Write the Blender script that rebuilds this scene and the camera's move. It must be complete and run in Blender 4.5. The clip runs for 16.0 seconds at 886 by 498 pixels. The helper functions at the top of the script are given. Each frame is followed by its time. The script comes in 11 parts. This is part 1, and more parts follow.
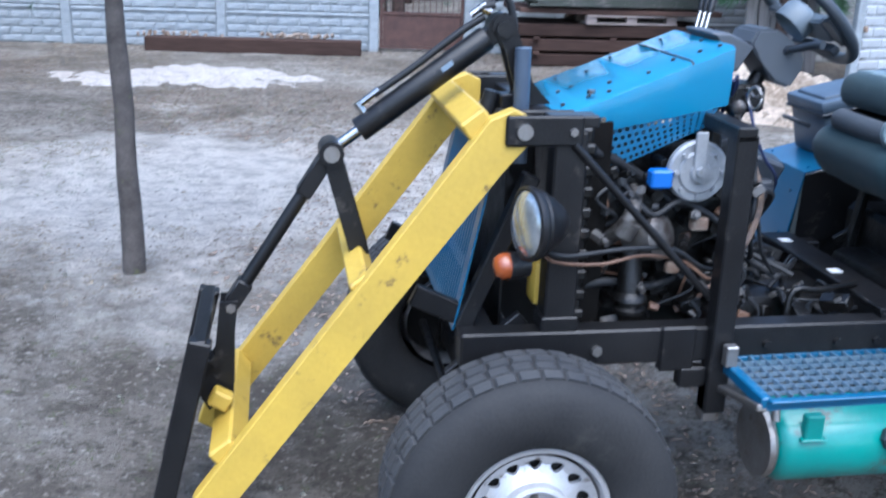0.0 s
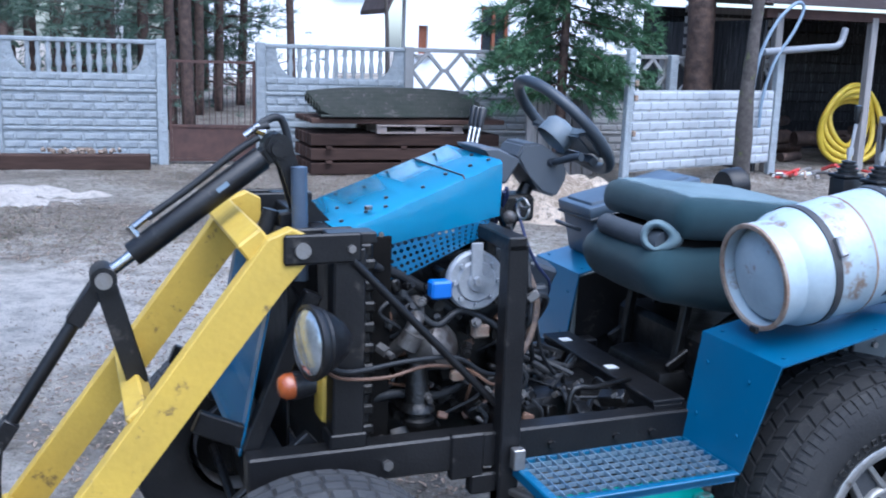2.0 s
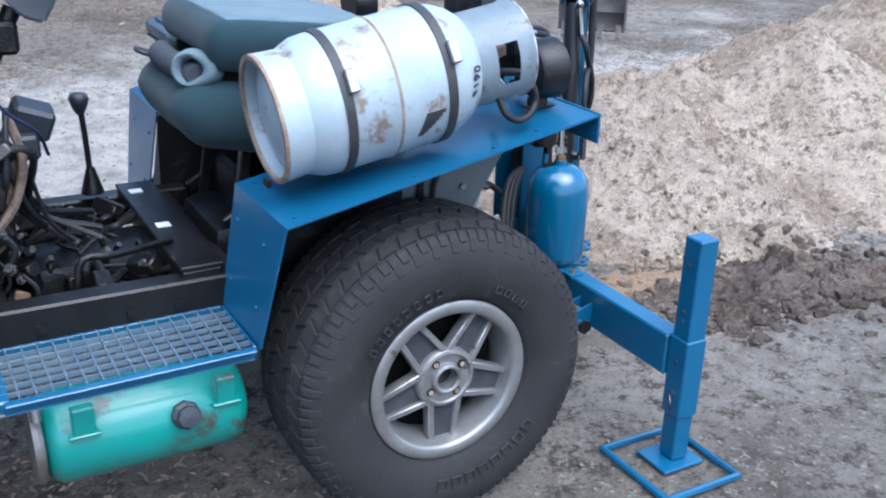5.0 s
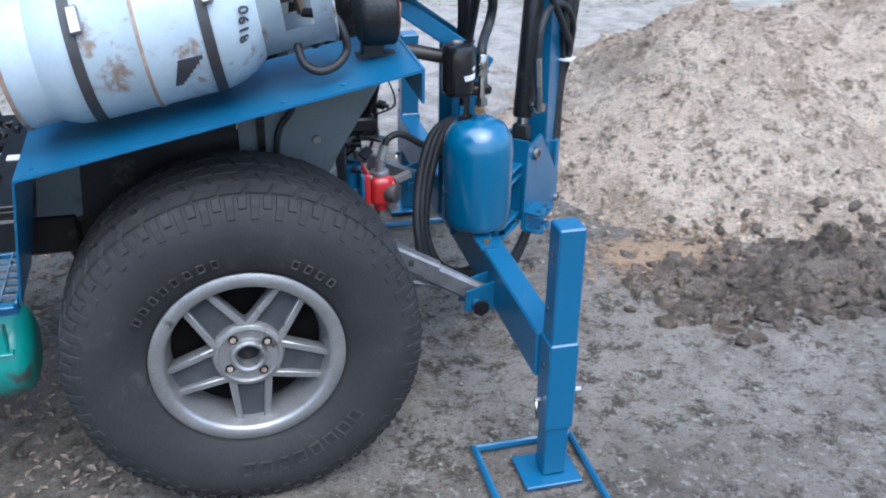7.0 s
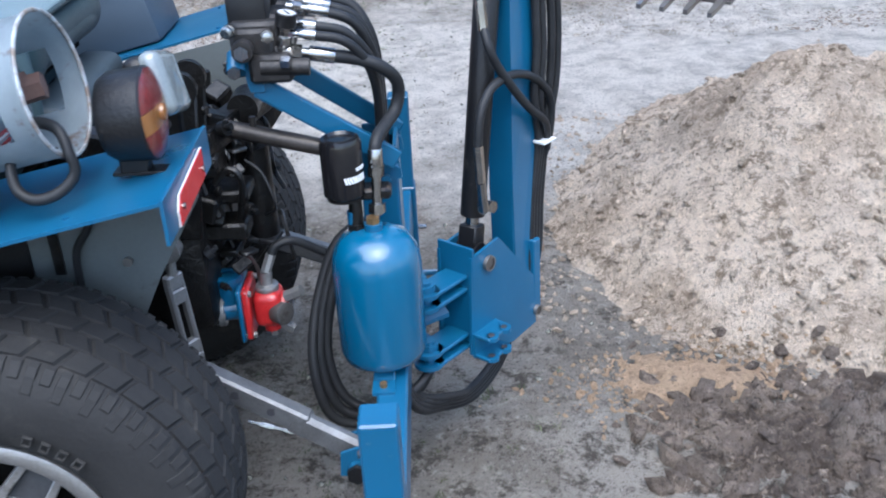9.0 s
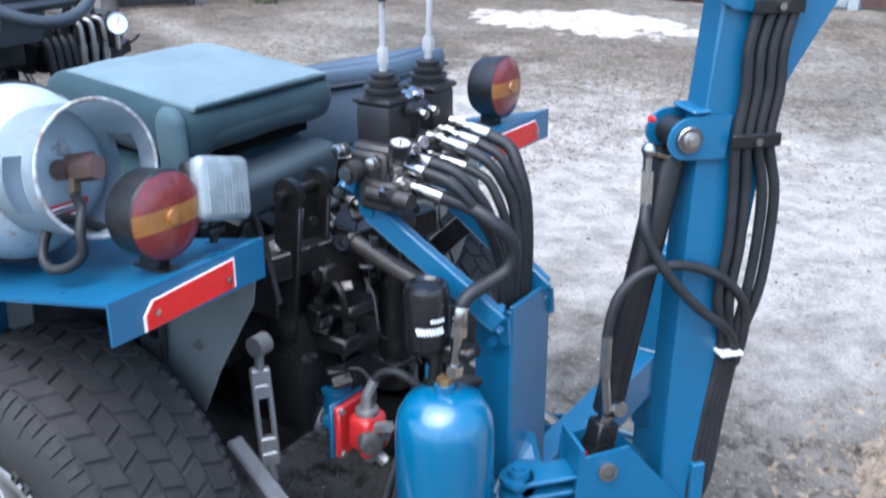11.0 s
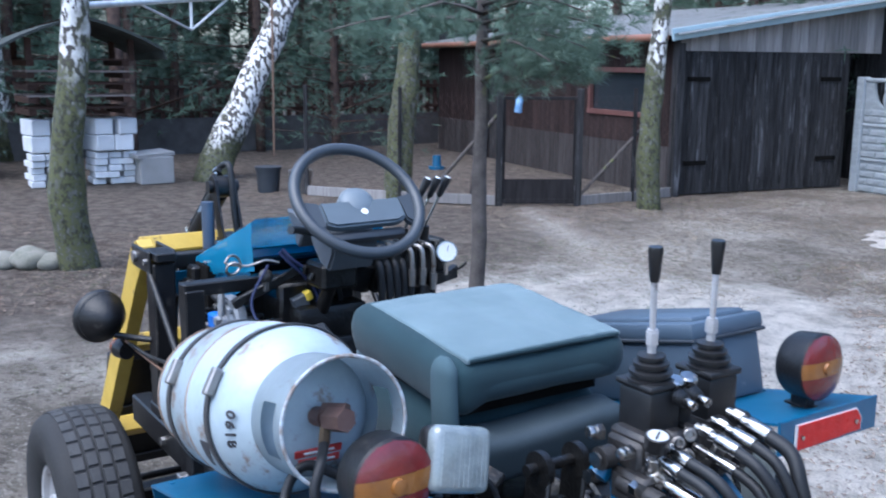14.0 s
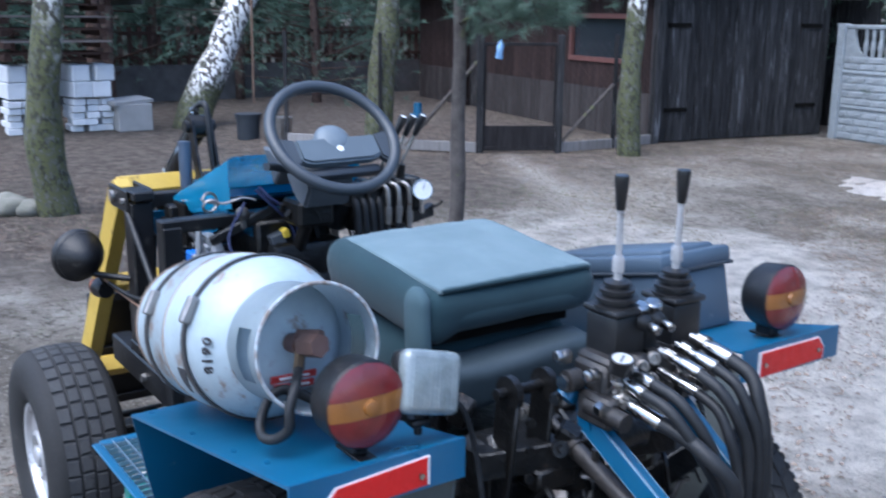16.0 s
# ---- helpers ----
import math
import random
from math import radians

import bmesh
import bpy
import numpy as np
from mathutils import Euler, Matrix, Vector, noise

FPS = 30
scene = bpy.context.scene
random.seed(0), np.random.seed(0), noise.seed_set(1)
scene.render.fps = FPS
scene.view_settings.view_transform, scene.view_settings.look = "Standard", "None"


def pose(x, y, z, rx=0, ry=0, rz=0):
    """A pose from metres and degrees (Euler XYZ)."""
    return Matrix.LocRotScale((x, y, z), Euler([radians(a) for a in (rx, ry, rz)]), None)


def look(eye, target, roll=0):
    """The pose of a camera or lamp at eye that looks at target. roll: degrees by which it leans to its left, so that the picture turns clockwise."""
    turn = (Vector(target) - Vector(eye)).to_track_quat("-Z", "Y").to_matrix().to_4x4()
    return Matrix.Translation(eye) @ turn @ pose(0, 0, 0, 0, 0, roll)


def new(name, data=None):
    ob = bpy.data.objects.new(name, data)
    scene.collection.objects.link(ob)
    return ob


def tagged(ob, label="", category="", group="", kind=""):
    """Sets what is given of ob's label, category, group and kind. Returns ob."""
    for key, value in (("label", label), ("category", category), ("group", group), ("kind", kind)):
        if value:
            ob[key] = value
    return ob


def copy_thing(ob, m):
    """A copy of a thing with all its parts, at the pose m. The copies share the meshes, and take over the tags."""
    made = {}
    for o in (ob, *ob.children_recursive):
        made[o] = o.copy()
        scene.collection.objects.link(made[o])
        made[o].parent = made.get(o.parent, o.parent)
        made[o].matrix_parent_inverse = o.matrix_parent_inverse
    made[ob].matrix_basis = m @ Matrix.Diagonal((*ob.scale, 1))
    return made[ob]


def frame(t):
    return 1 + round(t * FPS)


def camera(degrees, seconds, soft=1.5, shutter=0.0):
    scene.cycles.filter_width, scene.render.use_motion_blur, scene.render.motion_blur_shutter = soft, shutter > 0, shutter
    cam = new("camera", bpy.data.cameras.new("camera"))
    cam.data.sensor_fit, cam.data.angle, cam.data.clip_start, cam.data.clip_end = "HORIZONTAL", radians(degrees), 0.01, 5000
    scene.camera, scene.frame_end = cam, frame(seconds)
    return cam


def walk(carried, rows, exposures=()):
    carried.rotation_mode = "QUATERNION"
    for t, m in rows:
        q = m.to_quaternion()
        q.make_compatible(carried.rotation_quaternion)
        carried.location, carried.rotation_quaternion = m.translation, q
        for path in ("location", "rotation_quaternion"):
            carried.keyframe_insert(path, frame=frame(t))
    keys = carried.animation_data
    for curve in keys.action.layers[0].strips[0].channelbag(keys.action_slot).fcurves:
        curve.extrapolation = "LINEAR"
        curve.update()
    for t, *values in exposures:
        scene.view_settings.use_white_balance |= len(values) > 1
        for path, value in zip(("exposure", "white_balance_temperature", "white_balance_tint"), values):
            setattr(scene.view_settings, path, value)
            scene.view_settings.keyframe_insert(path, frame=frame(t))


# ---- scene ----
cam = camera(48.2, 16.0, soft=1.9, shutter=0.35)
PATH = [
    (0, (-2.248, -2.027, 1.62), (-1.926, -0.15, 1.007), 1.9),
    (0.5, (-2.241, -2.03, 1.652), (-1.804, -0.138, 1.175), 2.6),
    (1, (-2.234, -2.026, 1.662), (-1.694, -0.143, 1.26), 2.3),
    (1.5, (-2.234, -2.035, 1.656), (-1.609, -0.172, 1.287), 2.0),
    (2, (-2.19, -2.04, 1.653), (-1.484, -0.211, 1.256), 1.8),
    (2.5, (-2.013, -2.089, 1.671), (-1.321, -0.256, 1.268), 3.8),
    (3, (-1.81, -2.145, 1.675), (-1.058, -0.34, 1.254), 3.3),
    (3.5, (-1.685, -2.106, 1.65), (-0.787, -0.396, 1.132), 2.1),
    (4, (-1.536, -1.99, 1.634), (-0.554, -0.359, 1.021), 2.0),
    (4.2, (-1.49, -1.961, 1.627), (-0.477, -0.359, 0.99), 2.1),
    (6.3, (-0.476, -1.983, 1.677), (0.223, -0.322, 0.809), -0.6),
    (6.5, (-0.388, -1.969, 1.673), (0.285, -0.294, 0.812), -0.9),
    (7, (-0.058, -2.012, 1.657), (0.394, -0.292, 0.741), 0.8),
    (7.5, (0.107, -1.9, 1.646), (0.416, -0.153, 0.722), 0.2),
    (8, (0.331, -1.703, 1.669), (0.593, 0.048, 0.739), 0.4),
    (8.2, (0.442, -1.65, 1.665), (0.656, 0.109, 0.738), -0.3),
    (10.3, (1.483, -1.116, 1.627), (0.797, 0.563, 0.785), -1.7),
    (10.5, (1.572, -1.069, 1.651), (0.735, 0.528, 0.786), -0.8),
    (11, (1.654, -0.908, 1.686), (0.62, 0.639, 0.953), -0.2),
    (11.5, (1.681, -0.752, 1.73), (0.556, 0.789, 1.132), -0.5),
    (12, (1.752, -0.64, 1.764), (0.418, 0.759, 1.251), 1.2),
    (12.5, (1.787, -0.595, 1.774), (0.427, 0.782, 1.274), 0.9),
    (13, (1.773, -0.6, 1.79), (0.304, 0.677, 1.329), -0.2),
    (13.5, (1.747, -0.618, 1.804), (0.187, 0.561, 1.386), -0.1),
    (14, (1.725, -0.643, 1.819), (0.085, 0.441, 1.448), 0.5),
    (14.5, (1.71, -0.667, 1.829), (0.015, 0.341, 1.495), 1.3),
    (15, (1.704, -0.681, 1.825), (-0.017, 0.281, 1.487), 1.7),
    (15.5, (1.715, -0.679, 1.811), (0.023, 0.314, 1.428), 1.2),
    (16, (1.773, -0.649, 1.788), (0.171, 0.453, 1.319), 0.6),
]
walk(cam, [(t, look(eye, target, roll)) for t, eye, target, roll in PATH], exposures=((0, 2.16, 5330, 9), (0.6, 2.02, 5250, 10), (1.5, 1.96, 5200, 10), (3.0, 2.02, 5280, 10), (4.0, 2.06, 5450, 9), (7, 1.99, 5600, 8), (8, 2.02, 5640, 8), (10.4, 2.18, 5700, 8), (10.8, 2.36, 5700, 8), (11, 2.44, 5700, 8), (11.6, 2.25, 5660, 8), (12.5, 2.04, 5600, 9), (14.5, 2.0, 5400, 10), (16, 1.94, 5420, 10)))

# ---- light ----
world = bpy.data.worlds.new("sky")
scene.world = world
world.use_nodes = True
wn = world.node_tree.nodes
sky = wn.new("ShaderNodeTexSky")
sky.sky_type = "NISHITA"
sky.sun_disc = False
sky.sun_elevation = radians(62)
sky.sun_rotation = radians(170)
sky.air_density, sky.dust_density, sky.ozone_density = 1.0, 2.5, 1.0
wn["Background"].inputs["Strength"].default_value = 0.12
world.node_tree.links.new(sky.outputs["Color"], wn["Background"].inputs["Color"])
sun_data = bpy.data.lights.new("sun", "SUN")
sun_data.energy, sun_data.angle, sun_data.color = 1.1, radians(70), (1.0, 0.98, 0.96)
sun = new("sun", sun_data)
sun.matrix_world = look((0, 0, 30), (2, 12, 0))

# ---- materials ----
def mat(name, col, col2=None, rough=0.6, metal=0.0, scale=8.0, fine=120.0, bump=0.15, contrast=0.5, spec=0.5,
        stain=None, stain_scale=3.0, stain_at=0.6, coat=0.0, rvar=0.12, obj=0.0, dist=0.01):
    """A painted, worn or grown surface: two scales of colour change, stains, fine relief."""
    m = bpy.data.materials.new(name)
    m.use_nodes = True
    n, l = m.node_tree.nodes, m.node_tree.links
    b = n["Principled BSDF"]
    tc = n.new("ShaderNodeTexCoord")
    big = n.new("ShaderNodeTexNoise"); big.inputs["Scale"].default_value = scale; big.inputs["Detail"].default_value = 5
    small = n.new("ShaderNodeTexNoise"); small.inputs["Scale"].default_value = fine; small.inputs["Detail"].default_value = 3
    for t in (big, small):
        l.new(tc.outputs["Object"], t.inputs["Vector"])
    mixf = n.new("ShaderNodeMath"); mixf.operation = "MULTIPLY_ADD"
    l.new(small.outputs["Fac"], mixf.inputs[0]); mixf.inputs[1].default_value = 0.4; l.new(big.outputs["Fac"], mixf.inputs[2])
    rng = n.new("ShaderNodeMapRange")
    rng.inputs["From Min"].default_value, rng.inputs["From Max"].default_value = 0.7 - contrast * 0.5, 0.7 + contrast * 0.5
    l.new(mixf.outputs[0], rng.inputs["Value"])
    mx = n.new("ShaderNodeMix"); mx.data_type = "RGBA"
    col2 = col2 or [c * 0.8 for c in col]
    mx.inputs[6].default_value, mx.inputs[7].default_value = (*col, 1), (*col2, 1)
    l.new(rng.outputs[0], mx.inputs[0])
    out = mx.outputs[2]
    if stain:
        st = n.new("ShaderNodeTexNoise"); st.inputs["Scale"].default_value = stain_scale; st.inputs["Detail"].default_value = 7
        st.inputs["Roughness"].default_value = 0.7
        l.new(tc.outputs["Object"], st.inputs["Vector"])
        sr = n.new("ShaderNodeMapRange"); sr.inputs["From Min"].default_value, sr.inputs["From Max"].default_value = stain_at, stain_at + 0.08
        l.new(st.outputs["Fac"], sr.inputs["Value"])
        m2 = n.new("ShaderNodeMix"); m2.data_type = "RGBA"; m2.inputs[7].default_value = (*stain, 1)
        l.new(sr.outputs[0], m2.inputs[0]); l.new(out, m2.inputs[6])
        out = m2.outputs[2]
    if obj:
        oi = n.new("ShaderNodeObjectInfo")
        hr = n.new("ShaderNodeMapRange"); hr.inputs["To Min"].default_value, hr.inputs["To Max"].default_value = 1 - obj, 1 + obj
        l.new(oi.outputs["Random"], hr.inputs["Value"])
        hs = n.new("ShaderNodeHueSaturation"); l.new(hr.outputs[0], hs.inputs["Value"]); l.new(out, hs.inputs["Color"])
        out = hs.outputs[0]
    l.new(out, b.inputs["Base Color"])
    rr = n.new("ShaderNodeMapRange")
    rr.inputs["To Min"].default_value, rr.inputs["To Max"].default_value = max(0.03, rough - rvar), min(1, rough + rvar)
    l.new(big.outputs["Fac"], rr.inputs["Value"]); l.new(rr.outputs[0], b.inputs["Roughness"])
    b.inputs["Metallic"].default_value = metal
    b.inputs["Specular IOR Level"].default_value = spec
    b.inputs["Coat Weight"].default_value = coat
    b.inputs["Coat Roughness"].default_value = 0.08
    bp = n.new("ShaderNodeBump"); bp.inputs["Strength"].default_value = bump; bp.inputs["Distance"].default_value = dist
    l.new(mixf.outputs[0], bp.inputs["Height"]); l.new(bp.outputs[0], b.inputs["Normal"])
    return m

def wood(name, col, col2, scale=3.0, stretch=(1, 1, 14), rough=0.85, obj=0.25, bump=0.5, stain=None):
    """Weathered timber with the grain along the axis that is stretched least."""
    m = mat(name, col, col2, rough=rough, scale=scale, fine=60, bump=bump, obj=obj, contrast=0.5, spec=0.12, stain=stain, stain_scale=2.2, stain_at=0.58)
    n, l = m.node_tree.nodes, m.node_tree.links
    mp = n.new("ShaderNodeMapping"); mp.inputs["Scale"].default_value = stretch
    tc = [k for k in n if k.type == "TEX_COORD"][0]
    l.new(tc.outputs["Object"], mp.inputs["Vector"])
    for k in n:
        if k.type == "TEX_NOISE":
            l.new(mp.outputs[0], k.inputs["Vector"])
    return m

BLUE = mat("blue_paint", (0.009, 0.088, 0.176), (0.007, 0.074, 0.150), rough=0.32, scale=5, fine=300, bump=0.09, coat=0.2, rvar=0.1, stain=(0.13, 0.17, 0.20), stain_scale=30, stain_at=0.665)
# base blue raised so the colour itself holds the hood's sky reflection
BLUE_SKY = mat("blue_hood_paint_with_sky", (0.040, 0.31, 0.50), (0.034, 0.27, 0.45), rough=0.2, scale=4, fine=200, bump=0.06, coat=0.8, rvar=0.06, stain=(0.10, 0.20, 0.28), stain_scale=20, stain_at=0.68)
YELLOW = mat("yellow_paint", (0.50, 0.335, 0.046), (0.37, 0.25, 0.036), rough=0.52, scale=7, fine=70, bump=0.3, contrast=0.7, stain=(0.13, 0.085, 0.03), stain_scale=13, stain_at=0.60, coat=0.1)
BLACK = mat("black_paint", (0.0035, 0.0035, 0.0042), (0.010, 0.0098, 0.010), rough=0.4, scale=7, fine=120, bump=0.25, spec=0.35, contrast=0.7, stain=(0.040, 0.036, 0.032), stain_scale=12, stain_at=0.60)
GREASY = mat("greasy_cast_iron", (0.0025, 0.0025, 0.0025), (0.008, 0.0075, 0.007), rough=0.34, scale=18, fine=140, bump=0.5, spec=0.35, stain=(0.07, 0.05, 0.036), stain_scale=14, stain_at=0.63)
RIBBED = mat("worn_grey_tread", (0.030, 0.031, 0.033), (0.050, 0.050, 0.050), rough=0.75, spec=0.25, scale=9, fine=110, bump=0.35, stain=(0.018, 0.018, 0.018), stain_scale=9, stain_at=0.58)
RUBBER = mat("tyre_rubber", (0.013, 0.013, 0.0138), (0.030, 0.0295, 0.0285), rough=0.78, spec=0.25, scale=9, fine=110, bump=0.35, contrast=0.8, stain=(0.042, 0.040, 0.037), stain_scale=9, stain_at=0.60)
HOSE = mat("hose_rubber", (0.011, 0.0118, 0.013), (0.020, 0.021, 0.0225), rough=0.48, spec=0.25, scale=20, fine=300, bump=0.2)
ALLOY = mat("alloy_rim", (0.34, 0.336, 0.328), (0.20, 0.196, 0.188), rough=0.42, metal=0.7, scale=9, fine=160, bump=0.2, stain=(0.10, 0.085, 0.07), stain_scale=10, stain_at=0.62)
STEELW = mat("silver_wheel_paint", (0.55, 0.55, 0.56), (0.38, 0.37, 0.36), rough=0.4, metal=0.5, scale=10, fine=160, bump=0.1, stain=(0.12, 0.09, 0.07), stain_scale=14, stain_at=0.6)
COVERM = mat("dull_cast_cover", (0.33, 0.34, 0.35), (0.20, 0.21, 0.22), rough=0.5, metal=0.35, scale=16, fine=160, bump=0.25, stain=(0.14, 0.12, 0.10), stain_scale=18, stain_at=0.62)
CHROME = mat("zinc_plated_steel", (0.42, 0.42, 0.41), (0.26, 0.25, 0.24), rough=0.2, metal=1.0, scale=20, fine=300, bump=0.08)
STEEL = mat("bare_steel", (0.34, 0.33, 0.32), (0.22, 0.2, 0.18), rough=0.42, metal=0.9, scale=14, fine=200, bump=0.2, stain=(0.12, 0.07, 0.04), stain_scale=16, stain_at=0.62)
TEAL = mat("turquoise_paint", (0.014, 0.215, 0.178), (0.011, 0.155, 0.135), rough=0.35, scale=6, fine=160, bump=0.1, stain=(0.045, 0.05, 0.042), stain_scale=5, stain_at=0.54, coat=0.3)
GASW = mat("gas_bottle_paint", (0.345, 0.405, 0.435), (0.235, 0.285, 0.31), rough=0.42, scale=9, fine=60, bump=0.16, contrast=0.8, stain=(0.17, 0.125, 0.095), stain_scale=11, stain_at=0.575, coat=0.2)
RUSTY = mat("rust_on_steel", (0.15, 0.075, 0.04), (0.3, 0.25, 0.2), rough=0.8, scale=25, fine=160, bump=0.4)
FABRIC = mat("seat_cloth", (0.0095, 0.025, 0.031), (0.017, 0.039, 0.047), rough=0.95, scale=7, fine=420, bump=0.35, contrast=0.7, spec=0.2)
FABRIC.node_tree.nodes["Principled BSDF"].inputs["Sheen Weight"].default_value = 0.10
FABRIC_L = mat("pale_seat_cloth", (0.115, 0.160, 0.175), (0.080, 0.118, 0.132), rough=0.95, scale=9, fine=420, bump=0.35, contrast=0.6, spec=0.2)
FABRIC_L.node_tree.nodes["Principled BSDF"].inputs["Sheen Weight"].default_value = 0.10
PLASTIC_D = mat("dark_plastic", (0.014, 0.018, 0.024), (0.022, 0.027, 0.033), rough=0.5, scale=10, fine=400, bump=0.12)
PLASTIC_S = mat("grey_shroud_plastic", (0.060, 0.068, 0.078), (0.048, 0.055, 0.064), rough=0.5, scale=10, fine=400, bump=0.12)
PLASTIC_G = mat("slate_blue_plastic", (0.052, 0.075, 0.102), (0.043, 0.063, 0.088), rough=0.45, scale=6, fine=300, bump=0.1, stain=(0.16, 0.17, 0.18), stain_scale=9, stain_at=0.66)
BOOT = mat("lever_boot_rubber", (0.0045, 0.0045, 0.005), (0.008, 0.008, 0.0085), rough=0.42, scale=15, fine=250, bump=0.1)
RED_LENS = mat("red_lamp_lens", (0.15, 0.014, 0.014), (0.10, 0.010, 0.010), rough=0.2, scale=30, fine=260, bump=0.25, coat=0.5)
AMBER_LENS = mat("amber_lamp_lens", (0.25, 0.10, 0.02), (0.18, 0.07, 0.016), rough=0.22, scale=30, fine=260, bump=0.25, coat=0.5)
ORANGE = mat("orange_lamp_lens", (0.30, 0.065, 0.014), (0.22, 0.05, 0.011), rough=0.25, scale=30, fine=260, bump=0.2, coat=0.4)
REFLECT = mat("red_reflector", (0.56, 0.014, 0.011), (0.45, 0.011, 0.009), rough=0.4, scale=40, fine=500, bump=0.4, coat=0.15, spec=0.3)
CLEAR = mat("frosted_lamp_glass", (0.20, 0.225, 0.225), (0.12, 0.14, 0.14), rough=0.12, scale=30, fine=200, bump=0.15, coat=0.8)
LENSG = mat("headlight_glass", (0.20, 0.22, 0.22), (0.42, 0.44, 0.44), rough=0.1, metal=0.6, scale=12, fine=90, bump=0.25, coat=1.0)
REDP = mat("red_paint", (0.48, 0.035, 0.03), (0.4, 0.03, 0.025), rough=0.35, scale=15, fine=150, bump=0.25, coat=0.3)
WHITEP = mat("white_paint", (0.72, 0.73, 0.73), (0.6, 0.61, 0.6), rough=0.5, scale=8, fine=150, bump=0.1)
INKBLK = mat("black_print", (0.02, 0.02, 0.025), (0.04, 0.04, 0.045), rough=0.6, scale=30, fine=200, bump=0.05)
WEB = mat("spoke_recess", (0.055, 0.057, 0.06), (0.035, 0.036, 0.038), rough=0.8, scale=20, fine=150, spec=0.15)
# matt black that paints shade into gaps and openings; also the barn's black hinges
MATT_BLACK = mat("matt_black_shade_and_iron", (0.004, 0.004, 0.004), (0.010, 0.009, 0.008), rough=0.95, scale=12, fine=120, spec=0.05)
DARKC = mat("sooty_concrete", (0.085, 0.085, 0.085), (0.05, 0.05, 0.05), rough=0.95, spec=0.1, scale=4, fine=60, bump=0.4)
LINER = mat("grey_wheel_liner", (0.10, 0.115, 0.115), (0.075, 0.085, 0.085), rough=0.6, scale=6, fine=120, bump=0.1, stain=(0.05, 0.045, 0.04), stain_scale=7, stain_at=0.6)
BRASS = mat("brass_fitting", (0.36, 0.24, 0.11), (0.22, 0.13, 0.07), rough=0.4, metal=0.8, scale=20, fine=200, bump=0.2)
WIRE_BR = mat("brown_cable", (0.10, 0.05, 0.03), (0.14, 0.08, 0.05), rough=0.6, scale=20, fine=200)
WIRE_BL = mat("blue_cable", (0.008, 0.015, 0.06), (0.006, 0.012, 0.05), rough=0.7, scale=20, fine=200)
BLUEBOX = mat("bright_blue_plastic", (0.015, 0.11, 0.40), (0.014, 0.10, 0.36), rough=0.4, scale=10, fine=200)
GAL = mat("worn_blue_grating", (0.27, 0.35, 0.42), (0.15, 0.24, 0.32), rough=0.34, metal=0.6, scale=15, fine=200, bump=0.2)
ENGINE_G = mat("grey_alloy_casting", (0.15, 0.143, 0.136), (0.075, 0.07, 0.064), rough=0.5, metal=0.6, scale=18, fine=140, bump=0.4, stain=(0.05, 0.04, 0.035), stain_scale=12, stain_at=0.55)
# setting
CONC = mat("fence_concrete", (0.275, 0.30, 0.312), (0.22, 0.24, 0.252), rough=0.9, spec=0.2, scale=11, fine=70, bump=1.0, dist=0.03, obj=0.08, stain=(0.25, 0.26, 0.255), stain_scale=4, stain_at=0.58)
CONC_D = mat("old_grey_concrete", (0.27, 0.27, 0.265), (0.2, 0.2, 0.195), rough=0.9, scale=3, fine=60, bump=0.35, obj=0.1, stain=(0.14, 0.14, 0.13), stain_scale=4, stain_at=0.6)
WBRICK = mat("whitewashed_brick", (0.36, 0.378, 0.388), (0.26, 0.272, 0.28), rough=0.9, scale=5, fine=80, bump=0.4, obj=0.1, stain=(0.20, 0.20, 0.19), stain_scale=5, stain_at=0.57)
BARNW = wood("dark_barn_board", (0.008, 0.0075, 0.0075), (0.050, 0.049, 0.050), stretch=(9, 9, 0.7), obj=0.35, stain=(0.115, 0.115, 0.118))
BROWNW = wood("brown_stained_board", (0.038, 0.024, 0.021), (0.017, 0.013, 0.013), stretch=(8, 8, 0.8), obj=0.25)
GREYW = wood("weathered_grey_plank", (0.25, 0.235, 0.225), (0.15, 0.14, 0.132), stretch=(9, 9, 0.7), obj=0.3)
PALLETW = wood("dark_pallet_board", (0.06, 0.036, 0.028), (0.035, 0.022, 0.018), stretch=(0.8, 9, 9), obj=0.35)
PALLETL = wood("pale_pallet_board", (0.26, 0.22, 0.2), (0.17, 0.14, 0.125), stretch=(0.8, 9, 9), obj=0.3)
TARP = mat("mossy_corrugated_sheet", (0.020, 0.032, 0.020), (0.070, 0.068, 0.062), rough=0.8, scale=5, fine=60, bump=0.4, contrast=0.7, stain=(0.12, 0.112, 0.10), stain_scale=7, stain_at=0.58)
FELT = mat("dark_bitumen_sheet", (0.030, 0.038, 0.034), (0.018, 0.023, 0.021), rough=0.85, scale=4, fine=60, bump=0.3, stain=(0.06, 0.065, 0.055), stain_scale=5, stain_at=0.6)
ROOFC = mat("corrugated_roof_sheet", (0.27, 0.28, 0.29), (0.2, 0.21, 0.21), rough=0.85, scale=3, fine=50, bump=0.3, stain=(0.10, 0.11, 0.09), stain_scale=3, stain_at=0.58)
FASCIA = mat("pale_blue_fascia", (0.35, 0.46, 0.50), (0.28, 0.38, 0.42), rough=0.6, scale=5, fine=80, bump=0.2)
GUTTER = mat("copper_brown_gutter", (0.22, 0.10, 0.065), (0.17, 0.08, 0.05), rough=0.5, scale=5, fine=80, bump=0.1)
PLASTER = mat("white_house_plaster", (0.80, 0.81, 0.82), (0.74, 0.75, 0.76), rough=0.9, scale=1.5, fine=40, bump=0.15)
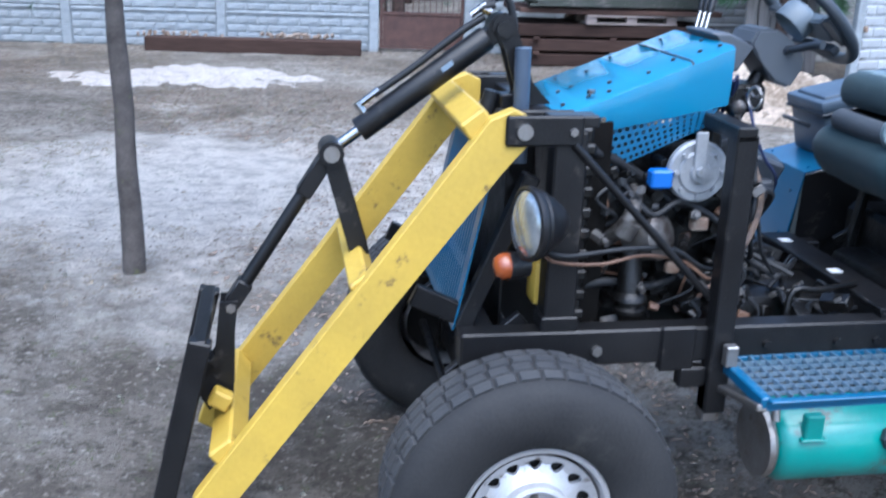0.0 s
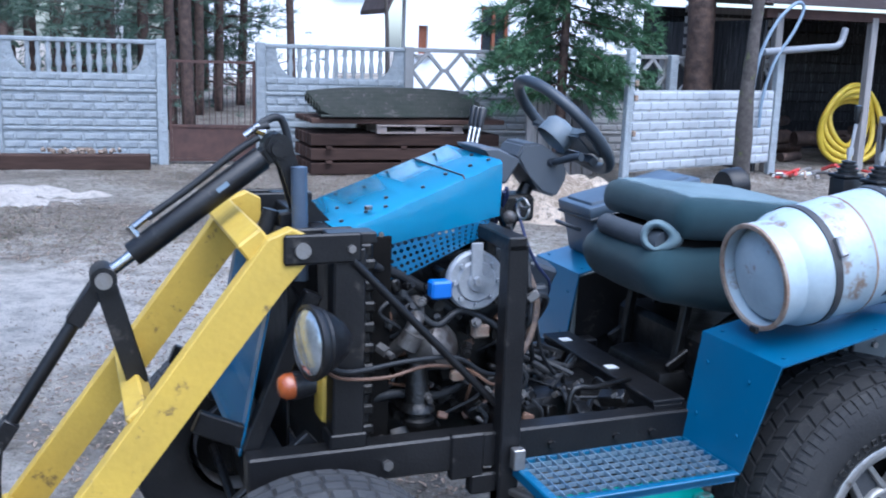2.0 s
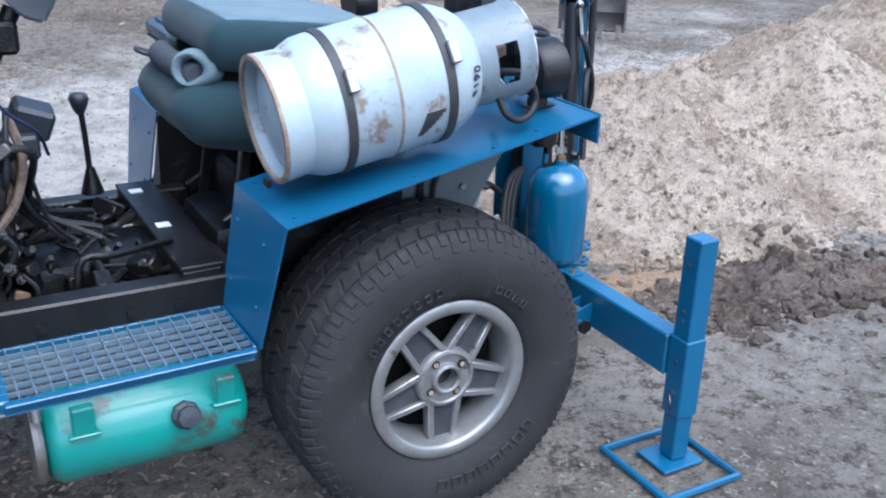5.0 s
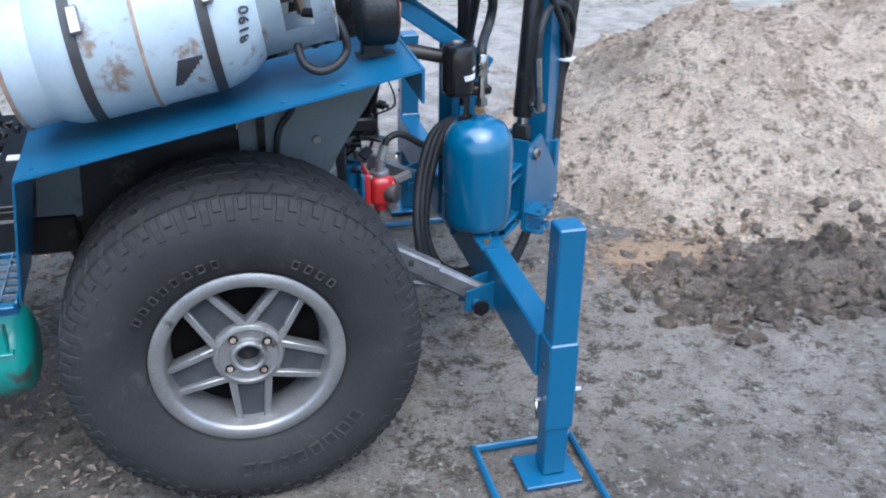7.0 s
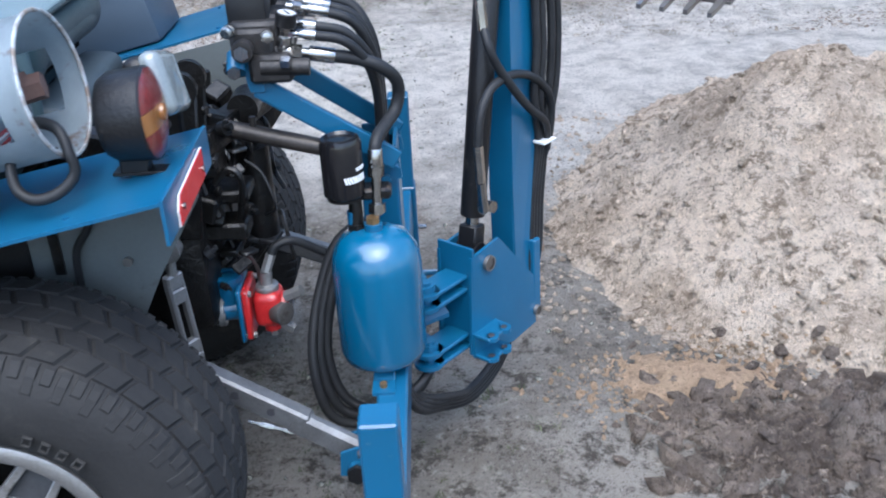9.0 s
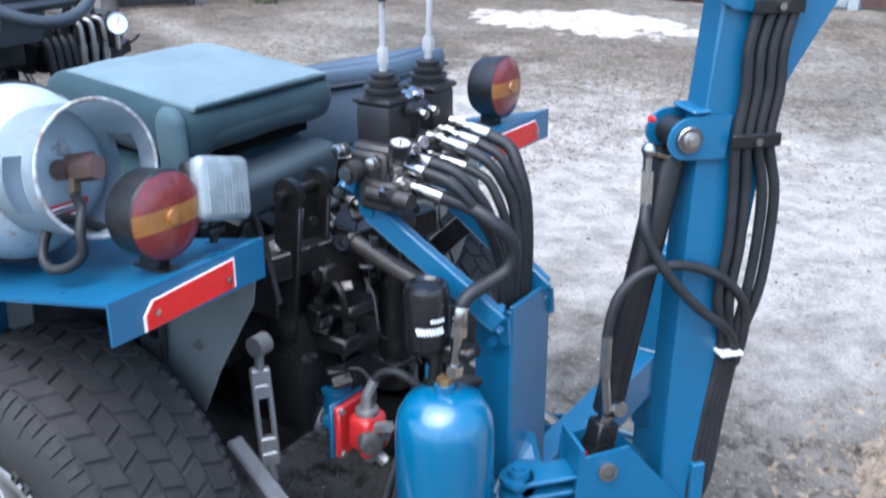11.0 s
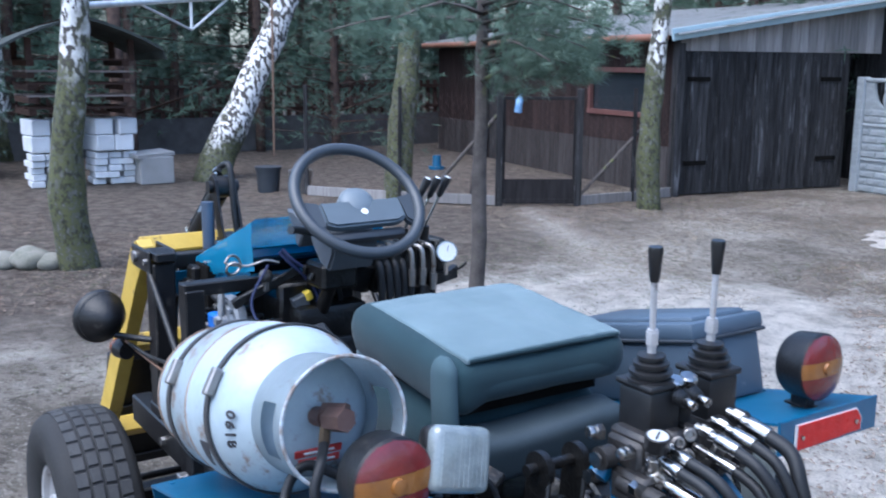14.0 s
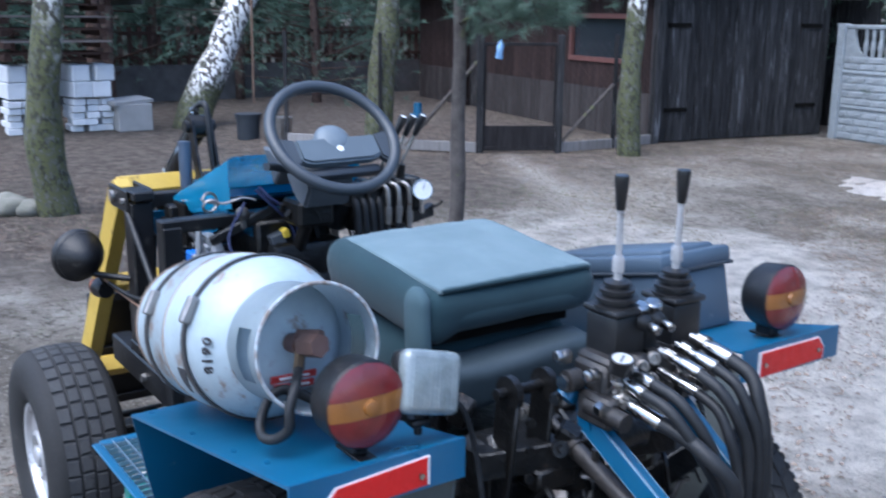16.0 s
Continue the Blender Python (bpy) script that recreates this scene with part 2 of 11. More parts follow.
ROOFT = mat("dark_brown_roof", (0.07, 0.045, 0.04), (0.05, 0.034, 0.03), rough=0.8, scale=3, fine=40, bump=0.3)
GLASSD = mat("dark_window_glass", (0.02, 0.025, 0.03), (0.03, 0.035, 0.04), rough=0.08, scale=2, fine=10, bump=0.02, coat=0.6)
WINWOOD = mat("orange_brown_window_frame", (0.22, 0.07, 0.03), (0.17, 0.055, 0.025), rough=0.5, scale=6, fine=80)
RUSTGATE = mat("rusty_gate_steel", (0.075, 0.035, 0.026), (0.045, 0.024, 0.02), rough=0.8, scale=8, fine=100, bump=0.3)
BLOCKW = mat("white_aerated_block", (0.60, 0.62, 0.63), (0.47, 0.48, 0.49), rough=0.95, scale=4, fine=80, bump=0.3, obj=0.08)
BARK_P = mat("pine_bark", (0.11, 0.075, 0.06), (0.05, 0.038, 0.034), rough=0.95, spec=0.1, scale=9, fine=60, bump=1.0, contrast=0.4, dist=0.03)
BARK_S = mat("grey_sapling_bark", (0.10, 0.088, 0.08), (0.05, 0.044, 0.04), rough=0.95, spec=0.1, scale=14, fine=90, bump=0.8, stain=(0.10, 0.11, 0.05), stain_scale=5, stain_at=0.58)
# needle green paled and greyed, which puts the wood's haze into its colour
NEEDLE = mat("hazy_pine_needles", (0.070, 0.118, 0.085), (0.120, 0.165, 0.125), rough=0.7, scale=1.2, fine=9, bump=0.0, contrast=0.5, spec=0.15)
SPRUCE = mat("spruce_needles", (0.036, 0.085, 0.040), (0.06, 0.12, 0.058), rough=0.7, scale=1.5, fine=9, bump=0.0, contrast=0.5, spec=0.25)
YHOSE = mat("yellow_drain_hose", (0.62, 0.45, 0.04), (0.52, 0.37, 0.03), rough=0.5, scale=8, fine=100, bump=0.2)
BHOSE = mat("pale_blue_hose", (0.16, 0.215, 0.27), (0.13, 0.175, 0.225), rough=0.5, scale=8, fine=100, bump=0.1)
STONE = mat("field_stone", (0.19, 0.18, 0.15), (0.09, 0.09, 0.07), rough=0.9, scale=6, fine=60, bump=0.5)
LEAF = mat("dead_leaves", (0.13, 0.088, 0.06), (0.24, 0.19, 0.15), rough=0.9, scale=3, fine=20, bump=0.0, contrast=0.5)
GRASS = mat("thin_grass", (0.07, 0.10, 0.035), (0.12, 0.13, 0.06), rough=0.8, scale=2, fine=12, bump=0.0)

def birch_bark(name="birch_bark", moss_top=2.9):
    m = mat(name, (0.66, 0.65, 0.62), (0.5, 0.49, 0.47), rough=0.8, scale=5, fine=60, bump=0.5)
    n, l = m.node_tree.nodes, m.node_tree.links
    b = n["Principled BSDF"]
    tc = [k for k in n if k.type == "TEX_COORD"][0]
    base = b.inputs["Base Color"].links[0].from_socket
    mp = n.new("ShaderNodeMapping"); mp.inputs["Scale"].default_value = (15, 15, 8)
    l.new(tc.outputs["Object"], mp.inputs["Vector"])
    no = n.new("ShaderNodeTexNoise"); no.inputs["Scale"].default_value = 1.3; no.inputs["Detail"].default_value = 6
    l.new(mp.outputs[0], no.inputs["Vector"])
    r = n.new("ShaderNodeMapRange"); r.inputs["From Min"].default_value, r.inputs["From Max"].default_value = 0.475, 0.53
    l.new(no.outputs["Fac"], r.inputs["Value"])
    mx = n.new("ShaderNodeMix"); mx.data_type = "RGBA"; mx.inputs[7].default_value = (0.045, 0.04, 0.036, 1)
    l.new(r.outputs[0], mx.inputs[0]); l.new(base, mx.inputs[6])
    # moss that grows on the lower trunk
    sp = n.new("ShaderNodeSeparateXYZ"); l.new(tc.outputs["Object"], sp.inputs[0])
    hz = n.new("ShaderNodeMapRange"); hz.inputs["From Min"].default_value, hz.inputs["From Max"].default_value = moss_top, moss_top * 0.2
    l.new(sp.outputs["Z"], hz.inputs["Value"])
    n2 = n.new("ShaderNodeTexNoise"); n2.inputs["Scale"].default_value = 3.5; n2.inputs["Detail"].default_value = 6
    l.new(tc.outputs["Object"], n2.inputs["Vector"])
    ad = n.new("ShaderNodeMath"); ad.operation = "MULTIPLY_ADD"; ad.inputs[1].default_value = 0.55
    l.new(hz.outputs[0], ad.inputs[0]); l.new(n2.outputs["Fac"], ad.inputs[2])
    r2 = n.new("ShaderNodeMapRange"); r2.inputs["From Min"].default_value, r2.inputs["From Max"].default_value = 0.56, 0.78
    l.new(ad.outputs[0], r2.inputs["Value"])
    n3 = n.new("ShaderNodeTexNoise"); n3.inputs["Scale"].default_value = 22; n3.inputs["Detail"].default_value = 6; n3.inputs["Roughness"].default_value = 0.75
    l.new(tc.outputs["Object"], n3.inputs["Vector"])
    r3 = n.new("ShaderNodeMapRange"); r3.inputs["From Min"].default_value, r3.inputs["From Max"].default_value = 0.62, 0.46; r3.inputs["To Min"].default_value = 0.84
    l.new(n3.outputs["Fac"], r3.inputs["Value"])
    md = n.new("ShaderNodeMath"); md.operation = "MULTIPLY"; l.new(r2.outputs[0], md.inputs[0]); l.new(r3.outputs[0], md.inputs[1])
    m2 = n.new("ShaderNodeMix"); m2.data_type = "RGBA"; mc = n.new("ShaderNodeMix"); mc.data_type = "RGBA"; mc.inputs[6].default_value, mc.inputs[7].default_value = (0.066, 0.070, 0.024, 1), (0.013, 0.016, 0.006, 1)
    rc = n.new("ShaderNodeMapRange"); rc.inputs["From Min"].default_value, rc.inputs["From Max"].default_value = 0.44, 0.56; l.new(n3.outputs["Fac"], rc.inputs["Value"]); l.new(rc.outputs[0], mc.inputs[0])
    l.new(mc.outputs[2], m2.inputs[7])
    l.new(md.outputs[0], m2.inputs[0]); l.new(mx.outputs[2], m2.inputs[6]); l.new(m2.outputs[2], b.inputs["Base Color"])
    return m
BIRCH = birch_bark()
BIRCH_W = birch_bark("white_birch_bark", 0.9)
BIRCH_M = birch_bark("mossy_birch_bark", 4.6)

def soil(name, light, dark, damp, big=0.35, mid=2.2, pale=None, track=None, isl=False):
    """Trodden sand and earth: damp patches, pale sand, grit."""
    m = bpy.data.materials.new(name); m.use_nodes = True
    n, l = m.node_tree.nodes, m.node_tree.links
    b = n["Principled BSDF"]; b.inputs["Roughness"].default_value = 0.95; b.inputs["Specular IOR Level"].default_value = 0.08
    tc = n.new("ShaderNodeTexCoord")
    def nz(s, d=6, rough=0.6):
        t = n.new("ShaderNodeTexNoise"); t.inputs["Scale"].default_value = s; t.inputs["Detail"].default_value = d
        t.inputs["Roughness"].default_value = rough; l.new(tc.outputs["Object"], t.inputs["Vector"]); return t.outputs["Fac"]
    def ramp(v, a, c):
        r = n.new("ShaderNodeMapRange"); r.inputs["From Min"].default_value, r.inputs["From Max"].default_value = a, c
        l.new(v, r.inputs["Value"]); return r.outputs[0]
    def mix(f, a, c):
        x = n.new("ShaderNodeMix"); x.data_type = "RGBA"; l.new(f, x.inputs[0])
        for i, v in ((6, a), (7, c)):
            if isinstance(v, tuple): x.inputs[i].default_value = (*v, 1)
            else: l.new(v, x.inputs[i])
        return x.outputs[2]
    c = mix(ramp(nz(big, 8, 0.7), 0.44, 0.58), light, dark)
    c = mix(ramp(nz(mid, 8, 0.75), 0.48, 0.62), c, damp)
    c = mix(ramp(nz(13, 7, 0.8), 0.50, 0.60), c, tuple(k * 0.8 for k in dark))
    c = mix(ramp(nz(34, 5, 0.7), 0.56, 0.66), c, tuple(k * 1.12 for k in light))
    if pale:
        c = mix(ramp(nz(0.5, 5), 0.60, 0.70), c, pale)
    if track:
        # the driven strip along the machine's far side, worn down to pale sand
        sp = n.new("ShaderNodeSeparateXYZ"); l.new(tc.outputs["Object"], sp.inputs[0])
        def mth(op, a, v):
            k = n.new("ShaderNodeMath"); k.operation = op
            for i, q in enumerate((a, v)):
                if isinstance(q, (int, float)): k.inputs[i].default_value = q
                else: l.new(q, k.inputs[i])
            return k.outputs[0]
        off = mth("ABSOLUTE", mth("SUBTRACT", sp.outputs["Y"], mth("ADD", mth("MULTIPLY", sp.outputs["X"], -0.12), 4.0)), 0)
        far = mth("MAXIMUM", mth("SUBTRACT", mth("MULTIPLY", sp.outputs["X"], -1.0), 3.3), 0.0)
        v = mth("SUBTRACT", mth("MULTIPLY", nz(0.9, 7, 0.7), 3.4), mth("ADD", mth("MULTIPLY", off, 0.5), mth("MULTIPLY", far, 0.5)))
        w = mth("ADD", mth("ADD", mth("MULTIPLY", sp.outputs["X"], -0.45), mth("MULTIPLY", sp.outputs["Y"], -0.10)), mth("MULTIPLY", nz(0.7, 7, 0.7), 2.2))
        c = mix(ramp(w, 2.9, 3.7), c, mix(ramp(nz(6, 7, 0.75), 0.42, 0.62), (0.11, 0.090, 0.074), (0.22, 0.185, 0.155)))
        path = mth("ABSOLUTE", mth("ADD", mth("ADD", mth("MULTIPLY", sp.outputs["X"], 0.408), mth("MULTIPLY", sp.outputs["Y"], 0.913)), -3.17), 0)
        pv = mth("SUBTRACT", mth("MULTIPLY", nz(1.4, 6, 0.7), 1.5), mth("MULTIPLY", path, 1.1))
        near = mth("MAXIMUM", mth("SUBTRACT", mth("ABSOLUTE", mth("ADD", sp.outputs["X"], 5.6), 0), 2.2), 0.0)
        c = mix(ramp(mth("SUBTRACT", pv, near), 0.30, 0.75), c, mix(ramp(nz(6, 7, 0.75), 0.42, 0.66), (0.50, 0.455, 0.395), (0.33, 0.295, 0.25)))
        c = mix(ramp(v, 0.55, 1.15), c, mix(ramp(nz(5, 7, 0.75), 0.45, 0.65), track, tuple(k * 0.58 for k in track)))
    g = nz(90, 4, 0.8)
    c = mix(ramp(g, 0.55, 0.68), c, tuple(k * 0.45 for k in dark))
    if isl:
        ge = n.new("ShaderNodeNewGeometry"); hr = n.new("ShaderNodeMapRange"); hr.inputs["To Min"].default_value, hr.inputs["To Max"].default_value = 0.78, 1.10
        l.new(ge.outputs["Random Per Island"], hr.inputs["Value"])
        hs = n.new("ShaderNodeHueSaturation"); l.new(hr.outputs[0], hs.inputs["Value"]); l.new(c, hs.inputs["Color"]); c = hs.outputs[0]
    l.new(c, b.inputs["Base Color"])
    h = n.new("ShaderNodeMath"); h.operation = "ADD"; l.new(nz(9, 8, 0.75), h.inputs[0]); l.new(g, h.inputs[1])
    bp = n.new("ShaderNodeBump"); bp.inputs["Strength"].default_value = 1.0; bp.inputs["Distance"].default_value = 0.06
    l.new(h.outputs[0], bp.inputs["Height"]); l.new(bp.outputs[0], b.inputs["Normal"])
    return m
GROUND = soil("trodden_sandy_soil", (0.45, 0.405, 0.345), (0.16, 0.138, 0.112), (0.30, 0.265, 0.22), pale=(0.58, 0.53, 0.46), track=(0.72, 0.668, 0.59))
SANDP = soil("dug_sand", (0.83, 0.69, 0.54), (0.40, 0.305, 0.22), (0.68, 0.555, 0.43), big=1.5, mid=6)
SANDO = soil("orange_sand", (0.66, 0.47, 0.31), (0.54, 0.38, 0.25), (0.60, 0.43, 0.28), big=2.0, mid=6)
SANDW = soil("pale_builders_sand", (0.78, 0.71, 0.63), (0.66, 0.59, 0.52), (0.72, 0.65, 0.57), big=0.9, mid=4)
SANDL = soil("dug_sand_lumps", (0.83, 0.69, 0.54), (0.50, 0.39, 0.29), (0.68, 0.555, 0.43), big=1.5, mid=6, isl=True)
CLAYM = soil("damp_clay", (0.30, 0.25, 0.21), (0.11, 0.088, 0.074), (0.19, 0.15, 0.128), big=4, mid=11)
CLODM = soil("dark_earth_clod", (0.36, 0.29, 0.23), (0.15, 0.118, 0.096), (0.24, 0.19, 0.155), big=2, mid=9, isl=True)

# ---- builders ----
ORG = {}
WAITING = set()
def thing(name, at, label, category, group="", kind=""):
    ob = new(name); ob.location = at; ob.empty_display_size = 0.1
    ORG[ob] = Vector(at)
    return tagged(ob, label, category, group, kind)

PIECES = {"boom_lugs": "boom_lug", "hose_fittings": "hose_fitting", "ram_fittings": "ram_fitting", "ram_hoses": "ram_hose", "cylinder_lugs": "cylinder_lug", "link_lugs": "link_lug",
          "link_bolts": "link_bolt", "tower_bolts": "tower_bolt", "wheel_nuts": "wheel_nut", "pivot_bolts": "pivot_bolt", "boom_pins": "boom_pin", "pin_collars": "pin_collar",
          "hose_clamps": "hose_clamp", "clamp_bolts": "clamp_bolt", "grease_caps": "grease_cap", "diagonal_braces": "diagonal_brace", "rivets": "rivet", "pin_holes": "pin_hole",
          "valve_body": "valve_section", "valve_plugs": "valve_plug", "bright_fittings": "engine_fitting", "rusty_brackets": "rusty_bracket", "pale_labels": "pale_label", "bright_nuts": "nut", "swing_pins": "swing_pin",
          "reflector_screws": "reflector_screw", "tank_lugs": "tank_lug", "spokes": "spoke", "strap_hinges": "strap_hinge", "bracing_poles": "bracing_pole", "label_text_bars": "text_bar",
          "filter_print_bars": "print_bar", "pump_fittings": "pump_fitting", "raised_lettering": "lettering_bar", "cables_and_rods": "cable", "side_plates": "side_plate", "link_pins": "link_pin",
          "sleeved_hose": "sleeved_hose", "tower_gussets": "tower_gusset", "swing_hinges": "swing_hinge", "wiring_loom": "wiring_loom", "bars": "bar", "tower_plates": "tower_plate", "hose_fitting": "hose_fitting", "seat_frame": "seat_frame_bar", "valve_bank": "valve_section", "catch_bolt": "catch_bolt", "bearer": "bearer", "hitch_casting": "hitch_casting", "lower_link": "lower_link", "channel": "channel_side", "tank_brackets": "tank_bracket", "tank_plug": "tank_plug",
          "locking_pin": "locking_pin", "step_frame": "frame_bar", "step_bracket": "step_bracket"}

def islands(bm):
    """The loose pieces of a bmesh, each as one of its own."""
    todo, out = set(bm.verts), []
    while todo:
        first = todo.pop(); group, stack = {first}, [first]
        while stack:
            for e in stack.pop().link_edges:
                for v in e.verts:
                    if v in todo: todo.discard(v); group.add(v); stack.append(v)
        nb, m = bmesh.new(), {}
        for v in bm.verts:
            if v in group: m[v] = nb.verts.new(v.co)
        for f in bm.faces:
            if f.verts[0] in group: nb.faces.new([m[v] for v in f.verts])
        out.append(nb)
    bm.free()
    return out

def part(name, bm, material, parent=None, label="", smooth=None, kind=""):
    """Links a bmesh, given in world places, as ONE mesh object under a thing or a part."""
    if name in PIECES and len(bm.verts) and kind != "stuff":
        name = PIECES[name]
        obs = [part_one(name, p, material, parent, label, smooth, kind) for p in islands(bm)]
        return obs[0]
    return part_one(name, bm, material, parent, label, smooth, kind)

def part_one(name, bm, material, parent, label, smooth, kind):
    me = bpy.data.meshes.new(name)
    o = ORG.get(parent, Vector((0, 0, 0)))
    hollow = not len(bm.verts)
    if bm.verts: bmesh.ops.translate(bm, verts=bm.verts, vec=-o)
    bmesh.ops.recalc_face_normals(bm, faces=bm.faces)
    bm.to_mesh(me); bm.free()
    me.materials.append(material)
    if smooth is not None:
        me.polygons.foreach_set("use_smooth", [True] * len(me.polygons))
        me.set_sharp_from_angle(angle=radians(smooth))
    if parent in WAITING:
        # the first piece of a part is the part's own mesh
        WAITING.discard(parent)
        parent.data = me
        return parent
    ob = new(name, me)
    if hollow: WAITING.add(ob)
    if parent is not None:
        ob.parent = parent
        ORG[ob] = o
    return tagged(ob, label, "", "", kind)

def top(name, bm, material, label, category, group="", kind="", smooth=None, at=None):
    """A thing that is one mesh."""
    at = Vector(at) if at is not None else sum((v.co for v in bm.verts), Vector()) / max(1, len(bm.verts))
    bmesh.ops.translate(bm, verts=bm.verts, vec=-at)
    ob = part(name, bm, material, None, "", smooth)
    ob.location = at
    ORG[ob] = at
    return tagged(ob, label, category, group, kind)

def B():
    return bmesh.new()

def box(bm, c, s, rot=None, bev=0.0, seg=1, m=None):
    """A block of size s about c, its edges rounded by bev; rot in degrees, or a matrix m."""
    r = bmesh.ops.create_cube(bm, size=1.0)
    vs = r["verts"]
    bmesh.ops.scale(bm, verts=vs, vec=s)
    if bev:
        es = list({e for v in vs for e in v.link_edges})
        g = bmesh.ops.bevel(bm, geom=es, offset=bev, segments=seg, profile=0.5, affect="EDGES")
        vs = list({v for f in g["faces"] for v in f.verts} | {v for v in vs if v.is_valid})
    M = Matrix.Translation(c) @ (m.to_4x4() if m is not None else (Euler([radians(a) for a in rot]).to_matrix().to_4x4() if rot else Matrix.Identity(4)))
    bmesh.ops.transform(bm, matrix=M, verts=vs)
    return vs

def span(a, b):
    """A turn whose z axis runs from a to b."""
    d = Vector(b) - Vector(a)
    return d.to_track_quat("Z", "Y").to_matrix(), d.length

def beam(bm, a, b, w, h, up=(0, 0, 1), bev=0.004):
    """A bar of section w (across) by h (towards up) from a to b."""
    a, b = Vector(a), Vector(b)
    x = (b - a).normalized(); u = Vector(up); u = (u - x * u.dot(x)).normalized(); y = u.cross(x)
    return box(bm, (a + b) / 2, ((b - a).length, w, h), m=Matrix((x, y, u)).transposed(), bev=bev)

def cyl(bm, a, b, r, r2=None, n=20, caps=True, bev=0.0):
    q, L = span(a, b)
    g = bmesh.ops.create_cone(bm, cap_ends=caps, segments=n, radius1=r, radius2=r if r2 is None else r2, depth=L)
    vs = g["verts"]
    if bev:
        es = [e for e in {e for v in vs for e in v.link_edges} if len(e.link_faces) == 2 and any(len(f.verts) > 4 for f in e.link_faces)]
        k = bmesh.ops.bevel(bm, geom=es, offset=bev, segments=2, profile=0.5, affect="EDGES")
        vs = list({v for f in k["faces"] for v in f.verts} | {v for v in vs if v.is_valid})
    bmesh.ops.transform(bm, matrix=Matrix.Translation((Vector(a) + Vector(b)) / 2) @ q.to_4x4(), verts=vs)
    return vs

def lathe(bm, prof, a, axis, n=32, arc=None):
    """Turns a profile of (along, radius) about the line through a along axis."""
    q = Vector(axis).to_track_quat("Z", "Y").to_matrix()
    rings = []
    for s, r in prof:
        rings.append([bm.verts.new(Vector(a) + q @ Vector((r * math.cos(2 * math.pi * k / n), r * math.sin(2 * math.pi * k / n), s))) for k in range(n)] if r > 1e-5 else [bm.verts.new(Vector(a) + q @ Vector((0, 0, s)))])
    for p, c in zip(rings, rings[1:]):
        for k in range(n):
            j = (k + 1) % n
            if len(p) == 1 and len(c) == 1: continue
            if len(p) == 1: bm.faces.new((p[0], c[j], c[k]))
            elif len(c) == 1: bm.faces.new((p[k], p[j], c[0]))
            else: bm.faces.new((p[k], p[j], c[j], c[k]))
    return rings

def curve(pts, steps=6):
    """A smooth line through the points."""
    P = [Vector(p) for p in pts]
    if len(P) < 3: return P
    P = [P[0] * 2 - P[1]] + P + [P[-1] * 2 - P[-2]]
    out = []
    for i in range(1, len(P) - 2):
        a, b, c, d = P[i - 1:i + 3]
        for k in range(steps):
            t = k / steps
            out.append(0.5 * (2 * b + (c - a) * t + (2 * a - 5 * b + 4 * c - d) * t * t + (3 * b - a - 3 * c + d) * t ** 3))
    return out + [P[-2]]

def tube(bm, pts, r, n=10, steps=6, taper=1.0, closed=False):
    P = curve(pts, steps) if steps > 1 else [Vector(p) for p in pts]
    side, rings = None, []
    for i, p in enumerate(P):
        d = (P[min(i + 1, len(P) - 1)] - P[max(i - 1, 0)])
        d = d.normalized() if d.length > 1e-9 else Vector((0, 0, 1))
        if side is None:
            side = d.orthogonal().normalized()
        side = (side - d * side.dot(d)).normalized(); up = d.cross(side)
        q = r * (1 + (taper - 1) * i / max(1, len(P) - 1))
        rings.append([bm.verts.new(p + side * q * math.cos(2 * math.pi * k / n) + up * q * math.sin(2 * math.pi * k / n)) for k in range(n)])
    for a, b in zip(rings, rings[1:]):
        for k in range(n):
            bm.faces.new((a[k], a[(k + 1) % n], b[(k + 1) % n], b[k]))
    if not closed:
        bm.faces.new(rings[0][::-1]); bm.faces.new(rings[-1])

def prism(bm, poly, d, thick=None):
    """A flat plate: the outline poly, pushed by the vector d."""
    a = [bm.verts.new(p) for p in poly]; b = [bm.verts.new(Vector(p) + Vector(d)) for p in poly]
    bm.faces.new(a); bm.faces.new(b[::-1])
    for i in range(len(a)):
        j = (i + 1) % len(a)
        bm.faces.new((a[i], b[i], b[j], a[j]))

def gz(x, y):
    """The lie of the ground: a shallow hollow under the machine."""
    r = math.hypot((x + 0.5) * 0.8, y - 0.6)
    k = min(1.0, max(0.0, (r - 1.6) / 1.8)); k = k * k * (3 - 2 * k)
    q = math.hypot(x + 1.65, (y - 0.72) * 0.8)
    j = min(1.0, max(0.0, (q - 0.7) / 0.9)); j = j * j * (3 - 2 * j)
    return -0.05 * (1 - k) - 0.06 * (1 - j)

# ---- ground and heaps ----
def axis_steps(a, b, fine, far):
    xs = list(np.arange(a, b + 1e-6, fine)); s = fine
    while xs[-1] < far:
        s *= 1.22; xs.append(xs[-1] + s)
    s = fine
    while xs[0] > -far:
        s *= 1.22; xs.insert(0, xs[0] - s)
    return np.array(xs)

def wob(x, y, seed=0.0):
    return noise.noise(Vector((x, y, seed)))

def sheet(name, xs, ys, fn, material):
    V = [(x, y, fn(x, y)) for y in ys for x in xs]
    w = len(xs)
    F = [(j * w + i, j * w + i + 1, (j + 1) * w + i + 1, (j + 1) * w + i) for j in range(len(ys) - 1) for i in range(w - 1)]
    me = bpy.data.meshes.new(name); me.from_pydata(V, [], F); me.materials.append(material)
    me.polygons.foreach_set("use_smooth", [True] * len(me.polygons))
    return new(name, me)

